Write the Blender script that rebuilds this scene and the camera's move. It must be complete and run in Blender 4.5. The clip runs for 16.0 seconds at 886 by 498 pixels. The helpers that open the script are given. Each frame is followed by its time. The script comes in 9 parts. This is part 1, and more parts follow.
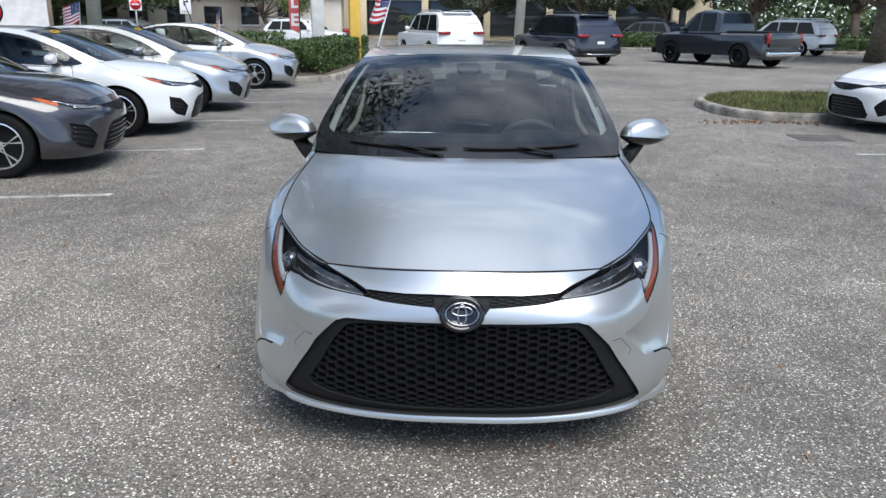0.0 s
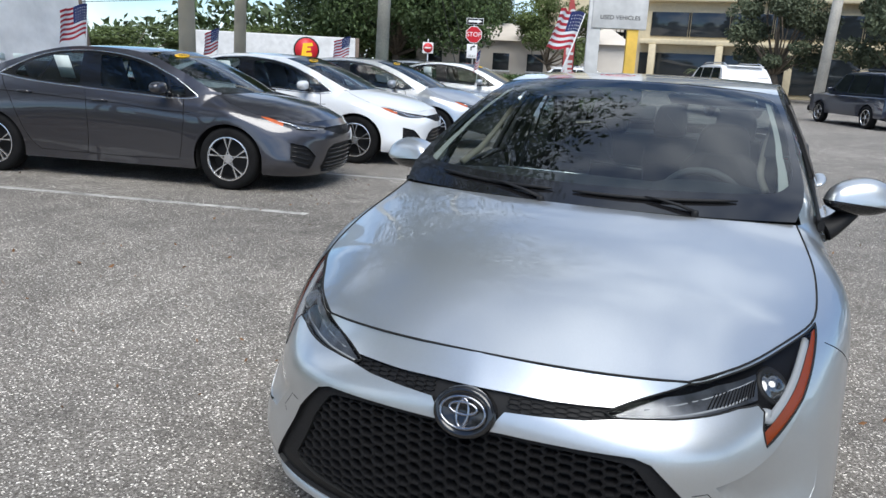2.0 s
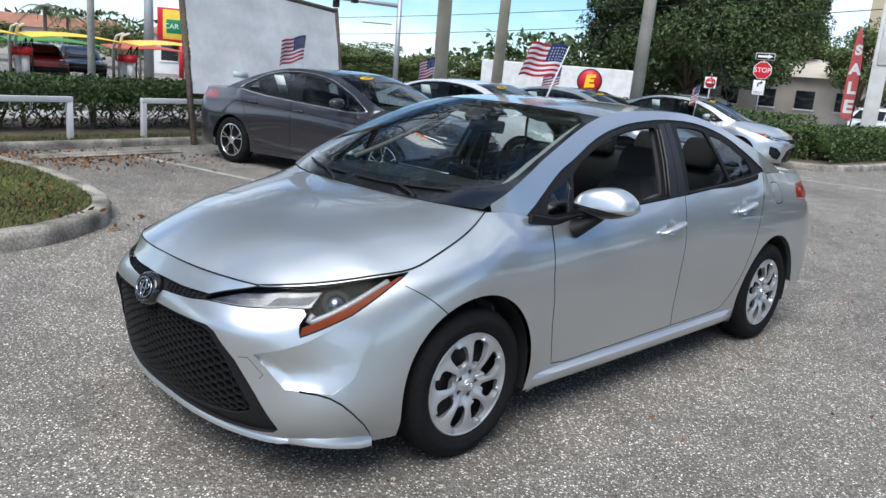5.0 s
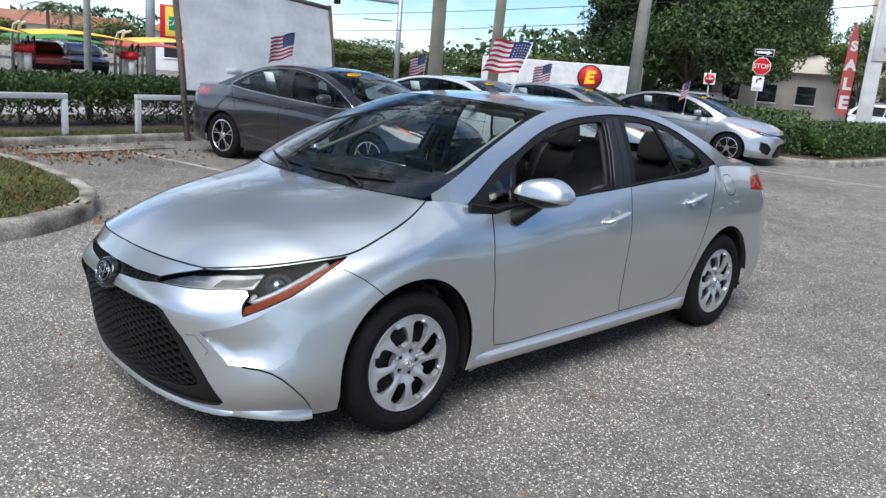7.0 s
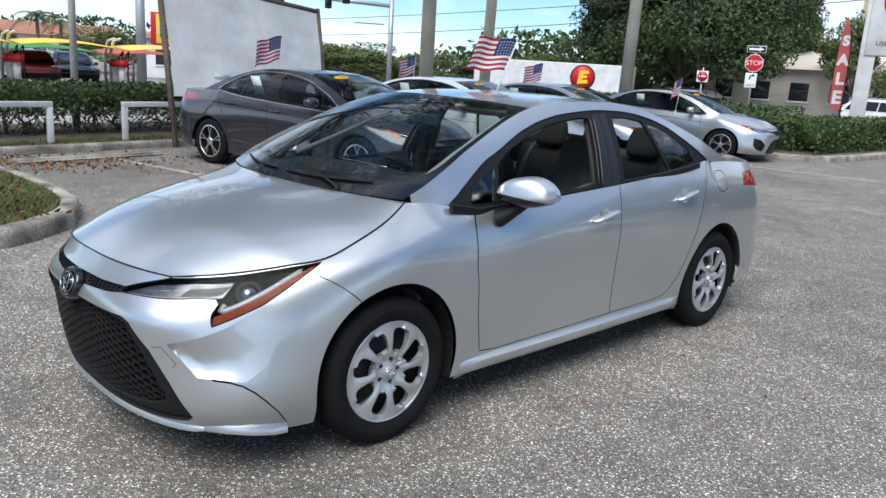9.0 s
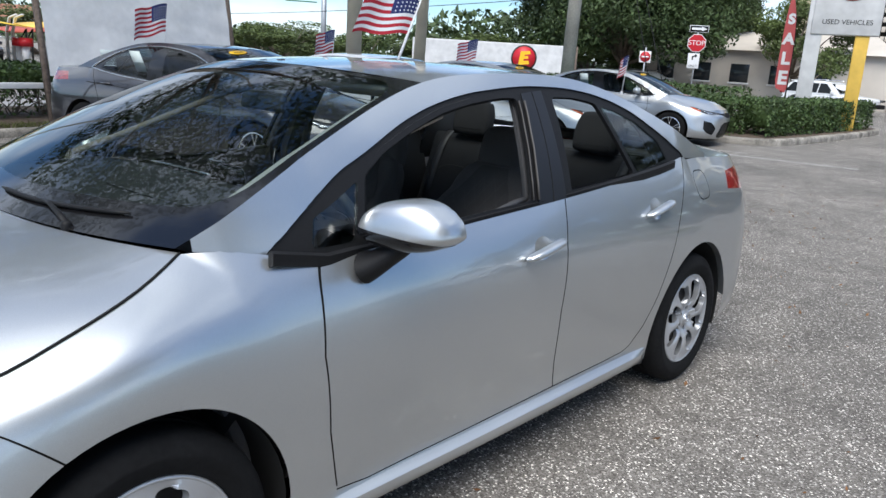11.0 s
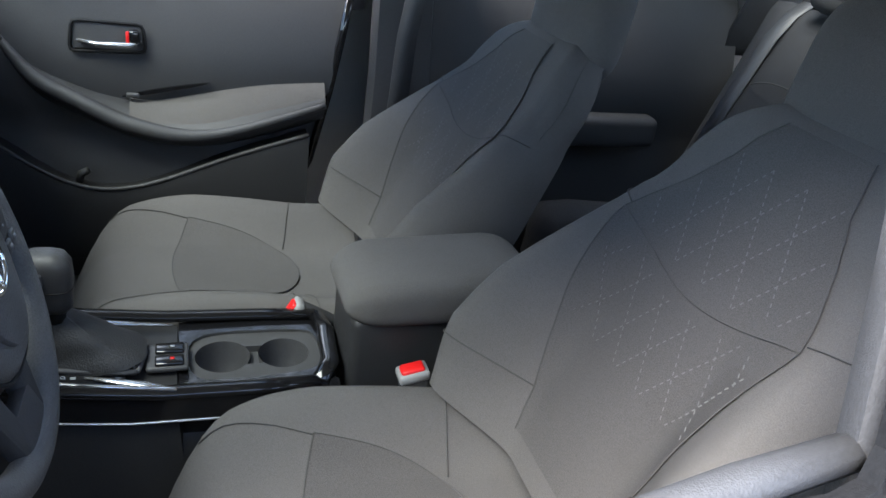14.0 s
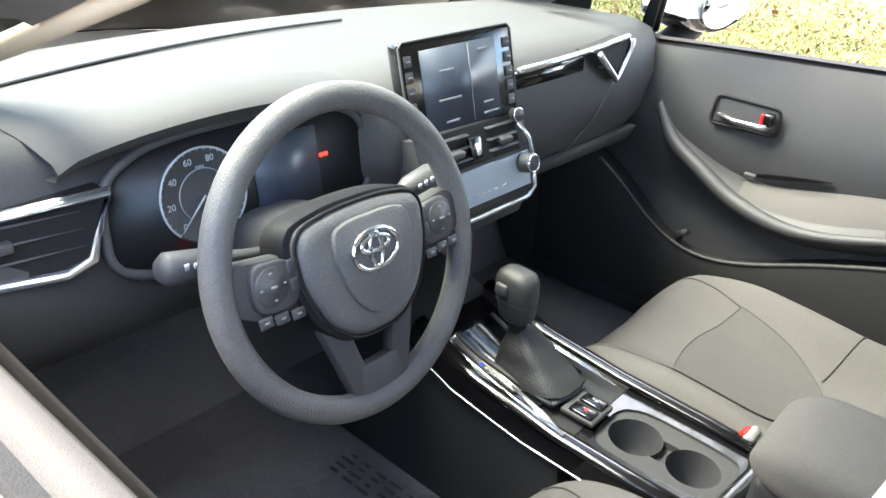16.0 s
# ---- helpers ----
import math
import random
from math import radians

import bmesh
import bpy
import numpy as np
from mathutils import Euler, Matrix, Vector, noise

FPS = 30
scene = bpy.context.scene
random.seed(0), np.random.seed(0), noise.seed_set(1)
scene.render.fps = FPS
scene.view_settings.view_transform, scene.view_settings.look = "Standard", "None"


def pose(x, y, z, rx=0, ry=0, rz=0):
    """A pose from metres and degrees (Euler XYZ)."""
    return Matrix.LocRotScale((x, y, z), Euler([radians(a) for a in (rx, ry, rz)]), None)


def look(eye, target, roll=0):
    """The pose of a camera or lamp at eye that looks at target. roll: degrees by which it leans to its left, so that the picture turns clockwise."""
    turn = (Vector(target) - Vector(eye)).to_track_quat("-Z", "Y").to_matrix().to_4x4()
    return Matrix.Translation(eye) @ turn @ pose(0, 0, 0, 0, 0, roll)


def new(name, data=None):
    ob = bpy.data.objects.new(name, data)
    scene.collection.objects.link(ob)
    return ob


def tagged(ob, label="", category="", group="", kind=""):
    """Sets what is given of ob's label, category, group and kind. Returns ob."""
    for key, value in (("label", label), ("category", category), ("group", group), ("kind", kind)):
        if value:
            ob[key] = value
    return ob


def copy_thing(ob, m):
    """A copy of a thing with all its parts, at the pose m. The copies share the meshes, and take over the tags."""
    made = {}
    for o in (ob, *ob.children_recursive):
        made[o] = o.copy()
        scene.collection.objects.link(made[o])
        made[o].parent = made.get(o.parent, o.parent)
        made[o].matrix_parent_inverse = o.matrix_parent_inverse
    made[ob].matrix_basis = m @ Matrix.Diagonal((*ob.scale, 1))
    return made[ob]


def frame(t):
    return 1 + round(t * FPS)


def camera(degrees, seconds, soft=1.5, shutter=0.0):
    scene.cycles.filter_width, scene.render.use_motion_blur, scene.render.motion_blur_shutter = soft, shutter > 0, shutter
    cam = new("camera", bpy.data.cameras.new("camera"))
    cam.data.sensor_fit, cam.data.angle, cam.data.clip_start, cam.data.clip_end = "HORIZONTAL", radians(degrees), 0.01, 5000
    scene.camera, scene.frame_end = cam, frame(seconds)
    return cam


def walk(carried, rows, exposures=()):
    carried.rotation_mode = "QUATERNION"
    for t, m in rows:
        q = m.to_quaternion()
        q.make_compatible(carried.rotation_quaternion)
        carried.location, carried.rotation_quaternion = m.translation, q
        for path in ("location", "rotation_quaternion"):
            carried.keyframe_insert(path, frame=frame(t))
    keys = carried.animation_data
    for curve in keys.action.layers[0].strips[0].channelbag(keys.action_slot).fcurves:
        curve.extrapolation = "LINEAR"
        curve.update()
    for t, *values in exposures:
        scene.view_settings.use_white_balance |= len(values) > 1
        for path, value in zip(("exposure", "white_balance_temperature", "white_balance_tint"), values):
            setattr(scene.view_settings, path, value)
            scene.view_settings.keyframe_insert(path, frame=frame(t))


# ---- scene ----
cam = camera(60.3, 16.0)
PATH = [
    (0, (0.019, -2.421, 1.593), (-0.048, -0.508, 1.014), 0.5),
    (0.5, (0.1, -2.338, 1.571), (-0.061, -0.425, 1.011), 0.8),
    (1, (0.272, -2.202, 1.503), (-0.047, -0.296, 0.987), 1.3),
    (1.5, (0.378, -1.941, 1.451), (-0.136, -0.073, 0.952), 2.1),
    (2, (0.587, -1.595, 1.448), (-0.16, 0.198, 0.972), 2.8),
    (2.5, (0.967, -1.385, 1.414), (-0.028, 0.292, 0.971), 3.9),
    (3, (1.386, -1.35, 1.441), (0.178, 0.174, 0.974), 3.2),
    (3.5, (1.781, -1.317, 1.485), (0.458, 0.115, 1.037), 3.6),
    (4, (2.184, -1.188, 1.492), (0.818, 0.208, 1.063), 4.2),
    (4.5, (2.555, -1.198, 1.484), (1.173, 0.181, 1.049), 4.7),
    (5, (2.805, -1.179, 1.527), (1.415, 0.187, 1.079), 4.6),
    (5.2, (2.905, -1.157, 1.53), (1.513, 0.205, 1.078), 4.6),
    (7.5, (3.136, -1.115, 1.555), (1.735, 0.235, 1.095), 4.4),
    (8, (3.137, -1.11, 1.557), (1.73, 0.234, 1.094), 4.2),
    (8.5, (3.152, -1.085, 1.551), (1.745, 0.261, 1.092), 4.0),
    (9, (3.09, -0.977, 1.525), (1.696, 0.384, 1.075), 3.5),
    (9.5, (2.85, -0.722, 1.514), (1.483, 0.668, 1.069), 3.3),
    (10, (2.644, -0.409, 1.465), (1.318, 1.02, 1.019), 3.2),
    (10.2, (2.575, -0.281, 1.486), (1.264, 1.161, 1.034), 3.0),
    (12.3, (1.713, 1.165, 1.371), (0.417, 2.58, 0.807), 4.8),
    (12.5, (1.618, 1.314, 1.364), (0.291, 2.691, 0.78), 4.9),
    (13, (1.416, 1.618, 1.337), (-0.001, 2.865, 0.674), 5.6),
    (13.5, (1.24, 1.903, 1.318), (-0.329, 2.882, 0.557), 5.5),
    (14, (0.991, 2.039, 1.255), (-0.682, 2.67, 0.359), 8.1),
    (14.5, (0.823, 2.13, 1.232), (-0.865, 2.167, 0.16), 8.6),
    (15, (0.775, 2.225, 1.232), (-0.753, 1.618, 0.093), 5.3),
    (15.5, (0.848, 2.314, 1.264), (-0.582, 1.355, 0.248), 3.9),
    (16, (0.877, 2.414, 1.296), (-0.489, 1.278, 0.378), 4.2),
]
walk(cam, [(t, look(eye, target, roll)) for t, eye, target, roll in PATH],
     exposures=[(0.0, 1.02, 6300, 8), (12.6, 1.00, 6300, 9), (13.1, 1.45, 6450, 10), (13.5, 2.1, 6650, 10), (14.0, 3.5, 6350, 10), (14.5, 4.65, 7250, 8), (15.0, 5.05, 7500, 10), (15.5, 5.2, 7500, 10), (16.0, 4.9, 7400, 10)])

# ---- sky and sun ----
SUN_TURN, SUN_LIFT = 152.0, 57.0
world = bpy.data.worlds.new("sky")
scene.world = world
world.use_nodes = True
wn, wl = world.node_tree.nodes, world.node_tree.links
wn.clear()
w_out, w_bg, w_sky = wn.new("ShaderNodeOutputWorld"), wn.new("ShaderNodeBackground"), wn.new("ShaderNodeTexSky")
w_sky.sky_type, w_sky.sun_disc = "NISHITA", False
w_sky.sun_elevation, w_sky.sun_rotation = radians(SUN_LIFT), radians(SUN_TURN)
w_sky.air_density, w_sky.dust_density, w_sky.ozone_density = 1.0, 0.35, 1.6
w_map, w_co = wn.new("ShaderNodeMapping"), wn.new("ShaderNodeTexCoord")
w_map.inputs["Scale"].default_value = (1.0, 1.0, 2.6)
w_noise, w_ramp, w_mix = wn.new("ShaderNodeTexNoise"), wn.new("ShaderNodeValToRGB"), wn.new("ShaderNodeMixRGB")
w_noise.inputs["Scale"].default_value, w_noise.inputs["Detail"].default_value = 2.3, 7.0
w_noise.inputs["Roughness"].default_value = 0.55
w_ramp.color_ramp.elements[0].position, w_ramp.color_ramp.elements[1].position = 0.43, 0.72
w_mix.inputs["Color2"].default_value = (7.6, 8.0, 8.6, 1)
wl.new(w_co.outputs["Generated"], w_map.inputs["Vector"])
wl.new(w_map.outputs["Vector"], w_noise.inputs["Vector"])
wl.new(w_noise.outputs["Fac"], w_ramp.inputs["Fac"])
wl.new(w_ramp.outputs["Color"], w_mix.inputs["Fac"])
w_tint = wn.new("ShaderNodeMixRGB")
w_tint.blend_type = "MULTIPLY"
w_tint.inputs["Fac"].default_value, w_tint.inputs["Color2"].default_value = 1.0, (0.54, 0.69, 0.84, 1)
wl.new(w_sky.outputs["Color"], w_tint.inputs["Color1"])
wl.new(w_tint.outputs["Color"], w_mix.inputs["Color1"])
wl.new(w_mix.outputs["Color"], w_bg.inputs["Color"])
w_bg.inputs["Strength"].default_value = 0.10
wl.new(w_bg.outputs["Background"], w_out.inputs["Surface"])

sun_data = bpy.data.lights.new("sun", "SUN")
sun_data.energy, sun_data.angle, sun_data.color = 2.25, radians(46.0), (1.0, 0.95, 0.87)
sun = new("sun", sun_data)
sun_way = Vector((math.sin(radians(SUN_TURN)) * math.cos(radians(SUN_LIFT)), math.cos(radians(SUN_TURN)) * math.cos(radians(SUN_LIFT)), math.sin(radians(SUN_LIFT))))
sun.matrix_world = look((0, 0, 30), Vector((0, 0, 30)) - sun_way)

# ---- helpers for things and parts ----
def part(name, bm, mat, parent=None, label="", smooth=True, angle=None):
    """Links a bmesh as one mesh object, under a thing or a part."""
    me = bpy.data.meshes.new(name)
    bm.to_mesh(me)
    bm.free()
    me.materials.append(mat)
    if smooth:
        me.shade_smooth()
        if angle:
            me.set_sharp_from_angle(angle=radians(angle))
    ob = new(name, me)
    ob.parent = parent
    if label:
        tagged(ob, label)
    return ob


def mesh_part(name, verts, faces, mat, parent=None, label="", normals=None, smooth=True):
    me = bpy.data.meshes.new(name)
    me.from_pydata([tuple(v) for v in verts], [], faces)
    me.materials.append(mat)
    if smooth:
        me.shade_smooth()
    if normals is not None:
        me.normals_split_custom_set_from_vertices([tuple(v) for v in normals])
    ob = new(name, me)
    ob.parent = parent
    if label:
        tagged(ob, label)
    return ob


def thing(name, label, category, group="", kind="", at=None):
    ob = new(name)
    ob.empty_display_size = 0.2
    if at is not None:
        ob.matrix_world = at
    return tagged(ob, label, category, group, kind)


def box(size, at=(0, 0, 0), bevel=0.0, segments=2, turn=None, bm=None, taper=None):
    """A box with rounded edges, centred at a place, added to bm or to a new bmesh."""
    b = bmesh.new()
    bmesh.ops.create_cube(b, size=1)
    bmesh.ops.scale(b, vec=size, verts=b.verts)
    if taper:
        for v in b.verts:
            if v.co.z > 0:
                v.co.x *= taper[0]
                v.co.y *= taper[1]
    if bevel:
        bmesh.ops.bevel(b, geom=list(b.edges), offset=bevel, segments=segments, affect="EDGES", profile=0.5)
    if turn is not None:
        bmesh.ops.transform(b, matrix=turn, verts=b.verts)
    bmesh.ops.translate(b, vec=at, verts=b.verts)
    return join(bm, b)


def join(bm, b):
    if bm is None:
        return b
    me = bpy.data.meshes.new("tmp")
    b.to_mesh(me)
    b.free()
    bm.from_mesh(me)
    bpy.data.meshes.remove(me)
    return bm


def rod(a, b, r, r2=None, sides=10, bm=None, caps=True):
    """A round bar from a to b."""
    a, b = Vector(a), Vector(b)
    m = bmesh.new()
    bmesh.ops.create_cone(m, cap_ends=caps, segments=sides, radius1=r, radius2=r if r2 is None else r2, depth=(b - a).length)
    m2 = Matrix.Translation((a + b) / 2) @ (b - a).to_track_quat("Z", "Y").to_matrix().to_4x4()
    bmesh.ops.transform(m, matrix=m2, verts=m.verts)
    return join(bm, m)


def tube(points, r, sides=8, bm=None, closed=False, flat=None):
    """A bar of round (or flat, an oval of two radii) section along points."""
    m = bm if bm is not None else bmesh.new()
    pts = [Vector(p) for p in points]
    rings, n = [], len(pts)
    up = None
    for i, p in enumerate(pts):
        d = (pts[(i + 1) % n] - pts[i - 1]) if closed else (pts[min(i + 1, n - 1)] - pts[max(i - 1, 0)])
        d.normalize()
        if up is None:
            up = d.orthogonal().normalized() if abs(d.z) > 0.9 else Vector((0, 0, 1))
        side = d.cross(up).normalized()
        up = side.cross(d).normalized()
        rr = r[i] if isinstance(r, (list, tuple)) else r
        ra, rb = (rr, rr) if flat is None else (rr, rr * flat)
        rings.append([m.verts.new(p + side * ra * math.cos(2 * math.pi * k / sides) + up * rb * math.sin(2 * math.pi * k / sides)) for k in range(sides)])
    for i in range(n if closed else n - 1):
        a, b = rings[i], rings[(i + 1) % n]
        for k in range(sides):
            m.faces.new((a[k], a[(k + 1) % sides], b[(k + 1) % sides], b[k]))
    if not closed:
        m.faces.new(rings[0][::-1])
        m.faces.new(rings[-1])
    return m


def lathe(profile, segments=48, bm=None, m4=None, closed=False):
    """A profile of (radius, height) turned round z."""
    m = bmesh.new()
    rings = []
    for r, h in profile:
        if r < 1e-6:
            rings.append([m.verts.new((0, 0, h))])
        else:
            rings.append([m.verts.new((r * math.cos(2 * math.pi * k / segments), r * math.sin(2 * math.pi * k / segments), h)) for k in range(segments)])
    pairs = list(zip(rings, rings[1:])) + ([(rings[-1], rings[0])] if closed else [])
    for a, b in pairs:
        for k in range(segments):
            j = (k + 1) % segments
            if len(a) == 1 and len(b) == 1:
                continue
            if len(a) == 1:
                m.faces.new((a[0], b[k], b[j]))
            elif len(b) == 1:
                m.faces.new((a[k], a[j], b[0]))
            else:
                m.faces.new((a[k], a[j], b[j], b[k]))
    bmesh.ops.recalc_face_normals(m, faces=m.faces)
    if m4 is not None:
        bmesh.ops.transform(m, matrix=m4, verts=m.verts)
    return join(bm, m)


def slab(outline, thick, m4=None, bevel=0.0, bm=None, segments=2):
    """A flat outline of (x, y) with a thickness along z, centred."""
    m = bmesh.new()
    f = m.faces.new([m.verts.new((x, y, -thick / 2)) for x, y in outline])
    r = bmesh.ops.extrude_face_region(m, geom=[f])
    bmesh.ops.translate(m, vec=(0, 0, thick), verts=[e for e in r["geom"] if isinstance(e, bmesh.types.BMVert)])
    bmesh.ops.recalc_face_normals(m, faces=m.faces)
    if bevel:
        bmesh.ops.bevel(m, geom=[e for e in m.edges if abs(e.verts[0].co.z - e.verts[1].co.z) < 1e-6], offset=bevel, segments=segments, affect="EDGES", profile=0.5)
    if m4 is not None:
        bmesh.ops.transform(m, matrix=m4, verts=m.verts)
    return join(bm, m)


def rounded(points, step=0.02, closed=True, turns=3):
    """An outline through points with its corners eased."""
    p = np.asarray(points, float)
    for _ in range(turns):
        a, b = (p, np.roll(p, -1, 0)) if closed else (p[:-1], p[1:])
        q = np.empty((2 * len(a), p.shape[1]))
        q[0::2], q[1::2] = 0.8 * a + 0.2 * b, 0.2 * a + 0.8 * b
        p = q if closed else np.vstack([p[:1], q, p[-1:]])
    return p


def dense(points, step, closed=True):
    p = np.asarray(points, float)
    q = np.roll(p, -1, 0) if closed else p[1:]
    out = []
    for a, b in zip(p, q):
        k = max(1, int(math.ceil(np.linalg.norm(b - a) / step)))
        out += [a + (b - a) * i / k for i in range(k)]
    if not closed:
        out.append(p[-1])
    return np.array(out)


def ribbon(points, width):
    """A narrow band along a line, as an outline."""
    p = np.asarray(points, float)
    d = np.gradient(p, axis=0)
    n = np.stack([-d[:, 1], d[:, 0]], 1)
    n /= np.maximum(np.linalg.norm(n, axis=1, keepdims=True), 1e-9)
    return np.vstack([p + n * width / 2, (p - n * width / 2)[::-1]])


def inside(poly, p):
    """Which of the places p lie within the outline."""
    x, y = p[:, 0], p[:, 1]
    hit = np.zeros(len(p), bool)
    a = np.asarray(poly)
    for (x1, y1), (x2, y2) in zip(a, np.roll(a, -1, 0)):
        if y1 != y2:
            hit ^= ((y1 > y) != (y2 > y)) & (x < (x2 - x1) * (y - y1) / (y2 - y1) + x1)
    return hit


def carve(sheet, scale, step, regions, out=1.0, box_uv=None):
    """Cuts a sheet into regions: each an outline in (u, v), a name and a depth by which it lies sunk; the first that
    holds a place wins. Gives for each name its points, faces and normals. scale: metres for one unit of u and v."""
    from mathutils.geometry import delaunay_2d_cdt
    k = np.array(scale, float)
    u0, u1, v0, v1 = box_uv or (sheet.us[0], sheet.us[-1], sheet.vs[0], sheet.vs[-1])
    nu, nv = int((u1 - u0) * k[0] / step) + 1, int((v1 - v0) * k[1] / step) + 1
    gu, gv = np.meshgrid(np.linspace(u0, u1, nu + 1), np.linspace(v0, v1, nv + 1), indexing="ij")
    flat = np.stack([gu.ravel(), gv.ravel()], 1) * k
    border = (gu.ravel() == u0) | (gu.ravel() == u1) | (gv.ravel() == v0) | (gv.ravel() == v1)
    lo, hi = np.array([u0, v0]) * k, np.array([u1, v1]) * k
    loops = []
    for name, poly, depth in regions:
        if poly is not None:
            loops.append(dense(np.clip(np.asarray(poly, float) * k, lo, hi), step * 0.8))
    keep = np.ones(len(flat), bool)
    if loops:
        marks = np.vstack(loops)
        for i in range(0, len(flat), 500):
            d = ((flat[i:i + 500, None] - marks[None]) ** 2).sum(2).min(1)
            keep[i:i + 500] = (d > (0.42 * step) ** 2) | border[i:i + 500]
    pts, edges = [Vector(p) for p in flat[keep]], []
    for loop in loops:
        n0 = len(pts)
        pts += [Vector(p) for p in loop]
        edges += [(n0 + i, n0 + (i + 1) % len(loop)) for i in range(len(loop))]
    verts, _, faces, *_ = delaunay_2d_cdt(pts, edges, [], 0, 1e-5)
    uv = np.array([tuple(v) for v in verts]) / k
    tri = np.array([f for f in faces if len(f) == 3])
    mid = uv[tri].mean(1)
    kind = np.full(len(tri), len(regions) - 1)
    for r in range(len(regions) - 1, -1, -1):
        if regions[r][1] is not None:
            kind[inside(regions[r][1], mid)] = r
    base, normal = sheet.place(uv), sheet.normal(uv) * out
    depth = [r[2](uv) if callable(r[2]) else np.full(len(uv), float(r[2])) for r in regions]
    face_out = out * sheet.sign > 0
    made = {}
    edge_of = {}
    for t, f in enumerate(tri):
        for a, b in ((f[0], f[1]), (f[1], f[2]), (f[2], f[0])):
            edge_of.setdefault((min(a, b), max(a, b)), []).append((t, a, b))
    for r, (name, poly, dep) in enumerate(regions):
        mine = np.where(kind == r)[0]
        if not len(mine):
            continue
        v, f, n = made.setdefault(name, ([], [], []))
        index = {}
        for t in mine:
            face = []
            for i in tri[t]:
                if i not in index:
                    index[i] = len(v)
                    v.append(base[i] - normal[i] * depth[r][i])
                    n.append(normal[i])
                face.append(index[i])
            f.append(tuple(face if face_out else face[::-1]))
        if callable(dep):
            va, fa = np.array(v), np.array(f[-len(mine):])
            flat_n = np.cross(va[fa[:, 1]] - va[fa[:, 0]], va[fa[:, 2]] - va[fa[:, 0]])
            acc = np.zeros_like(va)
            for c in range(3):
                np.add.at(acc, fa[:, c], flat_n)
            for i in index.values():
                n[i] = acc[i] / max(np.linalg.norm(acc[i]), 1e-12)
    for pair in edge_of.values():
        if len(pair) != 2:
            continue
        (t, a, b), (s, _, _) = pair
        dt, ds = depth[kind[t]], depth[kind[s]]
        if kind[t] == kind[s] or max(abs(dt[a] - ds[a]), abs(dt[b] - ds[b])) < 2e-6:
            continue
        swap = dt[a] + dt[b] < ds[a] + ds[b]
        if swap:
            t, s, dt, ds = s, t, ds, dt
        name = regions[kind[t]][0]
        if regions[kind[t]][0].startswith("hole"):
            name = regions[kind[s]][0]
        v, f, n = made[name]
        q = len(v)
        side = np.cross(base[b] - base[a], normal[a])
        side /= max(np.linalg.norm(side), 1e-9)
        flip = swap == face_out
        side = side * (1 if flip else -1)
        for i, d in ((a, ds), (b, ds), (b, dt), (a, dt)):
            v.append(base[i] - normal[i] * d[i])
            n.append(side)
        f.append((q + 3, q + 2, q + 1, q) if flip else (q, q + 1, q + 2, q + 3))
    return {name: (np.array(v), f, np.array(n)) for name, (v, f, n) in made.items() if not name.startswith("hole")}


def mirrored(piece):
    v, f, n = piece
    return v * (-1, 1, 1), [t[::-1] for t in f], n * (-1, 1, 1)


def merged(*pieces):
    vs, fs, ns, k = [], [], [], 0
    for v, f, n in pieces:
        vs.append(v)
        ns.append(n)
        fs += [tuple(i + k for i in t) for t in f]
        k += len(v)
    return np.vstack(vs), fs, np.vstack(ns)


def skin(name, piece, mat, parent, label=""):
    """Links a carved piece; along the car's middle its normals are straightened, so that both halves meet without a break."""
    v, f, n = piece
    n = np.array(n, float)
    n[np.abs(np.asarray(v)[:, 0]) < 1e-3, 0] = 0
    return mesh_part(name, v, f, mat, parent, label, normals=n / np.linalg.norm(n, axis=1, keepdims=True))


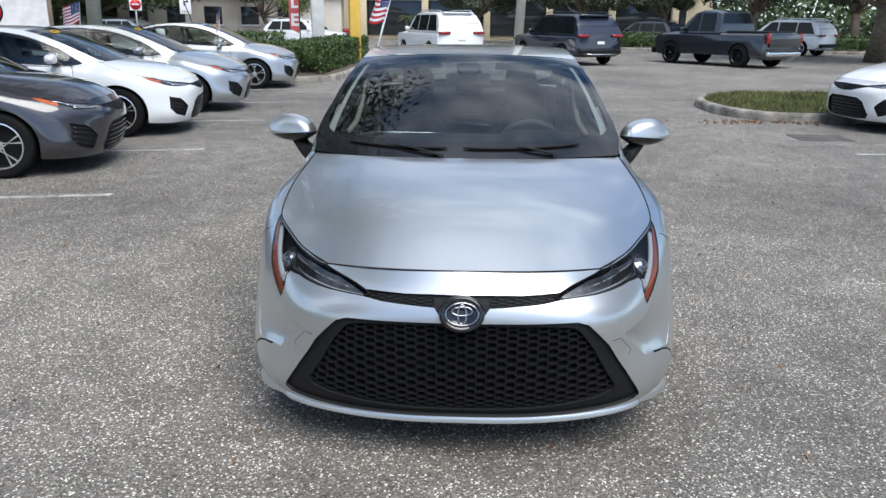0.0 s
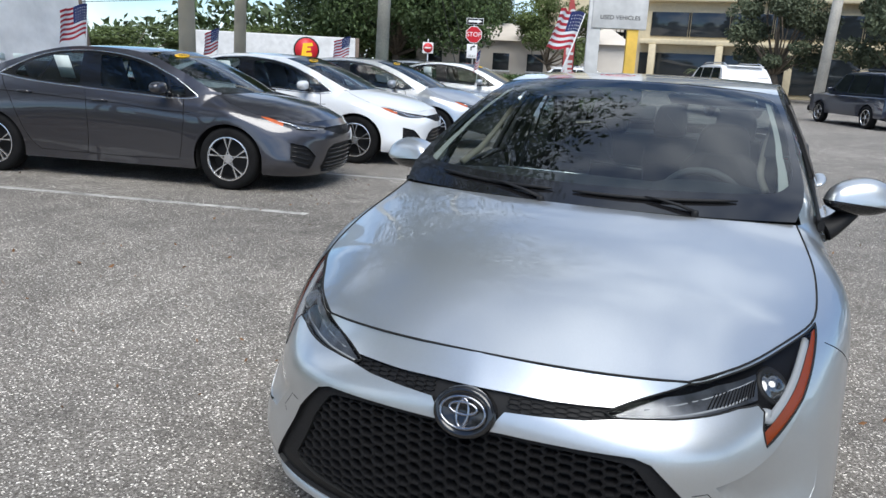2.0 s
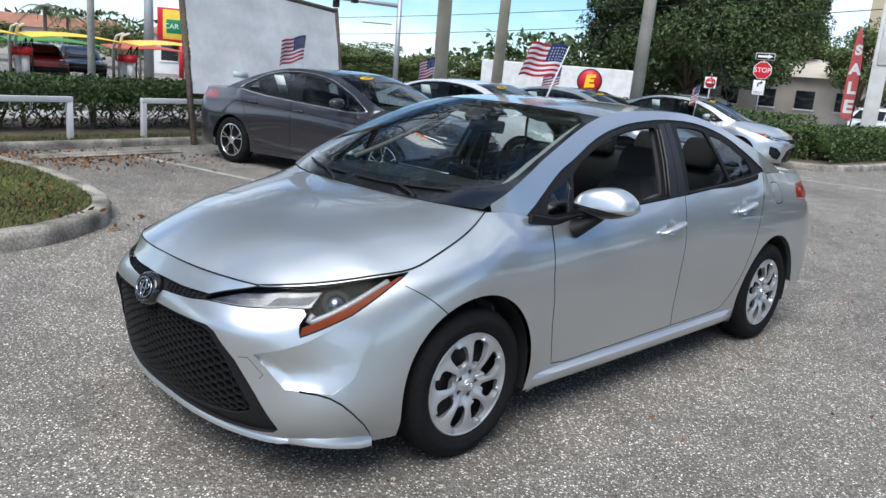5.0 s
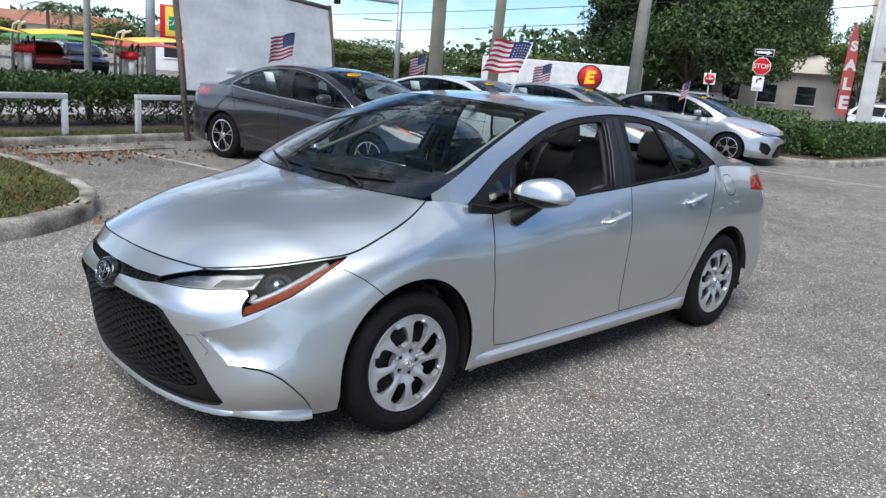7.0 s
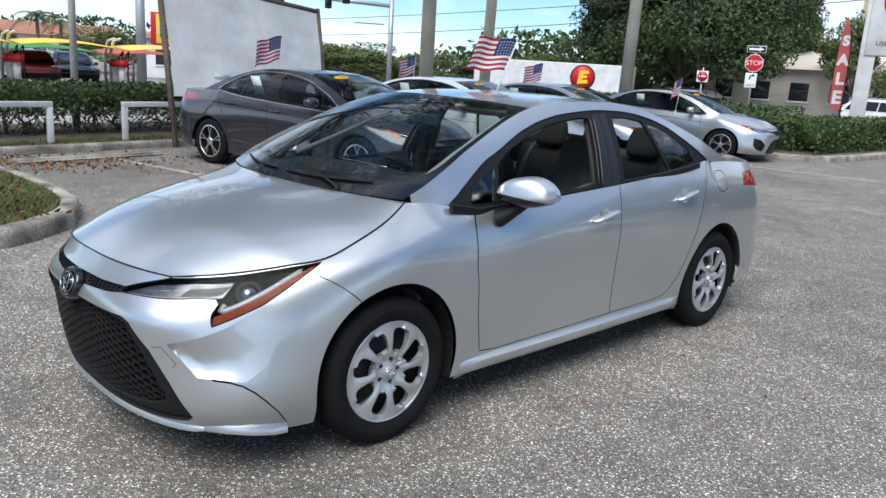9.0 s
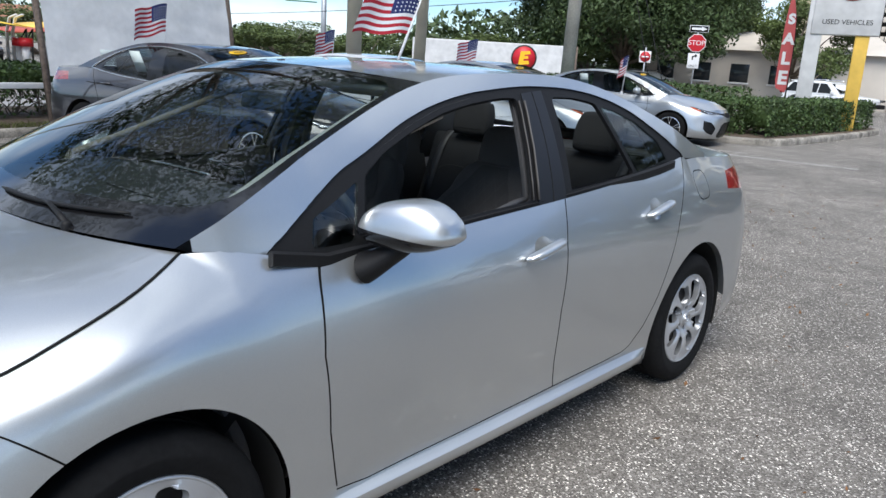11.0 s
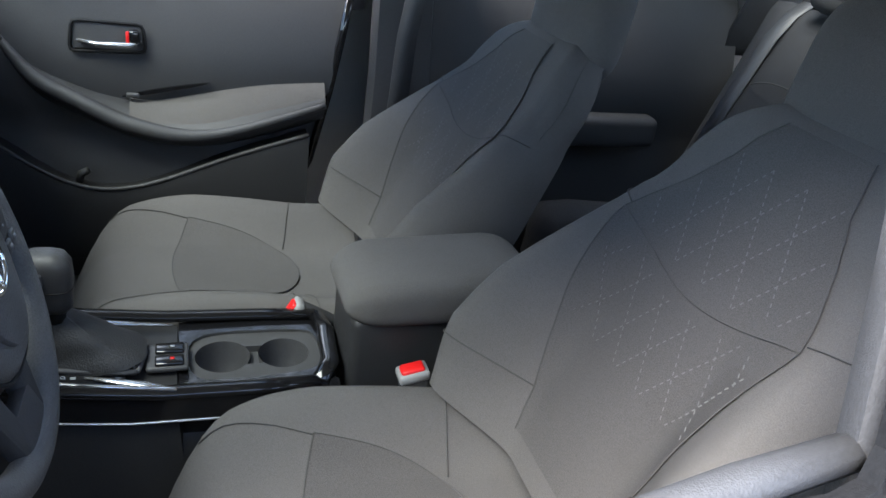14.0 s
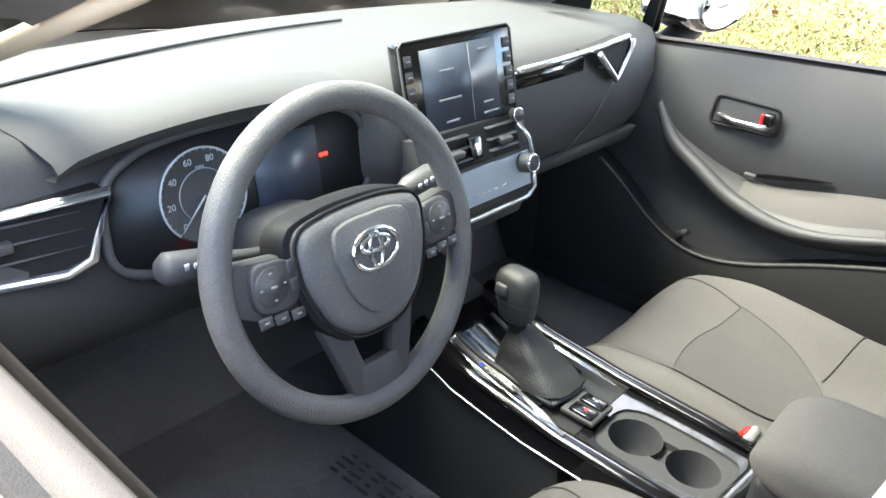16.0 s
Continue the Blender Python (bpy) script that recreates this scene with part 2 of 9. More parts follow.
# ---- materials ----
def material(name, color, rough=0.5, metal=0.0, coat=0.0, grain=0.0, grain_scale=40.0, stain=0.0, stain_scale=2.0, bump=0.0, bump_scale=200.0, spread=0.0, ior=1.45):
    """A plain surface with two scales of variation in colour, and a fine relief. spread: how far alike pieces differ."""
    m = bpy.data.materials.new(name)
    m.use_nodes = True
    n, l = m.node_tree.nodes, m.node_tree.links
    b = n["Principled BSDF"]
    b.inputs["Base Color"].default_value = (*color, 1)
    b.inputs["Roughness"].default_value, b.inputs["Metallic"].default_value = rough, metal
    b.inputs["Coat Weight"].default_value, b.inputs["Coat Roughness"].default_value = coat, 0.03
    b.inputs["IOR"].default_value = ior
    co = n.new("ShaderNodeTexCoord")
    last = None

    def noisy(scale, amount, detail, first):
        t, mul, mixer = n.new("ShaderNodeTexNoise"), n.new("ShaderNodeMapRange"), n.new("ShaderNodeMixRGB")
        t.inputs["Scale"].default_value, t.inputs["Detail"].default_value = scale, detail
        l.new(co.outputs["Object"], t.inputs["Vector"])
        mul.inputs["From Min"].default_value, mul.inputs["From Max"].default_value = 0.3, 0.7
        mul.inputs["To Min"].default_value, mul.inputs["To Max"].default_value = 1 - amount, 1 + amount
        l.new(t.outputs["Fac"], mul.inputs["Value"])
        mixer.blend_type = "MULTIPLY"
        mixer.inputs["Fac"].default_value = 1
        if first is None:
            mixer.inputs["Color1"].default_value = (*color, 1)
        else:
            l.new(first, mixer.inputs["Color1"])
        l.new(mul.outputs["Result"], mixer.inputs["Color2"])
        return mixer.outputs["Color"]

    if stain:
        last = noisy(stain_scale, stain, 5, last)
    if grain:
        last = noisy(grain_scale, grain, 3, last)
    if spread:
        info, mul, mixer = n.new("ShaderNodeObjectInfo"), n.new("ShaderNodeMapRange"), n.new("ShaderNodeMixRGB")
        mul.inputs["To Min"].default_value, mul.inputs["To Max"].default_value = 1 - spread, 1 + spread
        l.new(info.outputs["Random"], mul.inputs["Value"])
        mixer.blend_type = "MULTIPLY"
        mixer.inputs["Fac"].default_value = 1
        if last is None:
            mixer.inputs["Color1"].default_value = (*color, 1)
        else:
            l.new(last, mixer.inputs["Color1"])
        l.new(mul.outputs["Result"], mixer.inputs["Color2"])
        last = mixer.outputs["Color"]
    if last is not None:
        l.new(last, b.inputs["Base Color"])
    if bump:
        t, bm = n.new("ShaderNodeTexNoise"), n.new("ShaderNodeBump")
        t.inputs["Scale"].default_value, t.inputs["Detail"].default_value = bump_scale, 3
        l.new(co.outputs["Object"], t.inputs["Vector"])
        l.new(t.outputs["Fac"], bm.inputs["Height"])
        bm.inputs["Strength"].default_value, bm.inputs["Distance"].default_value = bump, 0.004
        l.new(bm.outputs["Normal"], b.inputs["Normal"])
    return m


def clear_glass(name, tint=(0.9, 0.95, 0.93), ior=1.5):
    """A thin pane: sees through, and mirrors more at a slant, alike from both sides."""
    m = bpy.data.materials.new(name)
    m.use_nodes = True
    n, l = m.node_tree.nodes, m.node_tree.links
    n.clear()
    out, mix, see, gloss, slant = (n.new("ShaderNode" + k) for k in ("OutputMaterial", "MixShader", "BsdfTransparent", "BsdfGlossy", "LayerWeight"))
    see.inputs["Color"].default_value = (*tint, 1)
    gloss.inputs["Roughness"].default_value = 0.0
    slant.inputs["Blend"].default_value = 0.5
    straight = ((ior - 1) / (ior + 1)) ** 2
    rise, part_ = n.new("ShaderNodeMath"), n.new("ShaderNodeMapRange")
    rise.operation, rise.inputs[1].default_value = "POWER", 5.0
    part_.inputs["To Min"].default_value, part_.inputs["To Max"].default_value = straight, 1.0
    l.new(slant.outputs["Facing"], rise.inputs[0])
    l.new(rise.outputs["Value"], part_.inputs["Value"])
    l.new(part_.outputs["Result"], mix.inputs["Fac"])
    l.new(see.outputs["BSDF"], mix.inputs[1])
    l.new(gloss.outputs["BSDF"], mix.inputs[2])
    l.new(mix.outputs["Shader"], out.inputs["Surface"])
    return m


def car_paint(name, color, metal=0.85, rough=0.34, flake=0.10):
    m = material(name, color, rough=rough, metal=metal, coat=1.0, grain=flake, grain_scale=900.0, stain=0.03, stain_scale=1.5)
    m.node_tree.nodes["Principled BSDF"].inputs["Coat IOR"].default_value = 1.65
    return m


SILVER = car_paint("silver_paint", (0.54, 0.56, 0.572))
BLACK_PLASTIC = material("black_plastic", (0.010, 0.010, 0.011), rough=0.55, ior=1.3, grain=0.25, grain_scale=300, bump=0.15, bump_scale=600)
GLOSS_BLACK = material("gloss_black", (0.008, 0.008, 0.009), rough=0.12, coat=0.5)
GAP = material("dark_gap", (0.006, 0.006, 0.006), rough=0.9)
RUBBER = material("tyre_rubber", (0.009, 0.009, 0.0095), ior=1.25, rough=0.8, grain=0.2, grain_scale=60, stain=0.25, stain_scale=6, bump=0.2, bump_scale=250)
CHROME = material("chrome", (0.75, 0.76, 0.78), rough=0.08, metal=1.0)
WHEEL_SILVER = material("wheel_silver", (0.50, 0.51, 0.53), rough=0.34, metal=0.6, coat=0.4, stain=0.06, stain_scale=12)
DARK_METAL = material("dark_metal", (0.02, 0.02, 0.021), rough=0.55, metal=0.4)
AMBER = material("amber_lens", (0.17, 0.028, 0.005), rough=0.35, ior=1.3, stain=0.12, stain_scale=30)
RED_LENS = material("red_lens", (0.24, 0.004, 0.008), rough=0.12, coat=0.8)
SCREEN_GLASS = clear_glass("windscreen_glass", (0.55, 0.61, 0.60), 1.95)
REAR_GLASS = clear_glass("rear_window_glass", (0.60, 0.64, 0.63), 1.35)
SIDE_GLASS = clear_glass("side_glass", (0.62, 0.68, 0.66), 1.8)
LENS = clear_glass("lamp_lens", (0.93, 0.94, 0.95), 1.15)
HOUSING = material("lamp_housing", (0.008, 0.008, 0.009), rough=0.45, ior=1.1)

# ---- ground ----
def ground_material():
    m = bpy.data.materials.new("asphalt")
    m.use_nodes = True
    n, l = m.node_tree.nodes, m.node_tree.links
    b = n["Principled BSDF"]
    co = n.new("ShaderNodeTexCoord")
    vor, big, mid = n.new("ShaderNodeTexVoronoi"), n.new("ShaderNodeTexNoise"), n.new("ShaderNodeTexNoise")
    vor.inputs["Scale"].default_value = 150.0
    vor.inputs["Randomness"].default_value = 1.0
    big.inputs["Scale"].default_value, big.inputs["Detail"].default_value = 0.35, 6.0
    mid.inputs["Scale"].default_value, mid.inputs["Detail"].default_value = 3.0, 6.0
    for t in (vor, big, mid):
        l.new(co.outputs["Object"], t.inputs["Vector"])
    stone = n.new("ShaderNodeValToRGB")
    el = stone.color_ramp.elements
    el[0].position, el[0].color = 0.0, (0.062, 0.053, 0.045, 1)
    el[1].position, el[1].color = 1.0, (0.93, 0.87, 0.79, 1)
    for pos, c in ((0.35, (0.122, 0.110, 0.096, 1)), (0.62, (0.170, 0.155, 0.138, 1)), (0.90, (0.262, 0.243, 0.218, 1))):
        e = el.new(pos)
        e.color = c
    sep = n.new("ShaderNodeSeparateColor")
    l.new(vor.outputs["Color"], sep.inputs["Color"])
    l.new(sep.outputs["Red"], stone.inputs["Fac"])
    m1, m2 = n.new("ShaderNodeMixRGB"), n.new("ShaderNodeMixRGB")
    r1, r2 = n.new("ShaderNodeMapRange"), n.new("ShaderNodeMapRange")
    for r, t, lo, hi in ((r1, big, 0.74, 1.24), (r2, mid, 0.82, 1.18)):
        r.inputs["From Min"].default_value, r.inputs["From Max"].default_value = 0.32, 0.68
        r.inputs["To Min"].default_value, r.inputs["To Max"].default_value = lo, hi
        l.new(t.outputs["Fac"], r.inputs["Value"])
    m1.blend_type = m2.blend_type = "MULTIPLY"
    m1.inputs["Fac"].default_value = m2.inputs["Fac"].default_value = 1
    l.new(stone.outputs["Color"], m1.inputs["Color1"])
    l.new(r1.outputs["Result"], m1.inputs["Color2"])
    l.new(m1.outputs["Color"], m2.inputs["Color1"])
    l.new(r2.outputs["Result"], m2.inputs["Color2"])
    l.new(m2.outputs["Color"], b.inputs["Base Color"])
    b.inputs["Roughness"].default_value = 0.85
    bump = n.new("ShaderNodeBump")
    bump.inputs["Strength"].default_value, bump.inputs["Distance"].default_value = 0.6, 0.006
    l.new(vor.outputs["Distance"], bump.inputs["Height"])
    l.new(bump.outputs["Normal"], b.inputs["Normal"])
    return m


ASPHALT = ground_material()
ground_bm = bmesh.new()
bmesh.ops.create_grid(ground_bm, x_segments=40, y_segments=40, size=1500)
ground = tagged(part("ground", ground_bm, ASPHALT), "grey worn asphalt of a car park with pale grit", "ground", kind="structure")

# ---- the car's surfaces ----
# The car stands along y, nose at y = 0, centred on x = 0, wheels on z = 0. Each line below is one
# character line of its left flank, from the nose round to the tail, station by station.
LINES = {
    "sill": ([0, .25, .45, .62, .75, .80, .84, .86, .85, .84, .84, .84, .835, .84, .86, .85, .76, .50, .25, 0],
             [.10, .11, .145, .21, .33, .46, .56, .94, 1.30, 1.50, 2.0, 2.5, 3.0, 3.3, 3.64, 4.02, 4.38, 4.53, 4.56, 4.57],
             [.170, .170, .172, .176, .178, .182, .19, .20, .20, .20, .20, .20, .20, .20, .20, .22, .25, .25, .25, .25]),
    "lower": ([0, .25, .46, .645, .785, .842, .878, .885, .865, .852, .846, .846, .846, .856, .885, .875, .80, .53, .25, 0],
              [.035, .045, .085, .15, .28, .41, .56, .94, 1.30, 1.50, 2.0, 2.5, 3.0, 3.3, 3.64, 4.02, 4.36, 4.56, 4.61, 4.62],
              [.26, .26, .265, .28, .30, .30, .30, .30, .30, .30, .30, .30, .30, .30, .30, .32, .34, .34, .34, .34]),
    "mid": ([0, .25, .45, .60, .74, .82, .872, .89, .872, .864, .866, .866, .870, .880, .89, .875, .81, .55, .25, 0],
            [.0, .012, .05, .13, .26, .41, .57, .94, 1.30, 1.50, 2.0, 2.5, 3.0, 3.3, 3.64, 4.02, 4.36, 4.58, 4.63, 4.635],
            [.45, .45, .45, .45, .45, .45, .47, .49, .48, .48, .48, .48, .48, .48, .50, .50, .52, .52, .52, .52]),
    "waist": ([0, .25, .44, .585, .70, .79, .855, .893, .872, .870, .880, .882, .886, .889, .887, .865, .80, .55, .25, 0],
              [-.005, .01, .045, .125, .265, .42, .60, .94, 1.28, 1.49, 2.0, 2.5, 3.0, 3.3, 3.64, 4.02, 4.36, 4.56, 4.60, 4.605],
              [.60, .60, .60, .585, .58, .60, .62, .68, .68, .68, .68, .69, .70, .70, .70, .71, .73, .73, .73, .73]),
    "shoulder": ([0, .25, .45, .60, .70, .765, .822, .868, .832, .842, .862, .865, .862, .856, .845, .815, .755, .54, .25, 0],
                 [.035, .058, .12, .215, .345, .48, .63, .93, 1.22, 1.48, 2.0, 2.5, 3.0, 3.3, 3.64, 4.02, 4.36, 4.53, 4.57, 4.575],
                 [.69, .688, .68, .67, .685, .71, .74, .82, .86, .84, .85, .86, .875, .89, .905, .91, .90, .90, .91, .91]),
    "belt": ([0, .25, .49, .60, .68, .735, .766, .762, .712, .790, .806, .808, .798, .784, .755, .715, .665, .50, .25, 0],
             [.075, .10, .185, .32, .46, .565, .656, .90, 1.12, 1.47, 2.0, 2.5, 3.0, 3.3, 3.66, 4.02, 4.36, 4.50, 4.54, 4.55],
             [.757, .754, .742, .757, .777, .795, .808, .893, .985, .933, .962, .990, 1.022, 1.05, 1.070, 1.055, 1.04, 1.05, 1.06, 1.06]),
}


def spline(knots, values, at):
    """A natural cubic spline through values (n, k) at knots, at the places given."""
    k, v, n = np.asarray(knots, float), np.asarray(values, float), len(knots)
    h = np.diff(k)
    a, r = np.eye(n), np.zeros_like(v)
    for i in range(1, n - 1):
        a[i, i - 1:i + 2] = h[i - 1], 2 * (h[i - 1] + h[i]), h[i]
        r[i] = 6 * ((v[i + 1] - v[i]) / h[i] - (v[i] - v[i - 1]) / h[i - 1])
    m = np.linalg.solve(a, r)
    at = np.asarray(at, float)
    i = np.clip(np.searchsorted(k, at) - 1, 0, n - 2)
    left, right, w = (at - k[i])[:, None], (k[i + 1] - at)[:, None], h[i][:, None]
    return (m[i] * right**3 + m[i + 1] * left**3) / (6 * w) + (v[i] / w - m[i] * w / 6) * right + (v[i + 1] / w - m[i + 1] * w / 6) * left


def curve(knots, values, at):
    """One spline of one number."""
    return spline(knots, np.asarray(values, float)[:, None], np.atleast_1d(at))[:, 0]


def blur(a, width, axis):
    """A soft running mean along an axis, mirrored at the ends."""
    n = int(3 * width) + 1
    w = np.exp(-0.5 * (np.arange(-n, n + 1) / width) ** 2)
    w /= w.sum()
    pad = [(0, 0)] * a.ndim
    pad[axis] = (n, n)
    b = np.pad(a, pad, mode="reflect", reflect_type="odd")
    return sum(wi * np.take(b, range(i, i + a.shape[axis]), axis) for i, wi in enumerate(w))


class Sheet:
    """A surface kept as a fine grid over (u, v): places, normals, and the way back from a side or front view."""

    def __init__(self, us, vs, grid, sign=1):
        self.us, self.vs, self.grid, self.sign = np.asarray(us), np.asarray(vs), grid, sign
        du, dv = np.gradient(grid, self.us, axis=0), np.gradient(grid, self.vs, axis=1)
        n = np.cross(du, dv) * sign
        self.normals = n / np.maximum(np.linalg.norm(n, axis=2, keepdims=True), 1e-9)

    def _mix(self, a, p):
        p = np.atleast_2d(np.asarray(p, float))
        i = np.clip(np.searchsorted(self.us, p[:, 0]) - 1, 0, len(self.us) - 2)
        j = np.clip(np.searchsorted(self.vs, p[:, 1]) - 1, 0, len(self.vs) - 2)
        f = ((p[:, 0] - self.us[i]) / (self.us[i + 1] - self.us[i]))[:, None]
        g = ((p[:, 1] - self.vs[j]) / (self.vs[j + 1] - self.vs[j]))[:, None]
        return a[i, j] * (1 - f) * (1 - g) + a[i + 1, j] * f * (1 - g) + a[i, j + 1] * (1 - f) * g + a[i + 1, j + 1] * f * g

    def place(self, p):
        return self._mix(self.grid, p)

    def normal(self, p):
        n = self._mix(self.normals, p)
        return n / np.maximum(np.linalg.norm(n, axis=1, keepdims=True), 1e-9)

    def find(self, axes, wanted, low=-9.0, high=9.0):
        """The (u, v) whose place has the wanted two coordinates, within a range of u."""
        wanted = np.atleast_2d(np.asarray(wanted, float))
        keep = np.where((self.us >= low) & (self.us <= high))[0]
        flat = self.grid[keep][:, :, list(axes)].reshape(-1, 2)
        out = []
        for w in wanted:
            k = int(((flat - w) ** 2).sum(1).argmin())
            p = np.array([self.us[keep[k // len(self.vs)]], self.vs[k % len(self.vs)]])
            for _ in range(6):
                here = self.place(p)[0, list(axes)]
                jac = np.stack([(self.place(p + e)[0, list(axes)] - here) / 2e-3 for e in np.eye(2) * 2e-3], 1)
                step = np.linalg.lstsq(jac, w - here, rcond=None)[0]
                p = p + np.clip(step, -0.03, 0.03)
                p = np.array([np.clip(p[0], self.us[0], self.us[-1]), np.clip(p[1], self.vs[0], self.vs[-1])])
            out.append(p)
        return np.array(out)


def flank():
    """The left half of the body's skin from nose to tail; u runs along it in metres, v upwards from 0 to 1."""
    pts = np.array([np.stack(LINES[k], 1) for k in ("sill", "lower", "mid", "waist", "shoulder", "belt")])
    knots = np.r_[0, np.cumsum(np.linalg.norm(np.diff(pts[3], axis=0), axis=1))]
    us = np.linspace(0, knots[-1], 420)
    lines = np.array([spline(knots, line, us) for line in pts])
    vs = np.linspace(0, 1, 61)
    grid = np.array([spline(np.linspace(0, 1, 6), lines[:, i], vs) for i in range(len(us))])
    edge = grid[:, -1].copy()
    grid = blur(blur(grid, 4.0, 0), 2.0, 1)
    w = np.clip((vs - 0.85) / 0.15, 0, 1)[None, :, None]
    grid = grid * (1 - w) + (grid + (edge - grid[:, -1])[:, None]) * w
    grid[0, :, 0], grid[-1, :, 0] = 0, 0
    y = edge[:, 1]
    on = (y > 1.15) & (y < 3.6) & (np.arange(len(us)) < 320)
    want = np.stack([curve(BELT_Y, BELT_X, y[on]), y[on], np.interp(y[on], BELT_Y, BELT_Z)], 1)
    w = np.clip((vs - 0.72) / 0.28, 0, 1)[None, :, None] ** 2
    grid[on] += w * (want - grid[on][:, -1])[:, None]
    wing = (y > .20) & (y < 1.15) & (np.arange(len(us)) < 200)
    at = np.clip(y[wing], .20, 1.11)
    want = np.stack([curve(HOOD_Y, HOOD_X, at), y[wing], curve(HOOD_Y, HOOD_Z, at)], 1)
    late = np.clip((y[wing] - 1.11) / .04, 0, 1)[:, None]
    want = want * (1 - late) + np.stack([curve(BELT_Y, BELT_X, y[wing]), y[wing], np.interp(y[wing], BELT_Y, BELT_Z)], 1) * late
    want[:, 2] -= .003
    ease = np.clip((y[wing] - .20) / .10, 0, 1)[:, None, None]
    grid[wing] += w * ease * (want - grid[wing][:, -1])[:, None]
    return Sheet(us, vs, grid)


BELT_Y = [1.00, 1.11, 1.20, 1.30, 1.475, 2.0, 2.5, 3.0, 3.3, 3.54, 3.70, 3.95, 4.10]
BELT_Z = [.975, .988, .985, .965, .933, .962, .990, 1.022, 1.05, 1.085, 1.075, 1.06, 1.05]
BELT_X = [.665, .708, .742, .766, .792, .806, .808, .798, .784, .766, .750, .720, .705]
RAIL_Y = [1.08, 1.25, 1.40, 1.70, 2.00, 2.30, 2.60, 2.90, 3.20, 3.55, 3.90]
RAIL_Z = [.985, 1.075, 1.150, 1.283, 1.378, 1.412, 1.418, 1.397, 1.325, 1.205, 1.075]


def glass_x(y, z):
    """How far out the side windows and pillars lie at a place of the side view."""
    y, z = np.asarray(y, float), np.asarray(z, float)
    lift = z - np.interp(y, BELT_Y, BELT_Z)
    return curve(BELT_Y, BELT_X, y.ravel()).reshape(y.shape) - 0.33 * lift - 0.42 * np.sign(lift) * lift**2


def rail(y):
    """The upper edge of pillars and roof side at y."""
    z = curve(RAIL_Y, RAIL_Z, y)
    return np.stack([glass_x(np.atleast_1d(y), z), np.atleast_1d(y), z], 1)


def side_glass():
    ys, ws = np.linspace(1.08, 3.9, 190), np.linspace(-0.12, 1.05, 48)
    low, top = np.interp(ys, BELT_Y, BELT_Z), curve(RAIL_Y, RAIL_Z, ys)
    z = low[:, None] + (np.maximum(top - low, 0.02))[:, None] * ws[None]
    y = np.repeat(ys[:, None], len(ws), 1)
    return Sheet(ys, ws, np.stack([glass_x(y, z), y, z], 2))


def crown(ts, edge_at, middle_at, power, rows=61):
    """A surface across the car: at each t its edge and its middle, and how late it drops towards the edge."""
    s = np.linspace(-1, 1, rows)
    e, m = edge_at(ts), middle_at(ts)
    a = np.abs(s)[None, :, None]
    grid = m[:, None] + (e - m)[:, None] * a**power
    grid[:, :, 0] = e[:, None, 0] * s[None]
    return Sheet(ts, s, grid, -1)


MID_T = [0, .25, .5, .75, 1]


def windscreen():
    ts = np.linspace(0, 1, 70)
    return crown(ts, lambda t: rail(1.10 + 0.90 * t),
                 lambda t: np.stack([0 * t, curve(MID_T, [.93, 1.165, 1.395, 1.62, 1.845], t), curve(MID_T, [1.000, 1.128, 1.240, 1.335, 1.408], t)], 1), 2.2)


def roof():
    ts = np.linspace(0, 1, 60)
    return crown(ts, lambda t: rail(2.00 + 1.05 * t),
                 lambda t: np.stack([0 * t, 1.845 + 1.30 * t, curve(MID_T, [1.408, 1.432, 1.438, 1.427, 1.392], t)], 1), 2.4)


def rear_screen():
    ts = np.linspace(0, 1, 50)
    return crown(ts, lambda t: rail(3.05 + 0.83 * t),
                 lambda t: np.stack([0 * t, 3.145 + 0.80 * t, curve(MID_T, [1.392, 1.335, 1.262, 1.180, 1.095], t)], 1), 2.2)


HOOD_Y = [.185, .32, .46, .565, .656, .78, .90, 1.02, 1.11]
HOOD_X = [.49, .60, .68, .735, .766, .772, .762, .735, .705]
HOOD_Z = [.742, .757, .777, .795, .808, .849, .893, .940, .985]


def bonnet():
    ts = np.linspace(0, 1, 80)

    def edge(t):
        y = .185 + (1.11 - .185) * t
        return np.stack([curve(HOOD_Y, HOOD_X, y), y, curve(HOOD_Y, HOOD_Z, y)], 1)

    def middle(t):
        return np.stack([0 * t, .078 + .85 * t, curve(MID_T, [.757, .868, .932, .973, 1.000], t)], 1)

    return crown(ts, edge, middle, 2.6)


def boot():
    ts = np.linspace(0, 1, 30)
    rim = FLANK.grid[:, -1]
    back = rim[(rim[:, 1] > 3.6) & (np.arange(len(rim)) > 250)]

    def edge(t):
        y = 3.885 + .615 * t
        return np.stack([np.interp(y, back[:, 1], back[:, 0]) - .004, y, np.interp(y, back[:, 1], back[:, 2])], 1)

    return crown(ts, edge, lambda t: np.stack([0 * t, 3.945 + .61 * t, 1.095 - .03 * t], 1), 3.2)

# ---- the silver saloon in the middle ----
FLANK = flank()
SIDE, SCREEN, ROOF, REAR, BONNET, BOOT = side_glass(), windscreen(), roof(), rear_screen(), bonnet(), boot()
WHEEL_R, AXLE_F, AXLE_R = 0.316, 0.94, 3.64


def strip_of(rows):
    """Faces between rows of points, with open ends."""
    m = bmesh.new()
    made = [[m.verts.new(tuple(p)) for p in r] for r in rows]
    for a, b in zip(made, made[1:]):
        for i in range(len(a) - 1):
            m.faces.new((a[i], a[i + 1], b[i + 1], b[i]))
    return m


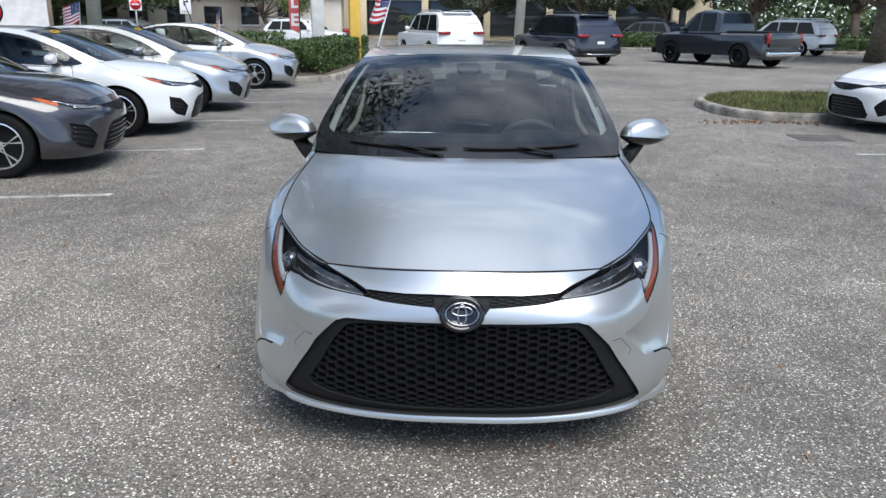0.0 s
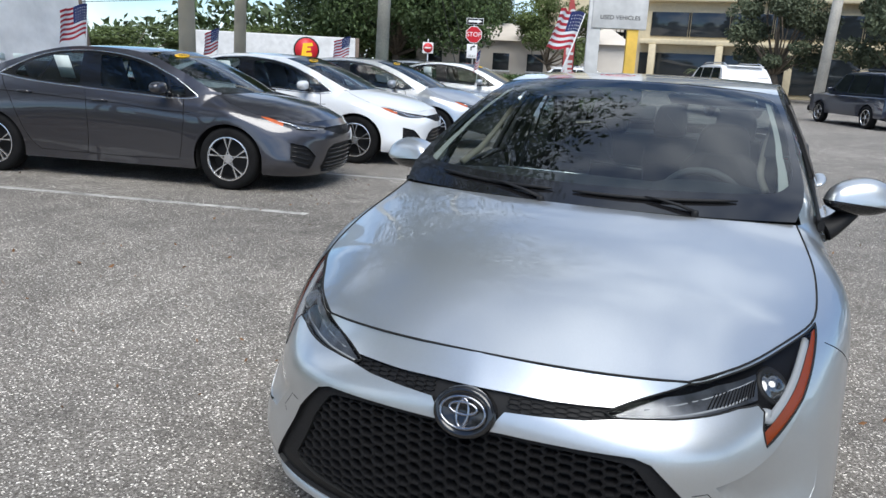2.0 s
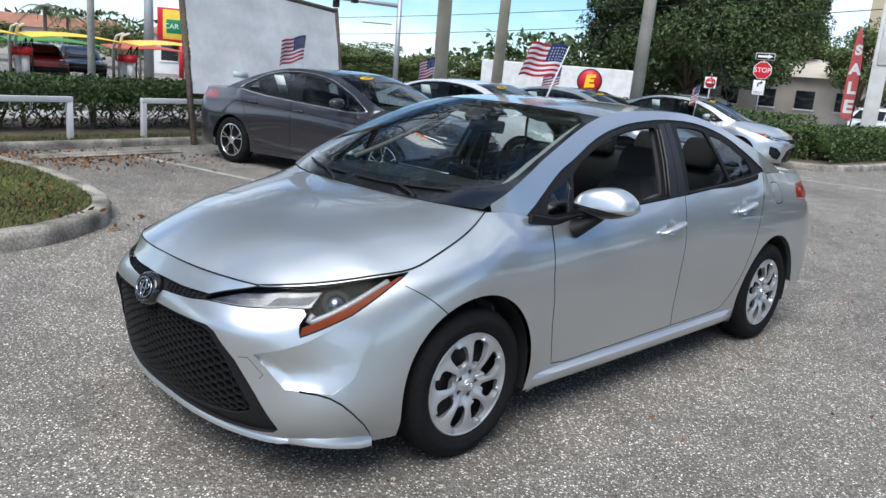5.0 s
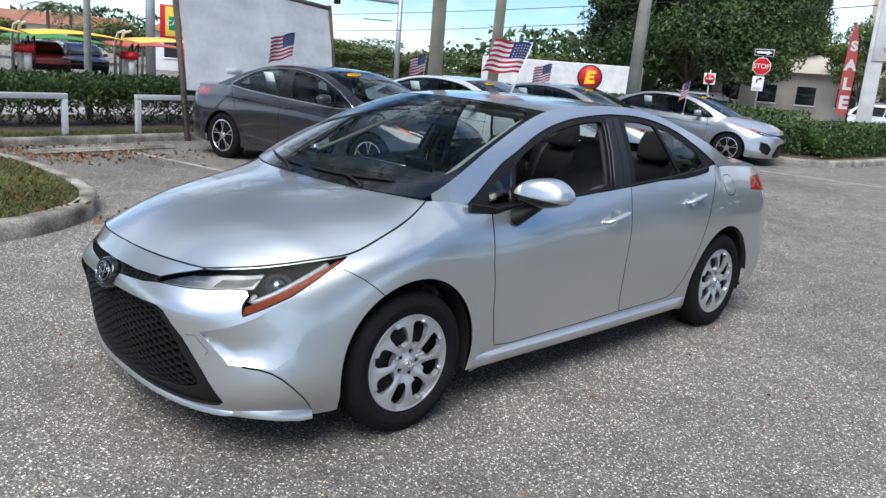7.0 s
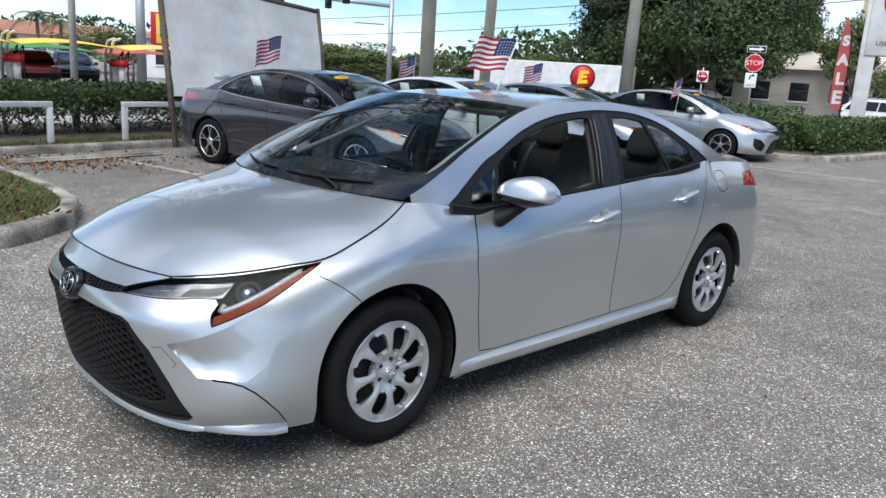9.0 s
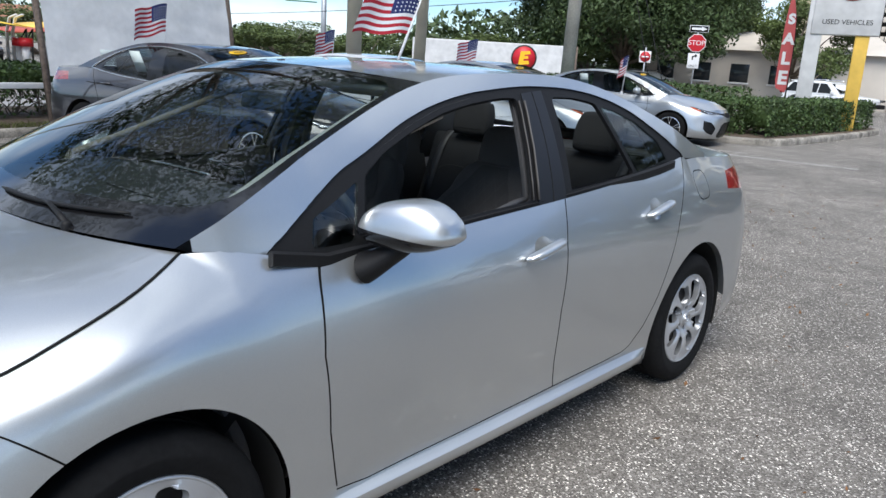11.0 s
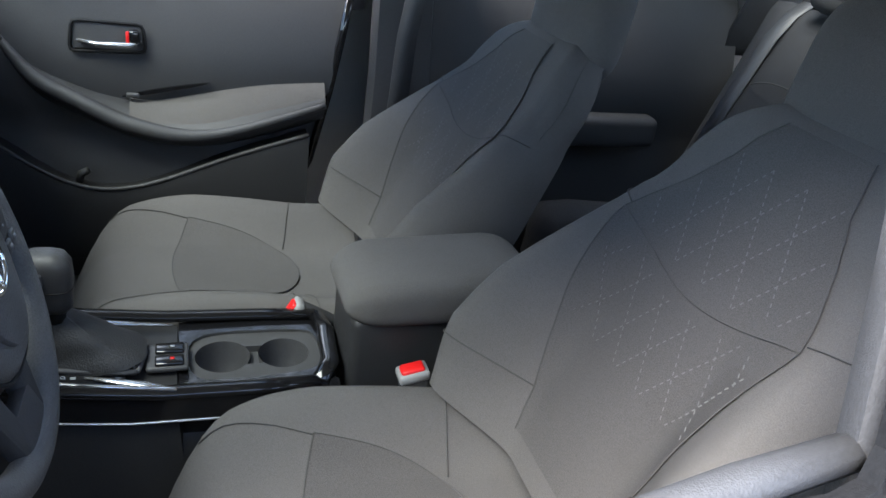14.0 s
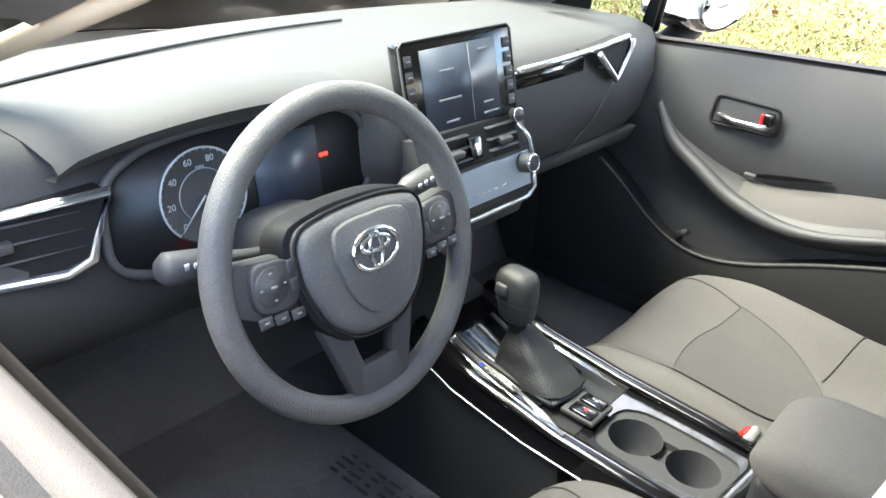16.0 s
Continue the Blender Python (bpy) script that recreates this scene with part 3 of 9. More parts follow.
def loft_open(rows):
    """A band of faces between rows of points."""
    m = bmesh.new()
    made = [[m.verts.new(tuple(p)) for p in r] for r in rows]
    for a, b in zip(made, made[1:]):
        for i in range(len(a) - 1):
            m.faces.new((a[i], a[i + 1], b[i + 1], b[i]))
    for r in (made[0], made[-1]):
        m.faces.new(r)
    bmesh.ops.recalc_face_normals(m, faces=m.faces)
    return m


def side_uv(points, low=0.9, high=5.2):
    """Places of the side view (y, z) on the flank."""
    return FLANK.find((1, 2), points, low, high)


def glass_uv(points):
    """Places of the side view (y, z) on the window side, in its own (u, v)."""
    p = np.asarray(points, float)
    low, top = np.interp(p[:, 0], BELT_Y, BELT_Z), curve(RAIL_Y, RAIL_Z, p[:, 0])
    return np.stack([p[:, 0], (p[:, 1] - low) / np.maximum(top - low, 0.02)], 1)


def ring(y, z, r, n=40):
    a = np.linspace(0, 2 * np.pi, n, endpoint=False)
    return np.stack([y + r * np.cos(a), np.maximum(z + r * np.sin(a), 0.12)], 1)


def arch(y):
    """The wheel arch's outline, cut down to the sill."""
    a = np.radians(np.linspace(-35, 215, 50))
    pts = np.stack([y + .372 * np.cos(a), .325 + .372 * np.sin(a)], 1)
    uv = side_uv(np.maximum(pts, (0, .205)))
    uv[pts[:, 1] < .24, 1] = 0
    uv[0, 1] = uv[-1, 1] = 0
    return uv


LAMP = [(.322, .772), (.45, .985), (.67, .985), (.86, .985), (1.16, .985), (1.06, .888), (.92, .726), (.76, .622), (.732, .705), (.722, .775), (.690, .815), (.62, .822), (.47, .772), (.34, .745)]
LAMP_AMBER = [(1.13, .962), (1.06, .888), (.92, .726), (.76, .622), (.748, .685), (.88, .785), (.992, .895), (1.09, .962)]
SURROUND = [(0, .592), (.10, .594), (.30, .590), (.405, .590), (.445, .570), (.53, .45), (.585, .32), (.628, .19), (.636, .155), (.612, .125), (.54, .108), (.40, .092), (.20, .086), (0, .085)]
MESH = [(0, .572), (.10, .574), (.30, .566), (.385, .556), (.412, .54), (.475, .43), (.52, .32), (.545, .255), (.535, .225), (.48, .195), (.35, .165), (.20, .148), (0, .142)]
STRIP = [(0, .790), (.10, .790), (.20, .786), (.335, .800), (.355, .745), (.28, .715), (.18, .700), (.095, .690), (.078, .64), (.06, .592), (0, .58)]
def fang_depth(uv):
    """How far the cheek under the crease lies sunk: ever deeper from the crease down, dying out towards the wheel."""
    u, v = uv[:, 0], uv[:, 1]
    crease = np.interp(u, [.606, .70, .80, .86, .93], [.497, .540, .600, .652, .722])
    foot = np.interp(u, [.606, .69, .78, .86, .95, 1.0], [.49, .352, .345, .335, .40, .5])
    fall = np.clip((crease - v) / np.maximum(crease - foot, .01), 0, 1)
    fade = 1 - np.clip((u - .74) / .26, 0, 1)
    return .024 * np.interp(fall, [0, .35, .62, .80, 1], [0, .42, .82, .75, .18]) * fade * fade * (3 - 2 * fade)


FANG = [(.606, .497), (.70, .540), (.80, .600), (.86, .652), (.93, .722), (1.00, .69), (1.00, .5), (.95, .40), (.86, .335), (.78, .345), (.69, .352)]
SLIT = [(.675, .346), (.74, .345), (.80, .335), (.845, .318), (.89, .285), (.935, .235), (.985, .165), (1.01, .10), (1.025, .045)]


def flank_regions():
    door_f = [(1.452, .935), (1.425, .85), (1.415, .70), (1.44, .48), (1.478, .30)]
    door_m = [(2.552, 1.0), (2.528, .93), (2.505, .85), (2.492, .60), (2.51, .40), (2.535, .285)]
    door_r = [(3.555, 1.085), (3.50, .98), (3.40, .84), (3.315, .66), (3.25, .50), (3.18, .378), (3.10, .305), (3.05, .29)]
    low = [(1.478, .29), (1.60, .275), (2.0, .277), (2.535, .283), (2.9, .285), (3.05, .29)]
    fender = [(1.132, .862), (1.226, .742), (1.345, .585)]
    reg = [("hole_arch", arch(AXLE_F), 0.0), ("hole_arch", arch(AXLE_R), 0.0)]
    lines = [side_uv(door_f), side_uv(door_m), side_uv(door_r), side_uv(low)]
    lines[0][0, 1] = lines[1][0, 1] = lines[2][0, 1] = 1.0
    reg += [("gap", rib(line, .0055), 0.010) for line in lines]
    reg += [("gap", rib(fender, .004), 0.006), ("slit", rib(SLIT[1:], .007), 0.014)]
    fuel = side_uv([(3.62, 1.02), (3.77, 1.015), (3.775, .895), (3.63, .89)])
    reg += [("gap", rib(np.vstack([rounded(fuel, turns=2), rounded(fuel, turns=2)[:1]]), .004), 0.006)]
    tow = np.array([(.545, .468), (.585, .475), (.628, .405), (.612, .385)])
    reg += [("gap", rib(np.vstack([tow]), .0022), 0.003)]
    reg += [("lamp_amber", LAMP_AMBER, 0.004), ("lamp", LAMP, 0.030), ("mesh", MESH, 0.045), ("surround", SURROUND, 0.014), ("strip", STRIP, 0.014)]
    tail = [(4.60, .80), (4.66, .905), (4.86, .93), (5.30, .93), (5.42, .90), (5.35, .80), (4.95, .775)]
    reg += [("tail", tail, 0.0)]
    # doors, sill, wings and bumpers
    for nm, spot in (("front_door", (2.358, .852)), ("rear_door", (3.186, .900))):
        c = side_uv([spot])[0]
        a = np.linspace(0, 2 * np.pi, 28, endpoint=False)
        oval = c + np.stack([.048 * np.cos(a), .040 / .75 * np.sin(a)], 1)
        reg += [(nm, oval, lambda uv, c=c: .017 * np.clip(1 - (((uv - c) / (.048, .040 / .75)) ** 2).sum(1), 0, 1))]
    fd = np.vstack([lines[0], lines[3][:4], lines[1][::-1]])
    rd = np.vstack([lines[1], lines[3][3:], lines[2][::-1]])
    reg += [("front_door", fd, 0.0), ("rear_door", rd, 0.0)]
    reg += [("fang", FANG, fang_depth)]
    u_end = FLANK.us[-1]
    reg += [("front_bumper", [(0, 0), (1.30, 0), (1.30, .57), *fender[::-1], (1.10, 1), (0, 1)], 0.0)]
    reg += [("rear_bumper", [(4.62, 0), (u_end, 0), (u_end, .68), (4.62, .70)], 0.0)]
    reg += [("flank_panel", None, 0.0)]
    return reg


def rib(points, width):
    """A narrow band along a line on the flank, in metres."""
    k = np.array([1.0, 0.75])
    return ribbon(dense(np.asarray(points, float) * k, 0.03, closed=False), width) / k


def wheel_well(x, y, z, r, sgn):
    """The dark liner above a wheel: an arc and the wall behind it, open below."""
    arc = [(y + r * math.cos(a), z + r * math.sin(a)) for a in np.linspace(radians(-18), radians(198), 28)]
    m = strip_of([[(x + .09 * sgn, p, q), (x - .16 * sgn, p, q)] for p, q in arc])
    wall = bmesh.new()
    wall.faces.new([wall.verts.new((x - .16 * sgn, p, q)) for p, q in arc])
    return join(m, wall)


def cover_height(a, r):
    """How far out the wheel cover stands: each spoke leans to one side, like a vane."""
    pitch = 2 * np.pi / 8
    w = np.mod(a - .55 * (r - .05) + pitch / 2, pitch) / pitch - .5
    lean = np.clip((r - .045) / .05, 0, 1)
    crown = .0110 * np.exp(-(w / .20) ** 2) * np.clip((.19 - r) / .06, 0, 1) * lean
    return .0890 + .004 * np.clip((r - .05) / .12, 0, 1) + crown + .022 * w * lean * np.clip((.212 - r) / .03, 0, 1) - .010 * np.exp(-((r - .052) / .016) ** 2)


def wheel_cover():
    """The moulded disc with eight kidney-shaped openings and five bolt recesses."""
    au, rv = np.linspace(0, 2 * np.pi, 321), np.linspace(.024, .209, 60)
    a, r = np.meshgrid(au, rv, indexing="ij")
    disc = Sheet(au, rv, np.stack([r * np.cos(a), r * np.sin(a), cover_height(a, r)], 2), -1)
    q = np.linspace(0, 2 * np.pi, 40, endpoint=False)
    power = lambda v, e: np.sign(v) * np.abs(v) ** e  # noqa: E731
    regions = []
    for k in range(8):
        rr = .1370 + .0500 * power(np.cos(q), .52)
        half = .0370 * power(np.sin(q), .58) * (rr / .1370) ** .85
        mid = np.pi / 8 + k * np.pi / 4 + .55 * (rr - .05)
        ang = mid + half / rr
        if ang.max() > 2 * np.pi - .005:
            ang = ang - 2 * np.pi
        if ang.min() < .005:
            regions += [("hole_window", np.stack([np.clip(ang, .0, None), rr], 1), .026), ("hole_window", np.stack([np.clip(ang + 2 * np.pi, None, 2 * np.pi), rr], 1), .026)]
        else:
            regions.append(("hole_window", np.stack([ang, rr], 1), .026))
    for k in range(5):
        ang = .3 + 2 * np.pi * k / 5
        regions.append(("hole_bolt", np.stack([ang + .0105 * np.cos(q) / .050, .050 + .0105 * np.sin(q)], 1), .022))
    v, f, _ = carve(disc, (.12, 1.0), .006, regions + [("cover", None, 0.0)])["cover"]
    bm = bmesh.new()
    at = [bm.verts.new(tuple(p)) for p in v]
    for t in f:
        bm.faces.new([at[i] for i in t])
    bmesh.ops.remove_doubles(bm, verts=bm.verts, dist=2e-4)
    return bm


COVER = wheel_cover()


def wheel_at(parent, x, y, flip):
    m4 = Matrix.Translation((x, y, WHEEL_R)) @ Matrix.Rotation(radians(90 if not flip else -90), 4, "Y")
    wheel = new("wheel")
    wheel.parent = parent
    tagged(wheel, "wheel with a silver eight-spoke cover")
    r = WHEEL_R
    prof = [(.212, -.09), (.225, -.10), (.262, -.106), (.290, -.100), (.308, -.085), (r, -.06), (r, -.022), (r - .006, -.018), (r - .006, -.010), (r, -.006), (r, .006), (r - .006, .010), (r - .006, .018), (r, .022), (r, .06), (.308, .085), (.290, .100), (.272, .1045), (.268, .1065), (.262, .106), (.230, .101), (.217, .090), (.210, .06), (.210, -.07)]
    part("tyre", lathe(prof, 64, m4=m4, closed=True), RUBBER, wheel, "black tyre with a worn sidewall", angle=50)
    moulded = COVER.copy()
    bmesh.ops.transform(moulded, matrix=m4, verts=moulded.verts)
    part("wheel_cover", moulded, WHEEL_SILVER, wheel, "silver moulded cover with eight broad twisted spokes", angle=42)
    part("cover_rim", lathe([(.2165, .078), (.2185, .090), (.2145, .0965), (.2085, .0945), (.2060, .088)], 64, m4=m4), WHEEL_SILVER, wheel, "rounded outer rim")
    part("hub_cap", lathe([(0, .0985), (.020, .0980), (.026, .0955), (.0285, .090), (.029, .082)], 32, m4=m4), WHEEL_SILVER, wheel, angle=40)
    back = lathe([(.21, .030), (.16, .020), (.12, .034), (.05, .045), (0, .045)], 48, m4=m4)
    lathe([(.21, .05), (.21, -.06)], 48, back, m4)
    part("rim", back, DARK_METAL, wheel, "dark steel rim behind the cover")
    for k in range(5):
        a = 2 * math.pi * k / 5 + .3
        b = lathe([(.0075, .060), (.0075, .074), (.005, .0765), (0, .077)], 12, m4=m4 @ Matrix.Translation((.050 * math.cos(a), .050 * math.sin(a), 0)))
        part("wheel_nut", b, DARK_METAL, wheel)
    logo = bmesh.new()
    oval_logo(logo, m4 @ Matrix.Translation((0, 0, .0985)) @ Matrix.Rotation(radians(90), 4, "Z"), 0.021, 0.0020)
    part("wheel_badge", logo, CHROME, wheel, "small chrome oval badge")
    return wheel


def oval_logo(bm, m4, size, r):
    """Three interlaced ovals, as wide as 2 * size."""
    for (ox, oy), rx, ry in (((0, 0), 1.0, .68), ((0, .18), .62, .26), ((0, -.02), .26, .60)):
        pts = [m4 @ Vector(((ox + rx * math.cos(a)) * size, (oy + ry * math.sin(a)) * size, 0)) for a in np.linspace(0, 2 * math.pi, 36, endpoint=False)]
        tube(pts, r, 6, bm, closed=True)


def hexes(poly_uv, parent, mat, wide=.046, tall=.026, depth=.020, name="grille_mesh", low=0.0):
    """A honeycomb that follows the flank within an outline, on both sides of the middle."""
    k = np.array([1.0, 0.75])
    poly = np.asarray(poly_uv, float)
    bm = bmesh.new()
    rows = int((poly[:, 1].max() - poly[:, 1].min()) * .75 / tall) + 2
    for j in range(rows):
        v = poly[:, 1].min() + (j - .2) * tall / .75
        for i in range(int(poly[:, 0].max() / (wide * .78)) + 2):
            u = i * wide * .78
            vv = v + (tall / .75 / 2 if i % 2 else 0)
            if not inside(poly, np.array([[max(u, 1e-4), vv]]))[0]:
                continue
            shape = np.array([(-.5, 0), (-.27, .5), (.27, .5), (.5, 0), (.27, -.5), (-.27, -.5)])
            for sgn in ((1, -1) if i else (1,)):
                rings = []
                for f, d in ((1.0, depth + .003), (.955, depth), (.84, depth), (.80, depth + .006), (.78, depth + .024)):
                    p = np.array([u, vv]) + shape * f * (wide * 1.0, tall / .75)
                    mir = np.sign(p[:, 0])
                    q = p.copy()
                    q[:, 0] = np.abs(q[:, 0])
                    pos = FLANK.place(q) - FLANK.normal(q) * d
                    pos[:, 0] *= np.where(mir < 0, -1, 1) * sgn
                    rings.append([bm.verts.new(x) for x in pos])
                for a, b in zip(rings, rings[1:]):
                    for m in range(6):
                        bm.faces.new((a[m], a[(m + 1) % 6], b[(m + 1) % 6], b[m]))
    bmesh.ops.recalc_face_normals(bm, faces=bm.faces)
    return tagged(part(name, bm, mat, parent, "black honeycomb mesh", angle=35), kind="stuff")


def on_flank(u, v, lift=0.0, sgn=1):
    p, n = FLANK.place([(u, v)])[0], FLANK.normal([(u, v)])[0]
    return Vector((p + n * lift) * (sgn, 1, 1))


def flank_frame(u, v, lift=0.0, sgn=1):
    """A frame on the flank: z outwards, y up along the skin."""
    p, n = on_flank(u, v, lift, sgn), Vector(FLANK.normal([(u, v)])[0] * (sgn, 1, 1))
    side = Vector((0, 0, 1)).cross(n).normalized()
    return Matrix.Translation(p) @ Matrix((side, n.cross(side), n)).transposed().to_4x4()


def build_saloon():
    car = thing("silver_saloon", "silver four-door saloon car, front side windows down, parked on asphalt", "car")
    cut = carve(FLANK, (1.0, 0.75), 0.028, flank_regions())
    both = lambda k: merged(cut[k], mirrored(cut[k]))  # noqa: E731
    bumper = skin("front_bumper", merged(cut["front_bumper"], mirrored(cut["front_bumper"]), cut["fang"], mirrored(cut["fang"])), SILVER, car, "silver painted front bumper")
    skin("flank_panel", both("flank_panel"), SILVER, car, "silver wings, sills and rear quarters")
    skin("rear_bumper", both("rear_bumper"), SILVER, car)
    skin("panel_gap", both("gap"), GAP, car, "narrow dark gaps between panels")
    for piece in (cut["slit"], mirrored(cut["slit"])):
        skin("bumper_slit", piece, BLACK_PLASTIC, bumper)
    skin("grille_surround", both("surround"), BLACK_PLASTIC, bumper, "matt black grille frame")
    skin("grille_back", both("mesh"), GAP, bumper)
    skin("upper_grille", both("strip"), BLACK_PLASTIC, bumper, "narrow black upper grille")
    hexes(MESH, bumper, BLACK_PLASTIC)
    hexes([(.085, .782), (.20, .778), (.33, .790), (.345, .752), (.27, .725), (.17, .712), (.10, .705)], bumper, BLACK_PLASTIC, .036, .020, .008, "upper_mesh")
    # badge on the nose
    badge = part("badge_plate", lathe([(0, .006), (.062, .006), (.065, .008), (.074, .005), (.079, -.004), (.079, -.04)], 40, m4=flank_frame(0.0, .655, .014) @ Matrix.Diagonal((1.0, .80, 1, 1))), GLOSS_BLACK, bumper, "black oval badge plate")
    logo = bmesh.new()
    oval_logo(logo, flank_frame(0.0, .655, .023), 0.056, 0.0042)
    part("badge", logo, DARK_CHROME, badge, "chrome badge of interlaced ovals")
    for sgn in (1, -1):
        pick = (lambda k: cut[k]) if sgn > 0 else (lambda k: mirrored(cut[k]))
        for name in ("front_door", "rear_door"):
            door = skin(name, pick(name), SILVER, car, "silver door with its window wound down")
            u, v = side_uv([(2.352, .850)] if name == "front_door" else [(3.20, .900)])[0]
            m4 = flank_frame(u, v, 0.0, sgn)
            k = sgn
            bar = tube([m4 @ Vector((x * k, y, z)) for x, y, z in ((-.104, -.024, .003), (-.088, -.021, .016), (-.047, -.012, .029), (.008, -.001, .034), (.054, .007, .033), (.078, .011, .025), (.086, .012, .004))],
                       [.013, .021, .025, .026, .025, .022, .015], 14, flat=.55)
            part("door_handle", bar, SILVER, door, "silver pull handle")
            if name == "front_door":
                part("key_lock", lathe([(0, .002), (.006, .002), (.007, 0)], 12, m4=m4 @ Matrix.Translation((.085 * k, .008, .022))), DARK_METAL, door)
        lamp = new("headlight")
        lamp.parent = car
        tagged(lamp, "slim headlight with a black housing and an amber edge")
        skin("lamp_housing", pick("lamp"), HOUSING, lamp, "black lamp housing")
        skin("amber_strip", pick("lamp_amber"), AMBER, lamp, "amber side marker")
        lens = carve(FLANK, (1.0, 0.75), 0.03, [("lens", LAMP, -0.0015), ("hole", None, -0.0015)], box_uv=(.3, 1.2, .6, 1.0))["lens"]
        glass = skin("lamp_lens", lens if sgn > 0 else mirrored(lens), LENS, lamp, "clear lamp cover")
        glass.visible_shadow = False
        inner = carve(FLANK, (1.0, 0.75), 0.03, [("bowl", [(.338, .760), (.43, .895), (.55, .945), (.690, .945), (.705, .835), (.62, .835), (.47, .785)], 0.016), ("hole", None, 0.016)], box_uv=(.3, 1.2, .6, 1.0))["bowl"]
        skin("reflector", inner if sgn > 0 else mirrored(inner), REFLECTOR, lamp, "clear ribbed reflector")
        for k in range(14):
            u0 = .545 + .0105 * k
            part("reflector_rib", rod(on_flank(u0, .835 + (u0 - .545) * .16, -.014, sgn), on_flank(u0 + .008, .905 + (u0 - .545) * .10, -.014, sgn), .0014, sides=5), HOUSING, lamp)
        ball = flank_frame(.80, .852, -.030, sgn)
        part("projector", lathe([(0, .024), (.012, .0225), (.022, .018), (.030, .011), (.036, .002), (.040, .001), (.042, -.01)], 28, m4=ball), PROJECTOR, lamp, "round projector lens")
        part("projector_ring", lathe([(.037, .001), (.046, .006), (.054, .000), (.054, -.02)], 28, m4=ball), BLACK_PLASTIC, lamp)
        for line, rad, nm in (([(.35, .765), (.45, .792), (.56, .835), (.66, .865)], .006, "reflector_bar"),
                              ([(.40, .82), (.50, .875), (.60, .915), (.68, .925)], .005, "light_guide"),
                              ([(.748, .775), (.750, .735), (.772, .718), (.83, .758), (.90, .822), (.965, .890), (1.03, .945)], .014, "running_light")):
            pts = [on_flank(u, v, -.014 if nm == "running_light" else -.020, sgn) for u, v in dense(line, .03, closed=False)]
            part(nm, tube(pts, rad, 8, flat=.7), GUIDE, lamp)
        part("lamp_frame", tube([on_flank(u, v, -.001, sgn) for u, v in dense(np.array(LAMP + LAMP[:1]), .03, closed=False)], .003, 6), GAP, lamp)
        tail = skin("tail_lamp", pick("tail"), RED_LENS, car, "red tail lamp")
        # mirror
        mirror = new("door_mirror")
        mirror.parent = car
        tagged(mirror, "silver door mirror on a black arm")
        c = Vector((.936 * sgn, 1.646, 1.026))
        bm = bmesh.new()
        bmesh.ops.create_uvsphere(bm, u_segments=40, v_segments=24, radius=1)
        for v in bm.verts:
            x, y, z = v.co
            f = lambda t, p: math.copysign(abs(t) ** p, t)  # noqa: E731
            x, y, z = f(x, .70), f(y, .58), f(z, .74)
            taper = 1 - .30 * max(x, 0) ** 2 - .16 * max(-x, 0)
            wide = 1.04 - .16 * max(z, -.35) - (.10 * max(0, -z - .35))
            v.co = Vector((x * .122 * wide, y * .084 * wide * (1 - .15 * x) + (.03 * x if y < 0 else .030 * x), z * .074 * taper * (1 if z > 0 else .86) + .004 * x))
            v.co.y = min(v.co.y, .044 + .020 * x)
        cap, base = bm.copy(), bm
        for b, keep_up in ((cap, True), (base, False)):
            bmesh.ops.bisect_plane(b, geom=list(b.verts) + list(b.edges) + list(b.faces), plane_co=(0, 0, -.026), plane_no=(0.06, 0.12, 1), clear_inner=keep_up, clear_outer=not keep_up)
            for v in b.verts:
                if not keep_up:
                    v.co *= 1.012
                v.co.x *= sgn
                v.co += c
            if sgn < 0:
                bmesh.ops.reverse_faces(b, faces=b.faces)
        part("mirror_cap", cap, SILVER, mirror, "silver mirror cap", angle=50)
        part("mirror_base", base, GLOSS_BLACK, mirror, "black underside", angle=50)
        arm = tube([(x * sgn, y, z) for x, y, z in ((.915, 1.650, .985), (.895, 1.635, .962), (.872, 1.615, .938), (.846, 1.598, .915), (.818, 1.588, .900))], [.040, .042, .044, .050, .062], 16, flat=.72)
        part("mirror_arm", arm, BLACK_PLASTIC, mirror, angle=40)
        pane = slab([(.095 * math.cos(a) * (1 - .12 * math.cos(a)), .052 * math.sin(a)) for a in np.linspace(0, 2 * np.pi, 36, endpoint=False)], .004, m4=Matrix.Translation((c.x, c.y + .048, c.z)) @ Matrix.Rotation(radians(6 * sgn), 4, "Z") @ Matrix.Rotation(radians(-90), 4, "X"))
        part("mirror_glass", pane, MIRROR, mirror, "mirror glass")
        for x, y in ((.765, AXLE_F), (.765, AXLE_R)):
            wheel_at(car, x * sgn, y, sgn < 0)
            well = wheel_well(.76 * sgn, y, .325, .37, sgn)
            part("wheel_well", well, GAP, car)
        # side windows and pillars
        outer = glass_uv(WINDOW)
        w = carve(SIDE, (1.0, .36), 0.022, [("hole_front", glass_uv(OPEN_FRONT), .02), ("hole_rear", glass_uv(OPEN_REAR), .02), ("hole_q", glass_uv(QUARTER), .008), ("hole_q", glass_uv(TRIANGLE), .008),
                                            ("pgap", glass_uv(ribbon(np.array([(2.482, .968), (2.500, 1.06), (2.522, 1.20), (2.540, 1.358)]), .005)), .008), ("bpillar", glass_uv(B_PILLAR), .003), ("trim", outer, .006), ("hole_low", [(1.0, -.2), (4.0, -.2), (4.0, -.04), (1.0, -.04)], .006), ("pillar", None, 0.0)], box_uv=(1.135, 3.9, -.12, 1.0))
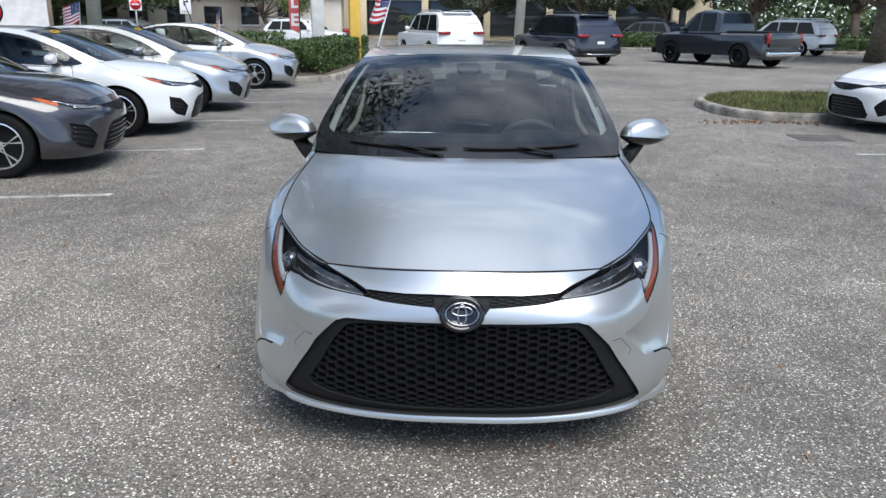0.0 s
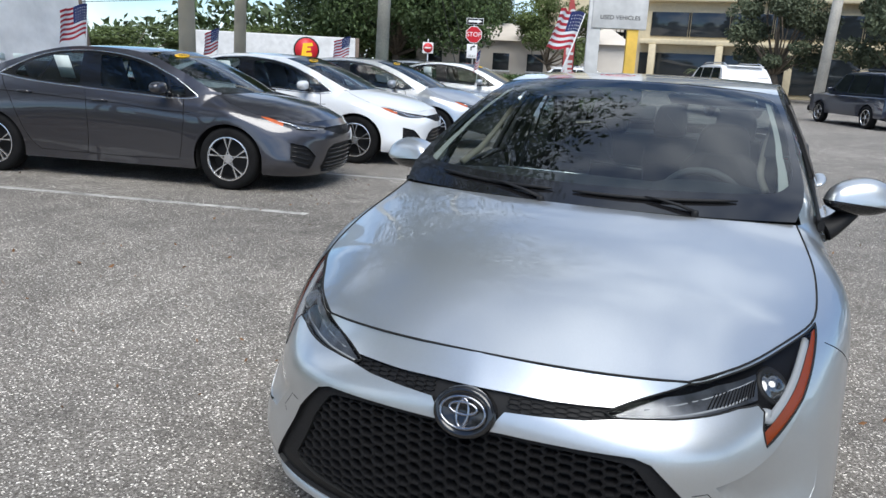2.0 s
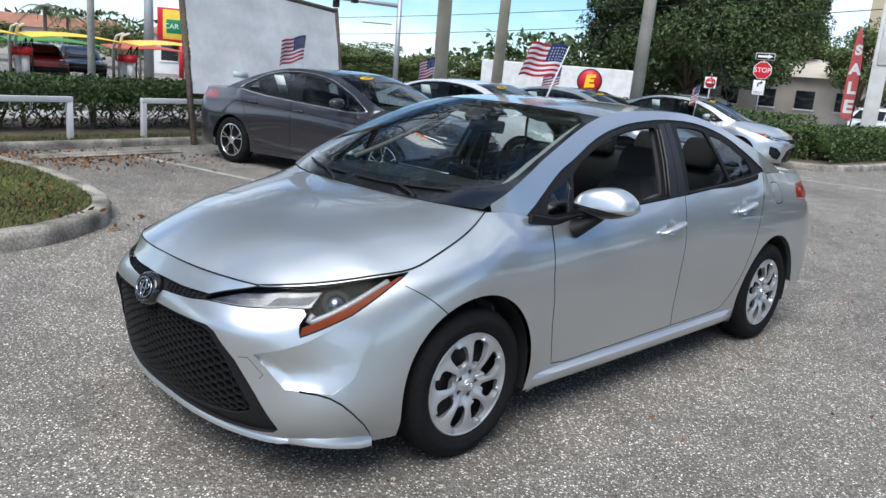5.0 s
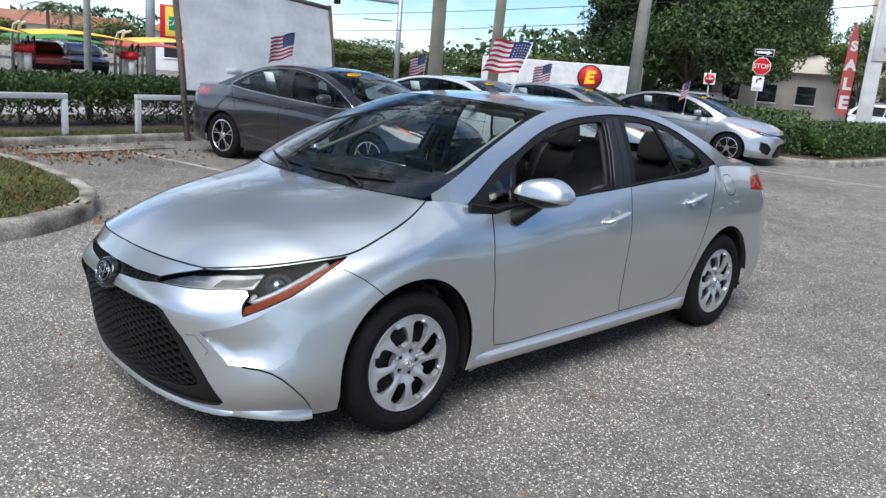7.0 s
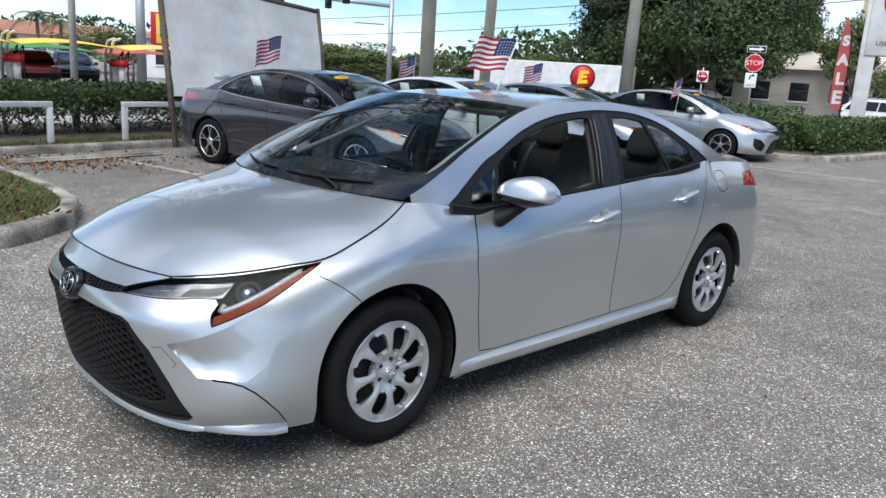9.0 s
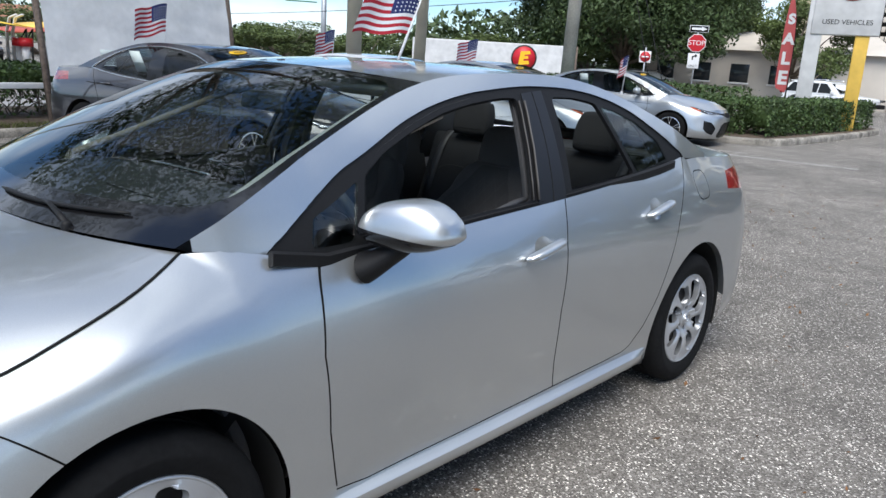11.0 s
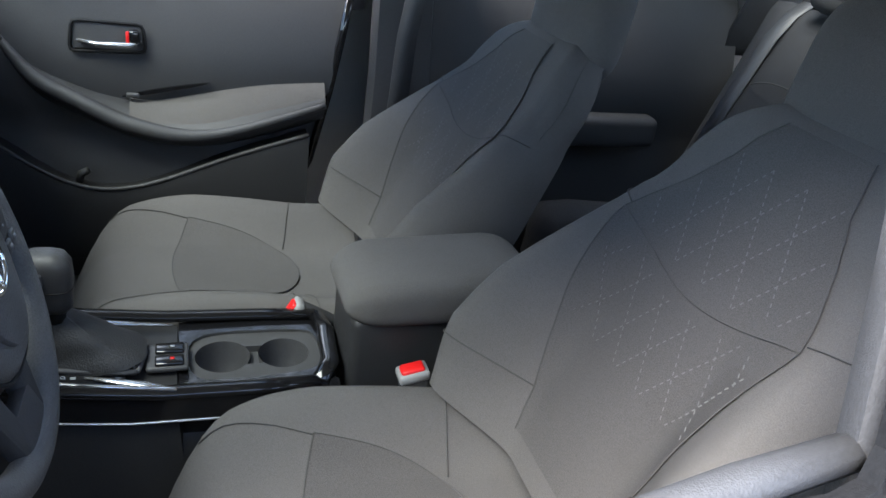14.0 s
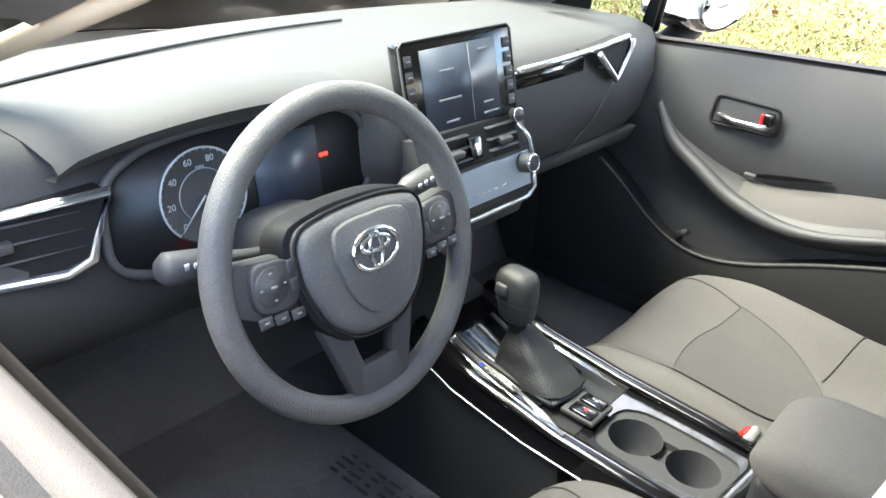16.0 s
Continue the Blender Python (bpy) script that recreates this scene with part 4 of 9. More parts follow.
        g = carve(SIDE, (1.0, .36), 0.03, [("quarter", glass_uv(QUARTER), .008), ("triangle", glass_uv(TRIANGLE), .008), ("hole", None, 0)], box_uv=(1.2, 3.7, -.1, 1.0))
        pick2 = (lambda d, k: d[k]) if sgn > 0 else (lambda d, k: mirrored(d[k]))
        skin("roof_side", pick2(w, "pillar"), SILVER, car, "silver windscreen pillar and roof side")
        skin("window_trim", pick2(w, "trim"), BLACK_PLASTIC, car, "black window surround")
        skin("panel_gap", pick2(w, "pgap"), GAP, car)
        skin("door_pillar_cover", pick2(w, "bpillar"), PILLAR_BLACK, car, "black door pillar cover")
        skin("quarter_window", pick2(g, "quarter"), SIDE_GLASS, car, "small fixed rear quarter window")
        skin("corner_window", pick2(g, "triangle"), SIDE_GLASS, car, "small fixed corner window")
    # glass and roof
    s = carve(SCREEN, (.95, .62), .03, [("glass", rounded([(.15, -.95), (.125, -.6), (.105, 0), (.125, .6), (.15, .95), (.5, .968), (.955, .962), (.968, .5), (.970, 0), (.968, -.5), (.955, -.962), (.5, -.968)], turns=3), 0.0), ("frit", None, 0.0)])
    for sgn in (1, -1):
        edge = carve(SCREEN, (.95, .62), .03, [("trim", [(.17, sgn * .945), (.17, sgn * .895), (.5, sgn * .915), (.93, sgn * .915), (.93, sgn * .945)], .022), ("hole", None, .022)])["trim"]
        skin("pillar_lining", edge, LINER_PALE, car, "pale inner lining of the windscreen pillar")
    skin("windscreen", s["glass"], SCREEN_GLASS, car, "clear laminated windscreen")
    skin("windscreen_border", s["frit"], GLOSS_BLACK, car, "black windscreen border")
    r = carve(REAR, (.8, .6), .04, [("glass", rounded([(.06, -.90), (.04, 0), (.06, .90), (.90, .88), (.92, 0), (.90, -.88)], turns=3), 0.0), ("frit", None, 0.0)])
    skin("rear_window", r["glass"], REAR_GLASS, car, "rear window")
    skin("rear_window_border", r["frit"], GLOSS_BLACK, car)
    for name, sheet, k in (("roof", ROOF, (1.2, .55)), ("bonnet", BONNET, (.9, .72)), ("boot_lid", BOOT, (.6, .65))):
        skin(name, carve(sheet, k, .035, [("all", None, 0.0)])["all"], SILVER, car, "silver " + name.replace("_", " "))
    # gap round the bonnet
    e = [BONNET.place([(t, s)])[0] for t, s in [*((t, 1.0) for t in np.linspace(1, 0, 24)), *((0.0, s) for s in np.linspace(1, -1, 24)), *((t, -1.0) for t in np.linspace(0, 1, 24))]]
    part("bonnet_gap", tube(e, .0032, 6), GAP, car)
    # sill mouldings, bumper fins, wipers
    for sgn in (1, -1):
        rows_ = []
        for y in np.linspace(1.335, 3.255, 26):
            end = min(1.0, (y - 1.335) / .10 + .15, (3.255 - y) / .10 + .15)
            x = .846 + .006 * math.sin((y - 1.3) * 1.6)
            rows_.append([(sgn * (x + o * end), y, z) for o, z in ((-.035, .272), (.008, .262), (.024, .250), (.026, .236), (.014, .205), (-.02, .182), (-.06, .180))])
        part("sill_moulding", loft_open(rows_), SILVER, car, "silver sill moulding", angle=35)
        fin = []
        for u, v, wide in ((.66, .075, .004), (.74, .070, .016), (.84, .060, .026), (.94, .045, .030), (1.02, .030, .022)):
            p, n = FLANK.place([(u, v)])[0], FLANK.normal([(u, v)])[0]
            fin.append([tuple((p + n * o + np.array((0, 0, z))) * (sgn, 1, 1)) for o, z in ((-.01, .030), (wide * .5, .016), (wide, .004), (wide, -.010), (-.01, -.020))])
        part("bumper_fin", loft_open(fin), SILVER, bumper, "thin silver bumper fin", angle=35)
    lip = []
    for u in np.linspace(-.70, .70, 57):
        q = [(abs(u), .062)]
        pl, n = FLANK.place(q)[0], FLANK.normal(q)[0]
        k = min(1.0, (.70 - abs(u)) / .08 + .15)
        lip.append([tuple((pl + n * o * k + np.array((0, 0, z * k))) * (1 if u >= 0 else -1, 1, 1)) for o, z in ((-.012, .012), (.004, .011), (.013, .004), (.014, -.006), (.004, -.014), (-.012, -.016))])
    part("bumper_lip", loft_open(lip), SILVER, bumper, "thin silver lip below the grille", angle=50)
    for ends, pivot in ((((-.02, .060), (.72, .085)), (.56, .012)), (((-.76, .086), (-.12, .060)), (-.16, .008))):
        wiper = new("wiper")
        wiper.parent = car
        tagged(wiper, "black windscreen wiper resting at the base")
        line = [(ends[0][1] + (ends[1][1] - ends[0][1]) * k - .012 * math.sin(math.pi * k), ends[0][0] + (ends[1][0] - ends[0][0]) * k) for k in np.linspace(0, 1, 14)]
        lift = [Vector(SCREEN.place([q])[0] + SCREEN.normal([q])[0] * .007) for q in line]
        part("blade", tube(lift, [.003] + [.007] * 12 + [.003], 6, flat=.9), BLACK_PLASTIC, wiper)
        mid = lift[6] + Vector((0, 0, .006))
        foot = Vector(SCREEN.place([(pivot[1], pivot[0])])[0] + SCREEN.normal([(pivot[1], pivot[0])])[0] * .008)
        part("arm", tube([foot, foot.lerp(mid, .3) + Vector((0, 0, .006)), foot.lerp(mid, .7) + Vector((0, 0, .006)), mid], [.010, .009, .007, .005], 8, flat=.6), BLACK_PLASTIC, wiper)
        part("pivot_cap", lathe([(0, .006), (.010, .005), (.013, -.002), (.013, -.02)], 16, m4=Matrix.Translation(foot)), BLACK_PLASTIC, wiper)
    floor = box((1.5, 3.9, .02), (0, 2.3, .19))
    part("underbody", floor, GAP, car)
    return car


def cornered(points, r=.022):
    """An outline with small round corners."""
    p = np.asarray(points, float)
    out = []
    for a, b, c in zip(np.roll(p, 1, 0), p, np.roll(p, -1, 0)):
        da, dc = a - b, c - b
        ra, rc = min(r, np.linalg.norm(da) * .45), min(r, np.linalg.norm(dc) * .45)
        s, e = b + da / np.linalg.norm(da) * ra, b + dc / np.linalg.norm(dc) * rc
        out += [s, .25 * s + .5 * b + .25 * e, e]
    return np.array(out)


WINDOW = rounded([(1.285, .955), (1.44, 1.06), (1.57, 1.145), (1.67, 1.185), (1.842, 1.262), (2.0, 1.312), (2.2, 1.352), (2.5, 1.378), (2.75, 1.374), (2.92, 1.355), (3.06, 1.325), (3.2, 1.28), (3.4, 1.185), (3.59, 1.085), (3.53, 1.072), (3.3, 1.038), (3.0, 1.010), (2.5, .978), (2.0, .950), (1.475, .921), (1.32, .940)], turns=2)
OPEN_FRONT = cornered([(1.605, .962), (1.655, 1.13), (1.75, 1.187), (1.90, 1.246), (2.05, 1.292), (2.2, 1.320), (2.36, 1.338), (2.445, 1.338), (2.365, 1.004), (2.0, .985)])
OPEN_REAR = cornered([(2.612, 1.018), (2.652, 1.342), (2.80, 1.340), (2.935, 1.320), (3.088, 1.046)], .016)
QUARTER = cornered([(3.115, 1.050), (2.965, 1.306), (3.06, 1.288), (3.20, 1.242), (3.345, 1.165), (3.40, 1.083)], .014)
TRIANGLE = cornered([(1.44, .965), (1.46, 1.035), (1.625, 1.118), (1.572, .967)], .012)
B_PILLAR = [(2.395, .965), (2.475, 1.352), (2.600, 1.364), (2.565, .975)]
PROJECTOR = material("projector_glass", (0.12, 0.125, 0.13), rough=0.10, metal=0.85, coat=1.0)
GUIDE = material("pale_light_guide", (0.24, 0.25, 0.26), rough=0.25, coat=0.4)
DARK_CHROME = material("dark_chrome", (0.30, 0.30, 0.32), rough=0.12, metal=1.0)
REFLECTOR = material("lamp_reflector", (0.105, 0.108, 0.115), rough=0.30, metal=0.85, stain=0.35, stain_scale=25)
LINER_PALE = material("pale_lining", (0.55, 0.53, 0.50), rough=0.9, grain=0.06, grain_scale=500)
MIRROR = material("mirror_glass", (0.85, 0.87, 0.88), rough=0.02, metal=1.0)
PILLAR_BLACK = material("pillar_black", (0.011, 0.011, 0.013), rough=0.40, grain=0.1, grain_scale=200)
saloon = build_saloon()

# ---- inside the saloon ----
SEAT_CLOTH = material("seat_cloth", (0.085, 0.080, 0.077), rough=0.95, grain=0.22, grain_scale=900, stain=0.07, stain_scale=5, bump=0.35, bump_scale=1400)
SEAT_INSERT = material("seat_insert_cloth", (0.066, 0.062, 0.060), rough=0.95, grain=0.25, grain_scale=700, stain=0.08, stain_scale=6, bump=0.35, bump_scale=1100)
DASH = material("dash_plastic", (0.040, 0.040, 0.041), rough=0.72, grain=0.10, grain_scale=500, stain=0.05, stain_scale=4, bump=0.25, bump_scale=700)
TRIM_DARK = material("dark_trim_plastic", (0.048, 0.048, 0.051), rough=0.5, grain=0.15, grain_scale=400, bump=0.2, bump_scale=700)
LEATHER = material("wheel_grain", (0.090, 0.089, 0.089), rough=0.5, grain=0.15, grain_scale=500, stain=0.10, stain_scale=14, bump=0.45, bump_scale=520)
BOOT_HIDE = material("boot_hide", (0.022, 0.022, 0.023), rough=0.5, grain=0.2, grain_scale=300, bump=0.3, bump_scale=400)
CONSOLE_BLACK = material("console_black", (0.018, 0.018, 0.019), rough=0.5, grain=0.15, grain_scale=400, bump=0.2, bump_scale=700)
KNOB_BLACK = material("knob_black", (0.030, 0.030, 0.031), rough=0.45, grain=0.15, grain_scale=500, bump=0.25, bump_scale=900)
DOOR_TRIM = material("door_plastic", (0.040, 0.040, 0.042), rough=0.5, grain=0.12, grain_scale=500, stain=0.05, stain_scale=4, bump=0.2, bump_scale=700)
CARPET = material("carpet", (0.125, 0.122, 0.126), rough=1.0, grain=0.4, grain_scale=700, stain=0.15, stain_scale=5, bump=0.6, bump_scale=900)
LINER = material("headliner", (0.60, 0.56, 0.51), rough=0.95, grain=0.06, grain_scale=500)
PILLAR_TRIM = material("pillar_trim_plastic", (0.34, 0.29, 0.24), rough=0.7, grain=0.06, grain_scale=500)
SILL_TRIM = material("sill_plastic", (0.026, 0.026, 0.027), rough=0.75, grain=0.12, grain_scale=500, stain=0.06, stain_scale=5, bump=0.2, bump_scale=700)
SATIN = material("satin_silver", (0.62, 0.63, 0.65), rough=0.25, metal=0.9)
SCREEN_OFF = material("display_glass", (0.040, 0.050, 0.070), rough=0.35, coat=0.0, stain=0.1, stain_scale=8)
DIAL_WHITE = material("dial_white", (0.36, 0.38, 0.40), rough=0.5)
RED_PLASTIC = material("red_plastic", (0.62, 0.012, 0.012), rough=0.35)
PIANO = material("piano_black", (0.006, 0.006, 0.007), rough=0.16, coat=0.3)
DIAL_BLACK = material("dial_black", (0.010, 0.010, 0.011), rough=0.45, stain=0.1, stain_scale=8)
# silver panel whose base colour carries the blue of a mirrored sky
SKY_TINTED_GLOSS = material("sky_tinted_silver_panel", (0.52, 0.60, 0.68), rough=0.28, metal=0.6)
FILM = clear_glass("clear_film", (0.90, 0.91, 0.93), 1.45)
SEAM = material("seam_cloth", (0.062, 0.059, 0.057), rough=0.95)
STITCH = material("pale_stitch", (0.118, 0.116, 0.113), rough=0.9)
# seat cloth again for the rear bench, the cabin's shade put into its colour
BENCH_CLOTH_SHADED = material("bench_cloth_shaded", (0.022, 0.022, 0.024), rough=0.95, grain=0.22, grain_scale=900, stain=0.07, stain_scale=5, bump=0.35, bump_scale=1400)
BAR_GREY = material("marking_grey", (0.20, 0.21, 0.23), rough=0.6)


def loft(rings, caps=True, closed=True, bm=None):
    m = bm if bm is not None else bmesh.new()
    made = [[m.verts.new(tuple(p)) for p in ring] for ring in rings]
    n = len(made[0])
    for a, b in zip(made, made[1:]):
        for k in range(n if closed else n - 1):
            j = (k + 1) % n
            m.faces.new((a[k], a[j], b[j], b[k]))
    if caps and closed:
        m.faces.new(made[0][::-1])
        m.faces.new(made[-1])
    bmesh.ops.recalc_face_normals(m, faces=m.faces)
    return m


def writing(text, size, m4, mat, parent, name="marking", label="", bold=0.0):
    """Flat letters in the built-in font, as a mesh."""
    cu = bpy.data.curves.new("letters", "FONT")
    cu.body, cu.size, cu.align_x, cu.align_y, cu.extrude = text, size, "CENTER", "CENTER", 0.0002
    cu.offset = bold
    tmp = bpy.data.objects.new("letters", cu)
    me = bpy.data.meshes.new_from_object(tmp)
    bpy.data.objects.remove(tmp)
    me.name = name
    me.transform(m4)
    me.materials.clear()
    me.materials.append(mat)
    ob = new(name, me)
    ob.parent = parent
    if label:
        tagged(ob, label)
    return ob


def pad(a, b, r):
    """A soft rounded box between two corners."""
    a, b = Vector(a), Vector(b)
    return box(tuple(abs(c) for c in (b - a)), tuple((a + b) / 2), bevel=r, segments=4)


def cushion_spot(xc, half, y0, y1, top, bolster, s, t):
    """A place on a cushion: s across from -1 to 1, t from its front to its back."""
    y = y0 + (y1 - y0) * t
    roll = max(0.0, 1 - t / .20) ** 2.2
    zc = top - .095 * roll - .020 * max(0.0, t - .30) + .014 * math.sin(math.pi * min(1, t * 1.3))
    w = half * (1 - .30 * max(0.0, 1 - t / .34) ** 2.4)
    a = abs(s)
    edge = max(0.0, (a - .74) / .26)
    k = min(1.0, max(0.0, (a - .30) / .50))
    z = zc + bolster * k * k * (3 - 2 * k) * (.55 + .45 * min(1, t / .40)) - .085 * edge**2.4
    return Vector((xc + w * s, y + .035 * a * a * max(0.0, 1 - t / .4), z))


def cushion_rings(xc, half, y0, y1, top, low, bolster=.034):
    rings = []
    for t in np.linspace(0, 1, 30):
        ring = [cushion_spot(xc, half, y0, y1, top, bolster, s, t) for s in np.linspace(-1, 1, 37)]
        l, r = ring[0], ring[-1]
        m = low + .05 * max(0, 1 - t * 3)
        rings.append(ring + [Vector((r.x - .003, r.y, m + .05)), Vector((r.x - .02, r.y, m)), Vector((l.x + .02, l.y, m)), Vector((l.x + .003, l.y, m + .05))])
    return rings


def back_half(t):
    """The backrest's width, in shares of its widest, from foot to top."""
    return float(np.interp(t, [0, .12, .27, .43, .57, .68, .72, .82, .90, .96, 1], [.93, 1.02, 1.02, .965, .895, .835, .79, .765, .69, .58, .46]))


def back_spot(xc, half, base, lean, length, s, t, bolster=.105):
    """A place on a backrest's front: s across, t from its foot to its top."""
    e, n = Vector((0, math.sin(lean), math.cos(lean))), Vector((0, -math.cos(lean), math.sin(lean)))
    w = half * back_half(t)
    bol = bolster * float(np.interp(t, [0, .17, .34, .50, .64, .76, 1], [.95, 1.1, .90, .52, .20, .02, 0]))
    bow = .012 * math.sin(math.pi * min(1, t * 1.1)) - .030 * max(0, (t - .88) / .12) ** 2
    a = abs(s)
    edge = max(0.0, (a - .80) / .20)
    k = min(1.0, max(0.0, (a - .34) / .50))
    return Vector((xc + w * s, *base)) + e * length * t + n * (bow + bol * k * k * (3 - 2 * k) - .062 * edge**2.2)


def back_rings(xc, half, base, lean, length, thick=.10, bolster=.105):
    e, n = Vector((0, math.sin(lean), math.cos(lean))), Vector((0, -math.cos(lean), math.sin(lean)))
    o = Vector((xc, *base))
    rings = []
    for t in np.linspace(0, 1, 36):
        ring = [back_spot(xc, half, base, lean, length, s, t, bolster) for s in np.linspace(-1, 1, 37)]
        w, c = (ring[-1].x - ring[0].x) / 2, o + e * length * t
        ring += [c - n * thick * .8 + Vector((w * .97, 0, 0)), c - n * thick + Vector((w * .8, 0, 0)), c - n * thick + Vector((-w * .8, 0, 0)), c - n * thick * .8 + Vector((-w * .97, 0, 0))]
        rings.append(ring)
    return rings, o, e, n


def seat(parent, name, xc, y0, y1, top, base, lean, length):
    HALF = .265
    s = new(name)
    s.parent = parent
    tagged(s, "dark grey cloth front seat with seams and a headrest")
    part("seat_cushion", loft(cushion_rings(xc, .265, y0, y1, top, .33, .062)), SEAT_CLOTH, s, "grey cloth cushion with side bolsters", angle=70)
    rings, o, e, n = back_rings(xc, HALF, base, lean, length)
    part("backrest", loft(rings), SEAT_CLOTH, s, "grey cloth backrest", angle=70)

    def on_cushion(a, t, lift=.002):
        return cushion_spot(xc, .265, y0, y1, top, .062, a, t) + Vector((0, 0, lift))

    def on_back(a, t, lift=.002):
        return back_spot(xc, HALF, base, lean, length, a, t) + n * lift

    front = lambda a: .395 - .055 * (1 - a * a)  # noqa: E731
    taper = lambda k: .56 * (1 - .26 * k) * math.sqrt(max(0.0, 1 - k ** 4))  # noqa: E731
    side = lambda t: float(np.interp(t, [.06, .16, .34, .50, .62, .72, .84, .95], [.40, .42, .52, .64, .74, .66, .48, .42]))  # noqa: E731
    vee = lambda a: .625 - .065 * math.cos(math.pi / 2 * min(1, abs(a))) ** 1.2  # noqa: E731
    cross = np.linspace(-1, 1, 25)

    def seat_place(a, k, lift=.003):
        return on_cushion(taper(k) * a, front(a) + (.76 - front(a)) * k, lift)

    part("cushion_insert", loft([[seat_place(a, k) for a in cross] for k in np.linspace(0, .995, 22)], caps=False, closed=False), SEAT_INSERT, s, "darker cloth insert")
    part("back_insert", loft([[on_back(a * side(.06 + (vee(a) - .06) * k), .06 + (vee(a) - .06) * k, .003) for a in cross] for k in np.linspace(0, 1, 18)], caps=False, closed=False), SEAT_INSERT, s, "lower cloth insert")
    part("shoulder_insert", loft([[on_back(a * side(vee(a) + (.95 - vee(a)) * k), vee(a) + (.95 - vee(a)) * k, .003) for a in cross] for k in np.linspace(0, 1, 12)], caps=False, closed=False), SEAT_INSERT, s, "upper cloth insert with diamond stitching")
    runs = [[seat_place(sg, k, .0035) for k in np.linspace(0, .995, 30)] for sg in (-1, 1)]
    runs += [[seat_place(a, 0, .0035) for a in cross]]
    runs += [[on_cushion(sg * (.55 + .20 * k), .40 - .30 * k, .002) for k in np.linspace(0, 1, 10)] for sg in (-1, 1)]
    runs += [[on_cushion(sg * a, .72 + .10 * (a - .34), .002) for a in np.linspace(.34, .97, 10)] for sg in (-1, 1)]
    runs += [[on_back(sg * side(t), t, .0035) for t in np.linspace(.06, .95, 34)] for sg in (-1, 1)]
    runs += [[on_back(a * side(vee(a)), vee(a), .004) for a in cross]]
    runs += [[on_back(sg * a, .17 - .10 * (a - .42), .002) for a in np.linspace(.42, .95, 10)] for sg in (-1, 1)]
    runs += [[on_back(sg * a, .64 + .12 * (a - .74), .002) for a in np.linspace(.74, .96, 8)] for sg in (-1, 1)]
    runs += [[on_back(sg * (.965 - .02 * k), .70 + .27 * k, .001) for k in np.linspace(0, 1, 12)] for sg in (-1, 1)]
    for pts in runs:
        part("seam", tube(pts, .0010, 6), SEAM, s)
    st = bmesh.new()
    for sg in (-1, 1):
        for c in np.arange(-.33, .34, .055):
            for h in np.arange(.21, .50, .009):
                x = c + sg * (h - .35) * .55
                t = h / length
                a = x / (HALF * back_half(t))
                if t > .88 or abs(a) > side(t) * .90 or abs(t - vee(a / side(t))) < .03:
                    continue
                q = on_back(a, t, .0040)
                d = (e + Vector((sg * .55, 0, 0))).normalized() * .0024
                w = d.cross(n).normalized() * .0008
                st.faces.new([st.verts.new(q + v) for v in (-d - w, d - w, d + w, -d + w)])
    tagged(part("stitching", st, STITCH, s, "pale dotted diamond stitching", smooth=False), kind="stuff")
    # headrest
    c = o + e * length + Vector((0, .070, .020))
    hb = bmesh.new()
    bmesh.ops.create_uvsphere(hb, u_segments=32, v_segments=20, radius=1)
    f = lambda t, p: math.copysign(abs(t) ** p, t)  # noqa: E731
    up = Vector((0, .12, 1)).normalized()
    fw = Vector((0, -1, .12)).normalized()
    for v in hb.verts:
        x, y, z = f(v.co.x, .55), f(v.co.y, .65), f(v.co.z, .55)
        v.co = c + Vector((x * (.134 - .016 * z), 0, 0)) + up * z * .112 + fw * (-y * (.058 + .010 * z))
    part("headrest", hb, SEAT_CLOTH, s, "dark padded headrest")
    for dx in (-.055, .055):
        part("headrest_post", rod(c + Vector((dx, 0, -.14)), c + Vector((dx, 0, .02)), .006), DARK_METAL, s)
    part("seat_base", pad((xc - .21, y0 + .10, .24), (xc + .21, y1 - .02, .36), .02), TRIM_DARK, s)
    return s


def buckle(parent, p, tilt):
    b = new("belt_buckle")
    b.parent = parent
    tagged(b, "belt buckle with a red release button")
    m4 = Matrix.Translation(p) @ Matrix.Rotation(radians(tilt), 4, "X")
    part("buckle_body", box((.030, .044, .085), (0, 0, -.046), .006), SILL_TRIM, b).matrix_basis = m4
    part("buckle_rim", box((.034, .047, .016), (0, 0, -.004), .005), BUCKLE_GREY, b, "pale grey rim").matrix_basis = m4
    part("release_button", box((.023, .036, .014), (0, 0, .002), .004), RED_PLASTIC, b, "red button").matrix_basis = m4
    part("buckle_stalk", box((.012, .030, .10), (0, .006, -.13), .004), SATIN, b, "steel stalk").matrix_basis = m4


def dash_ring(x):
    """The dashboard's section (y, z) at x."""
    a = abs(x)
    d = x > .17
    lift = .012 * math.cos(min(a / .7, 1) * math.pi / 2)
    back = -.045 * max(0, (a - .45) / .27) ** 2
    top = [(1.115 + .10 * (a / .72) ** 2, .955), (1.13 + .10 * (a / .72) ** 2, .985), (1.25, .992 + lift), (1.42, .996 + lift), (1.56, 1.000 + lift)]
    face = [(1.635 + back, .998 + lift), (1.678 + back, .985), (1.695 + back, .955), (1.705 + back, .90), (1.69 + back, .82), (1.65 + back, .755), (1.57, .705), (1.45, .66), (1.30, .60), (1.20, .50)]
    if d:
        face = [(1.60, 1.002 + lift), (1.635, .992), (1.648, .965), (1.665, .89), (1.66, .80), (1.625, .745), (1.55, .70), (1.45, .66), (1.30, .60), (1.20, .50)]
    return top + face


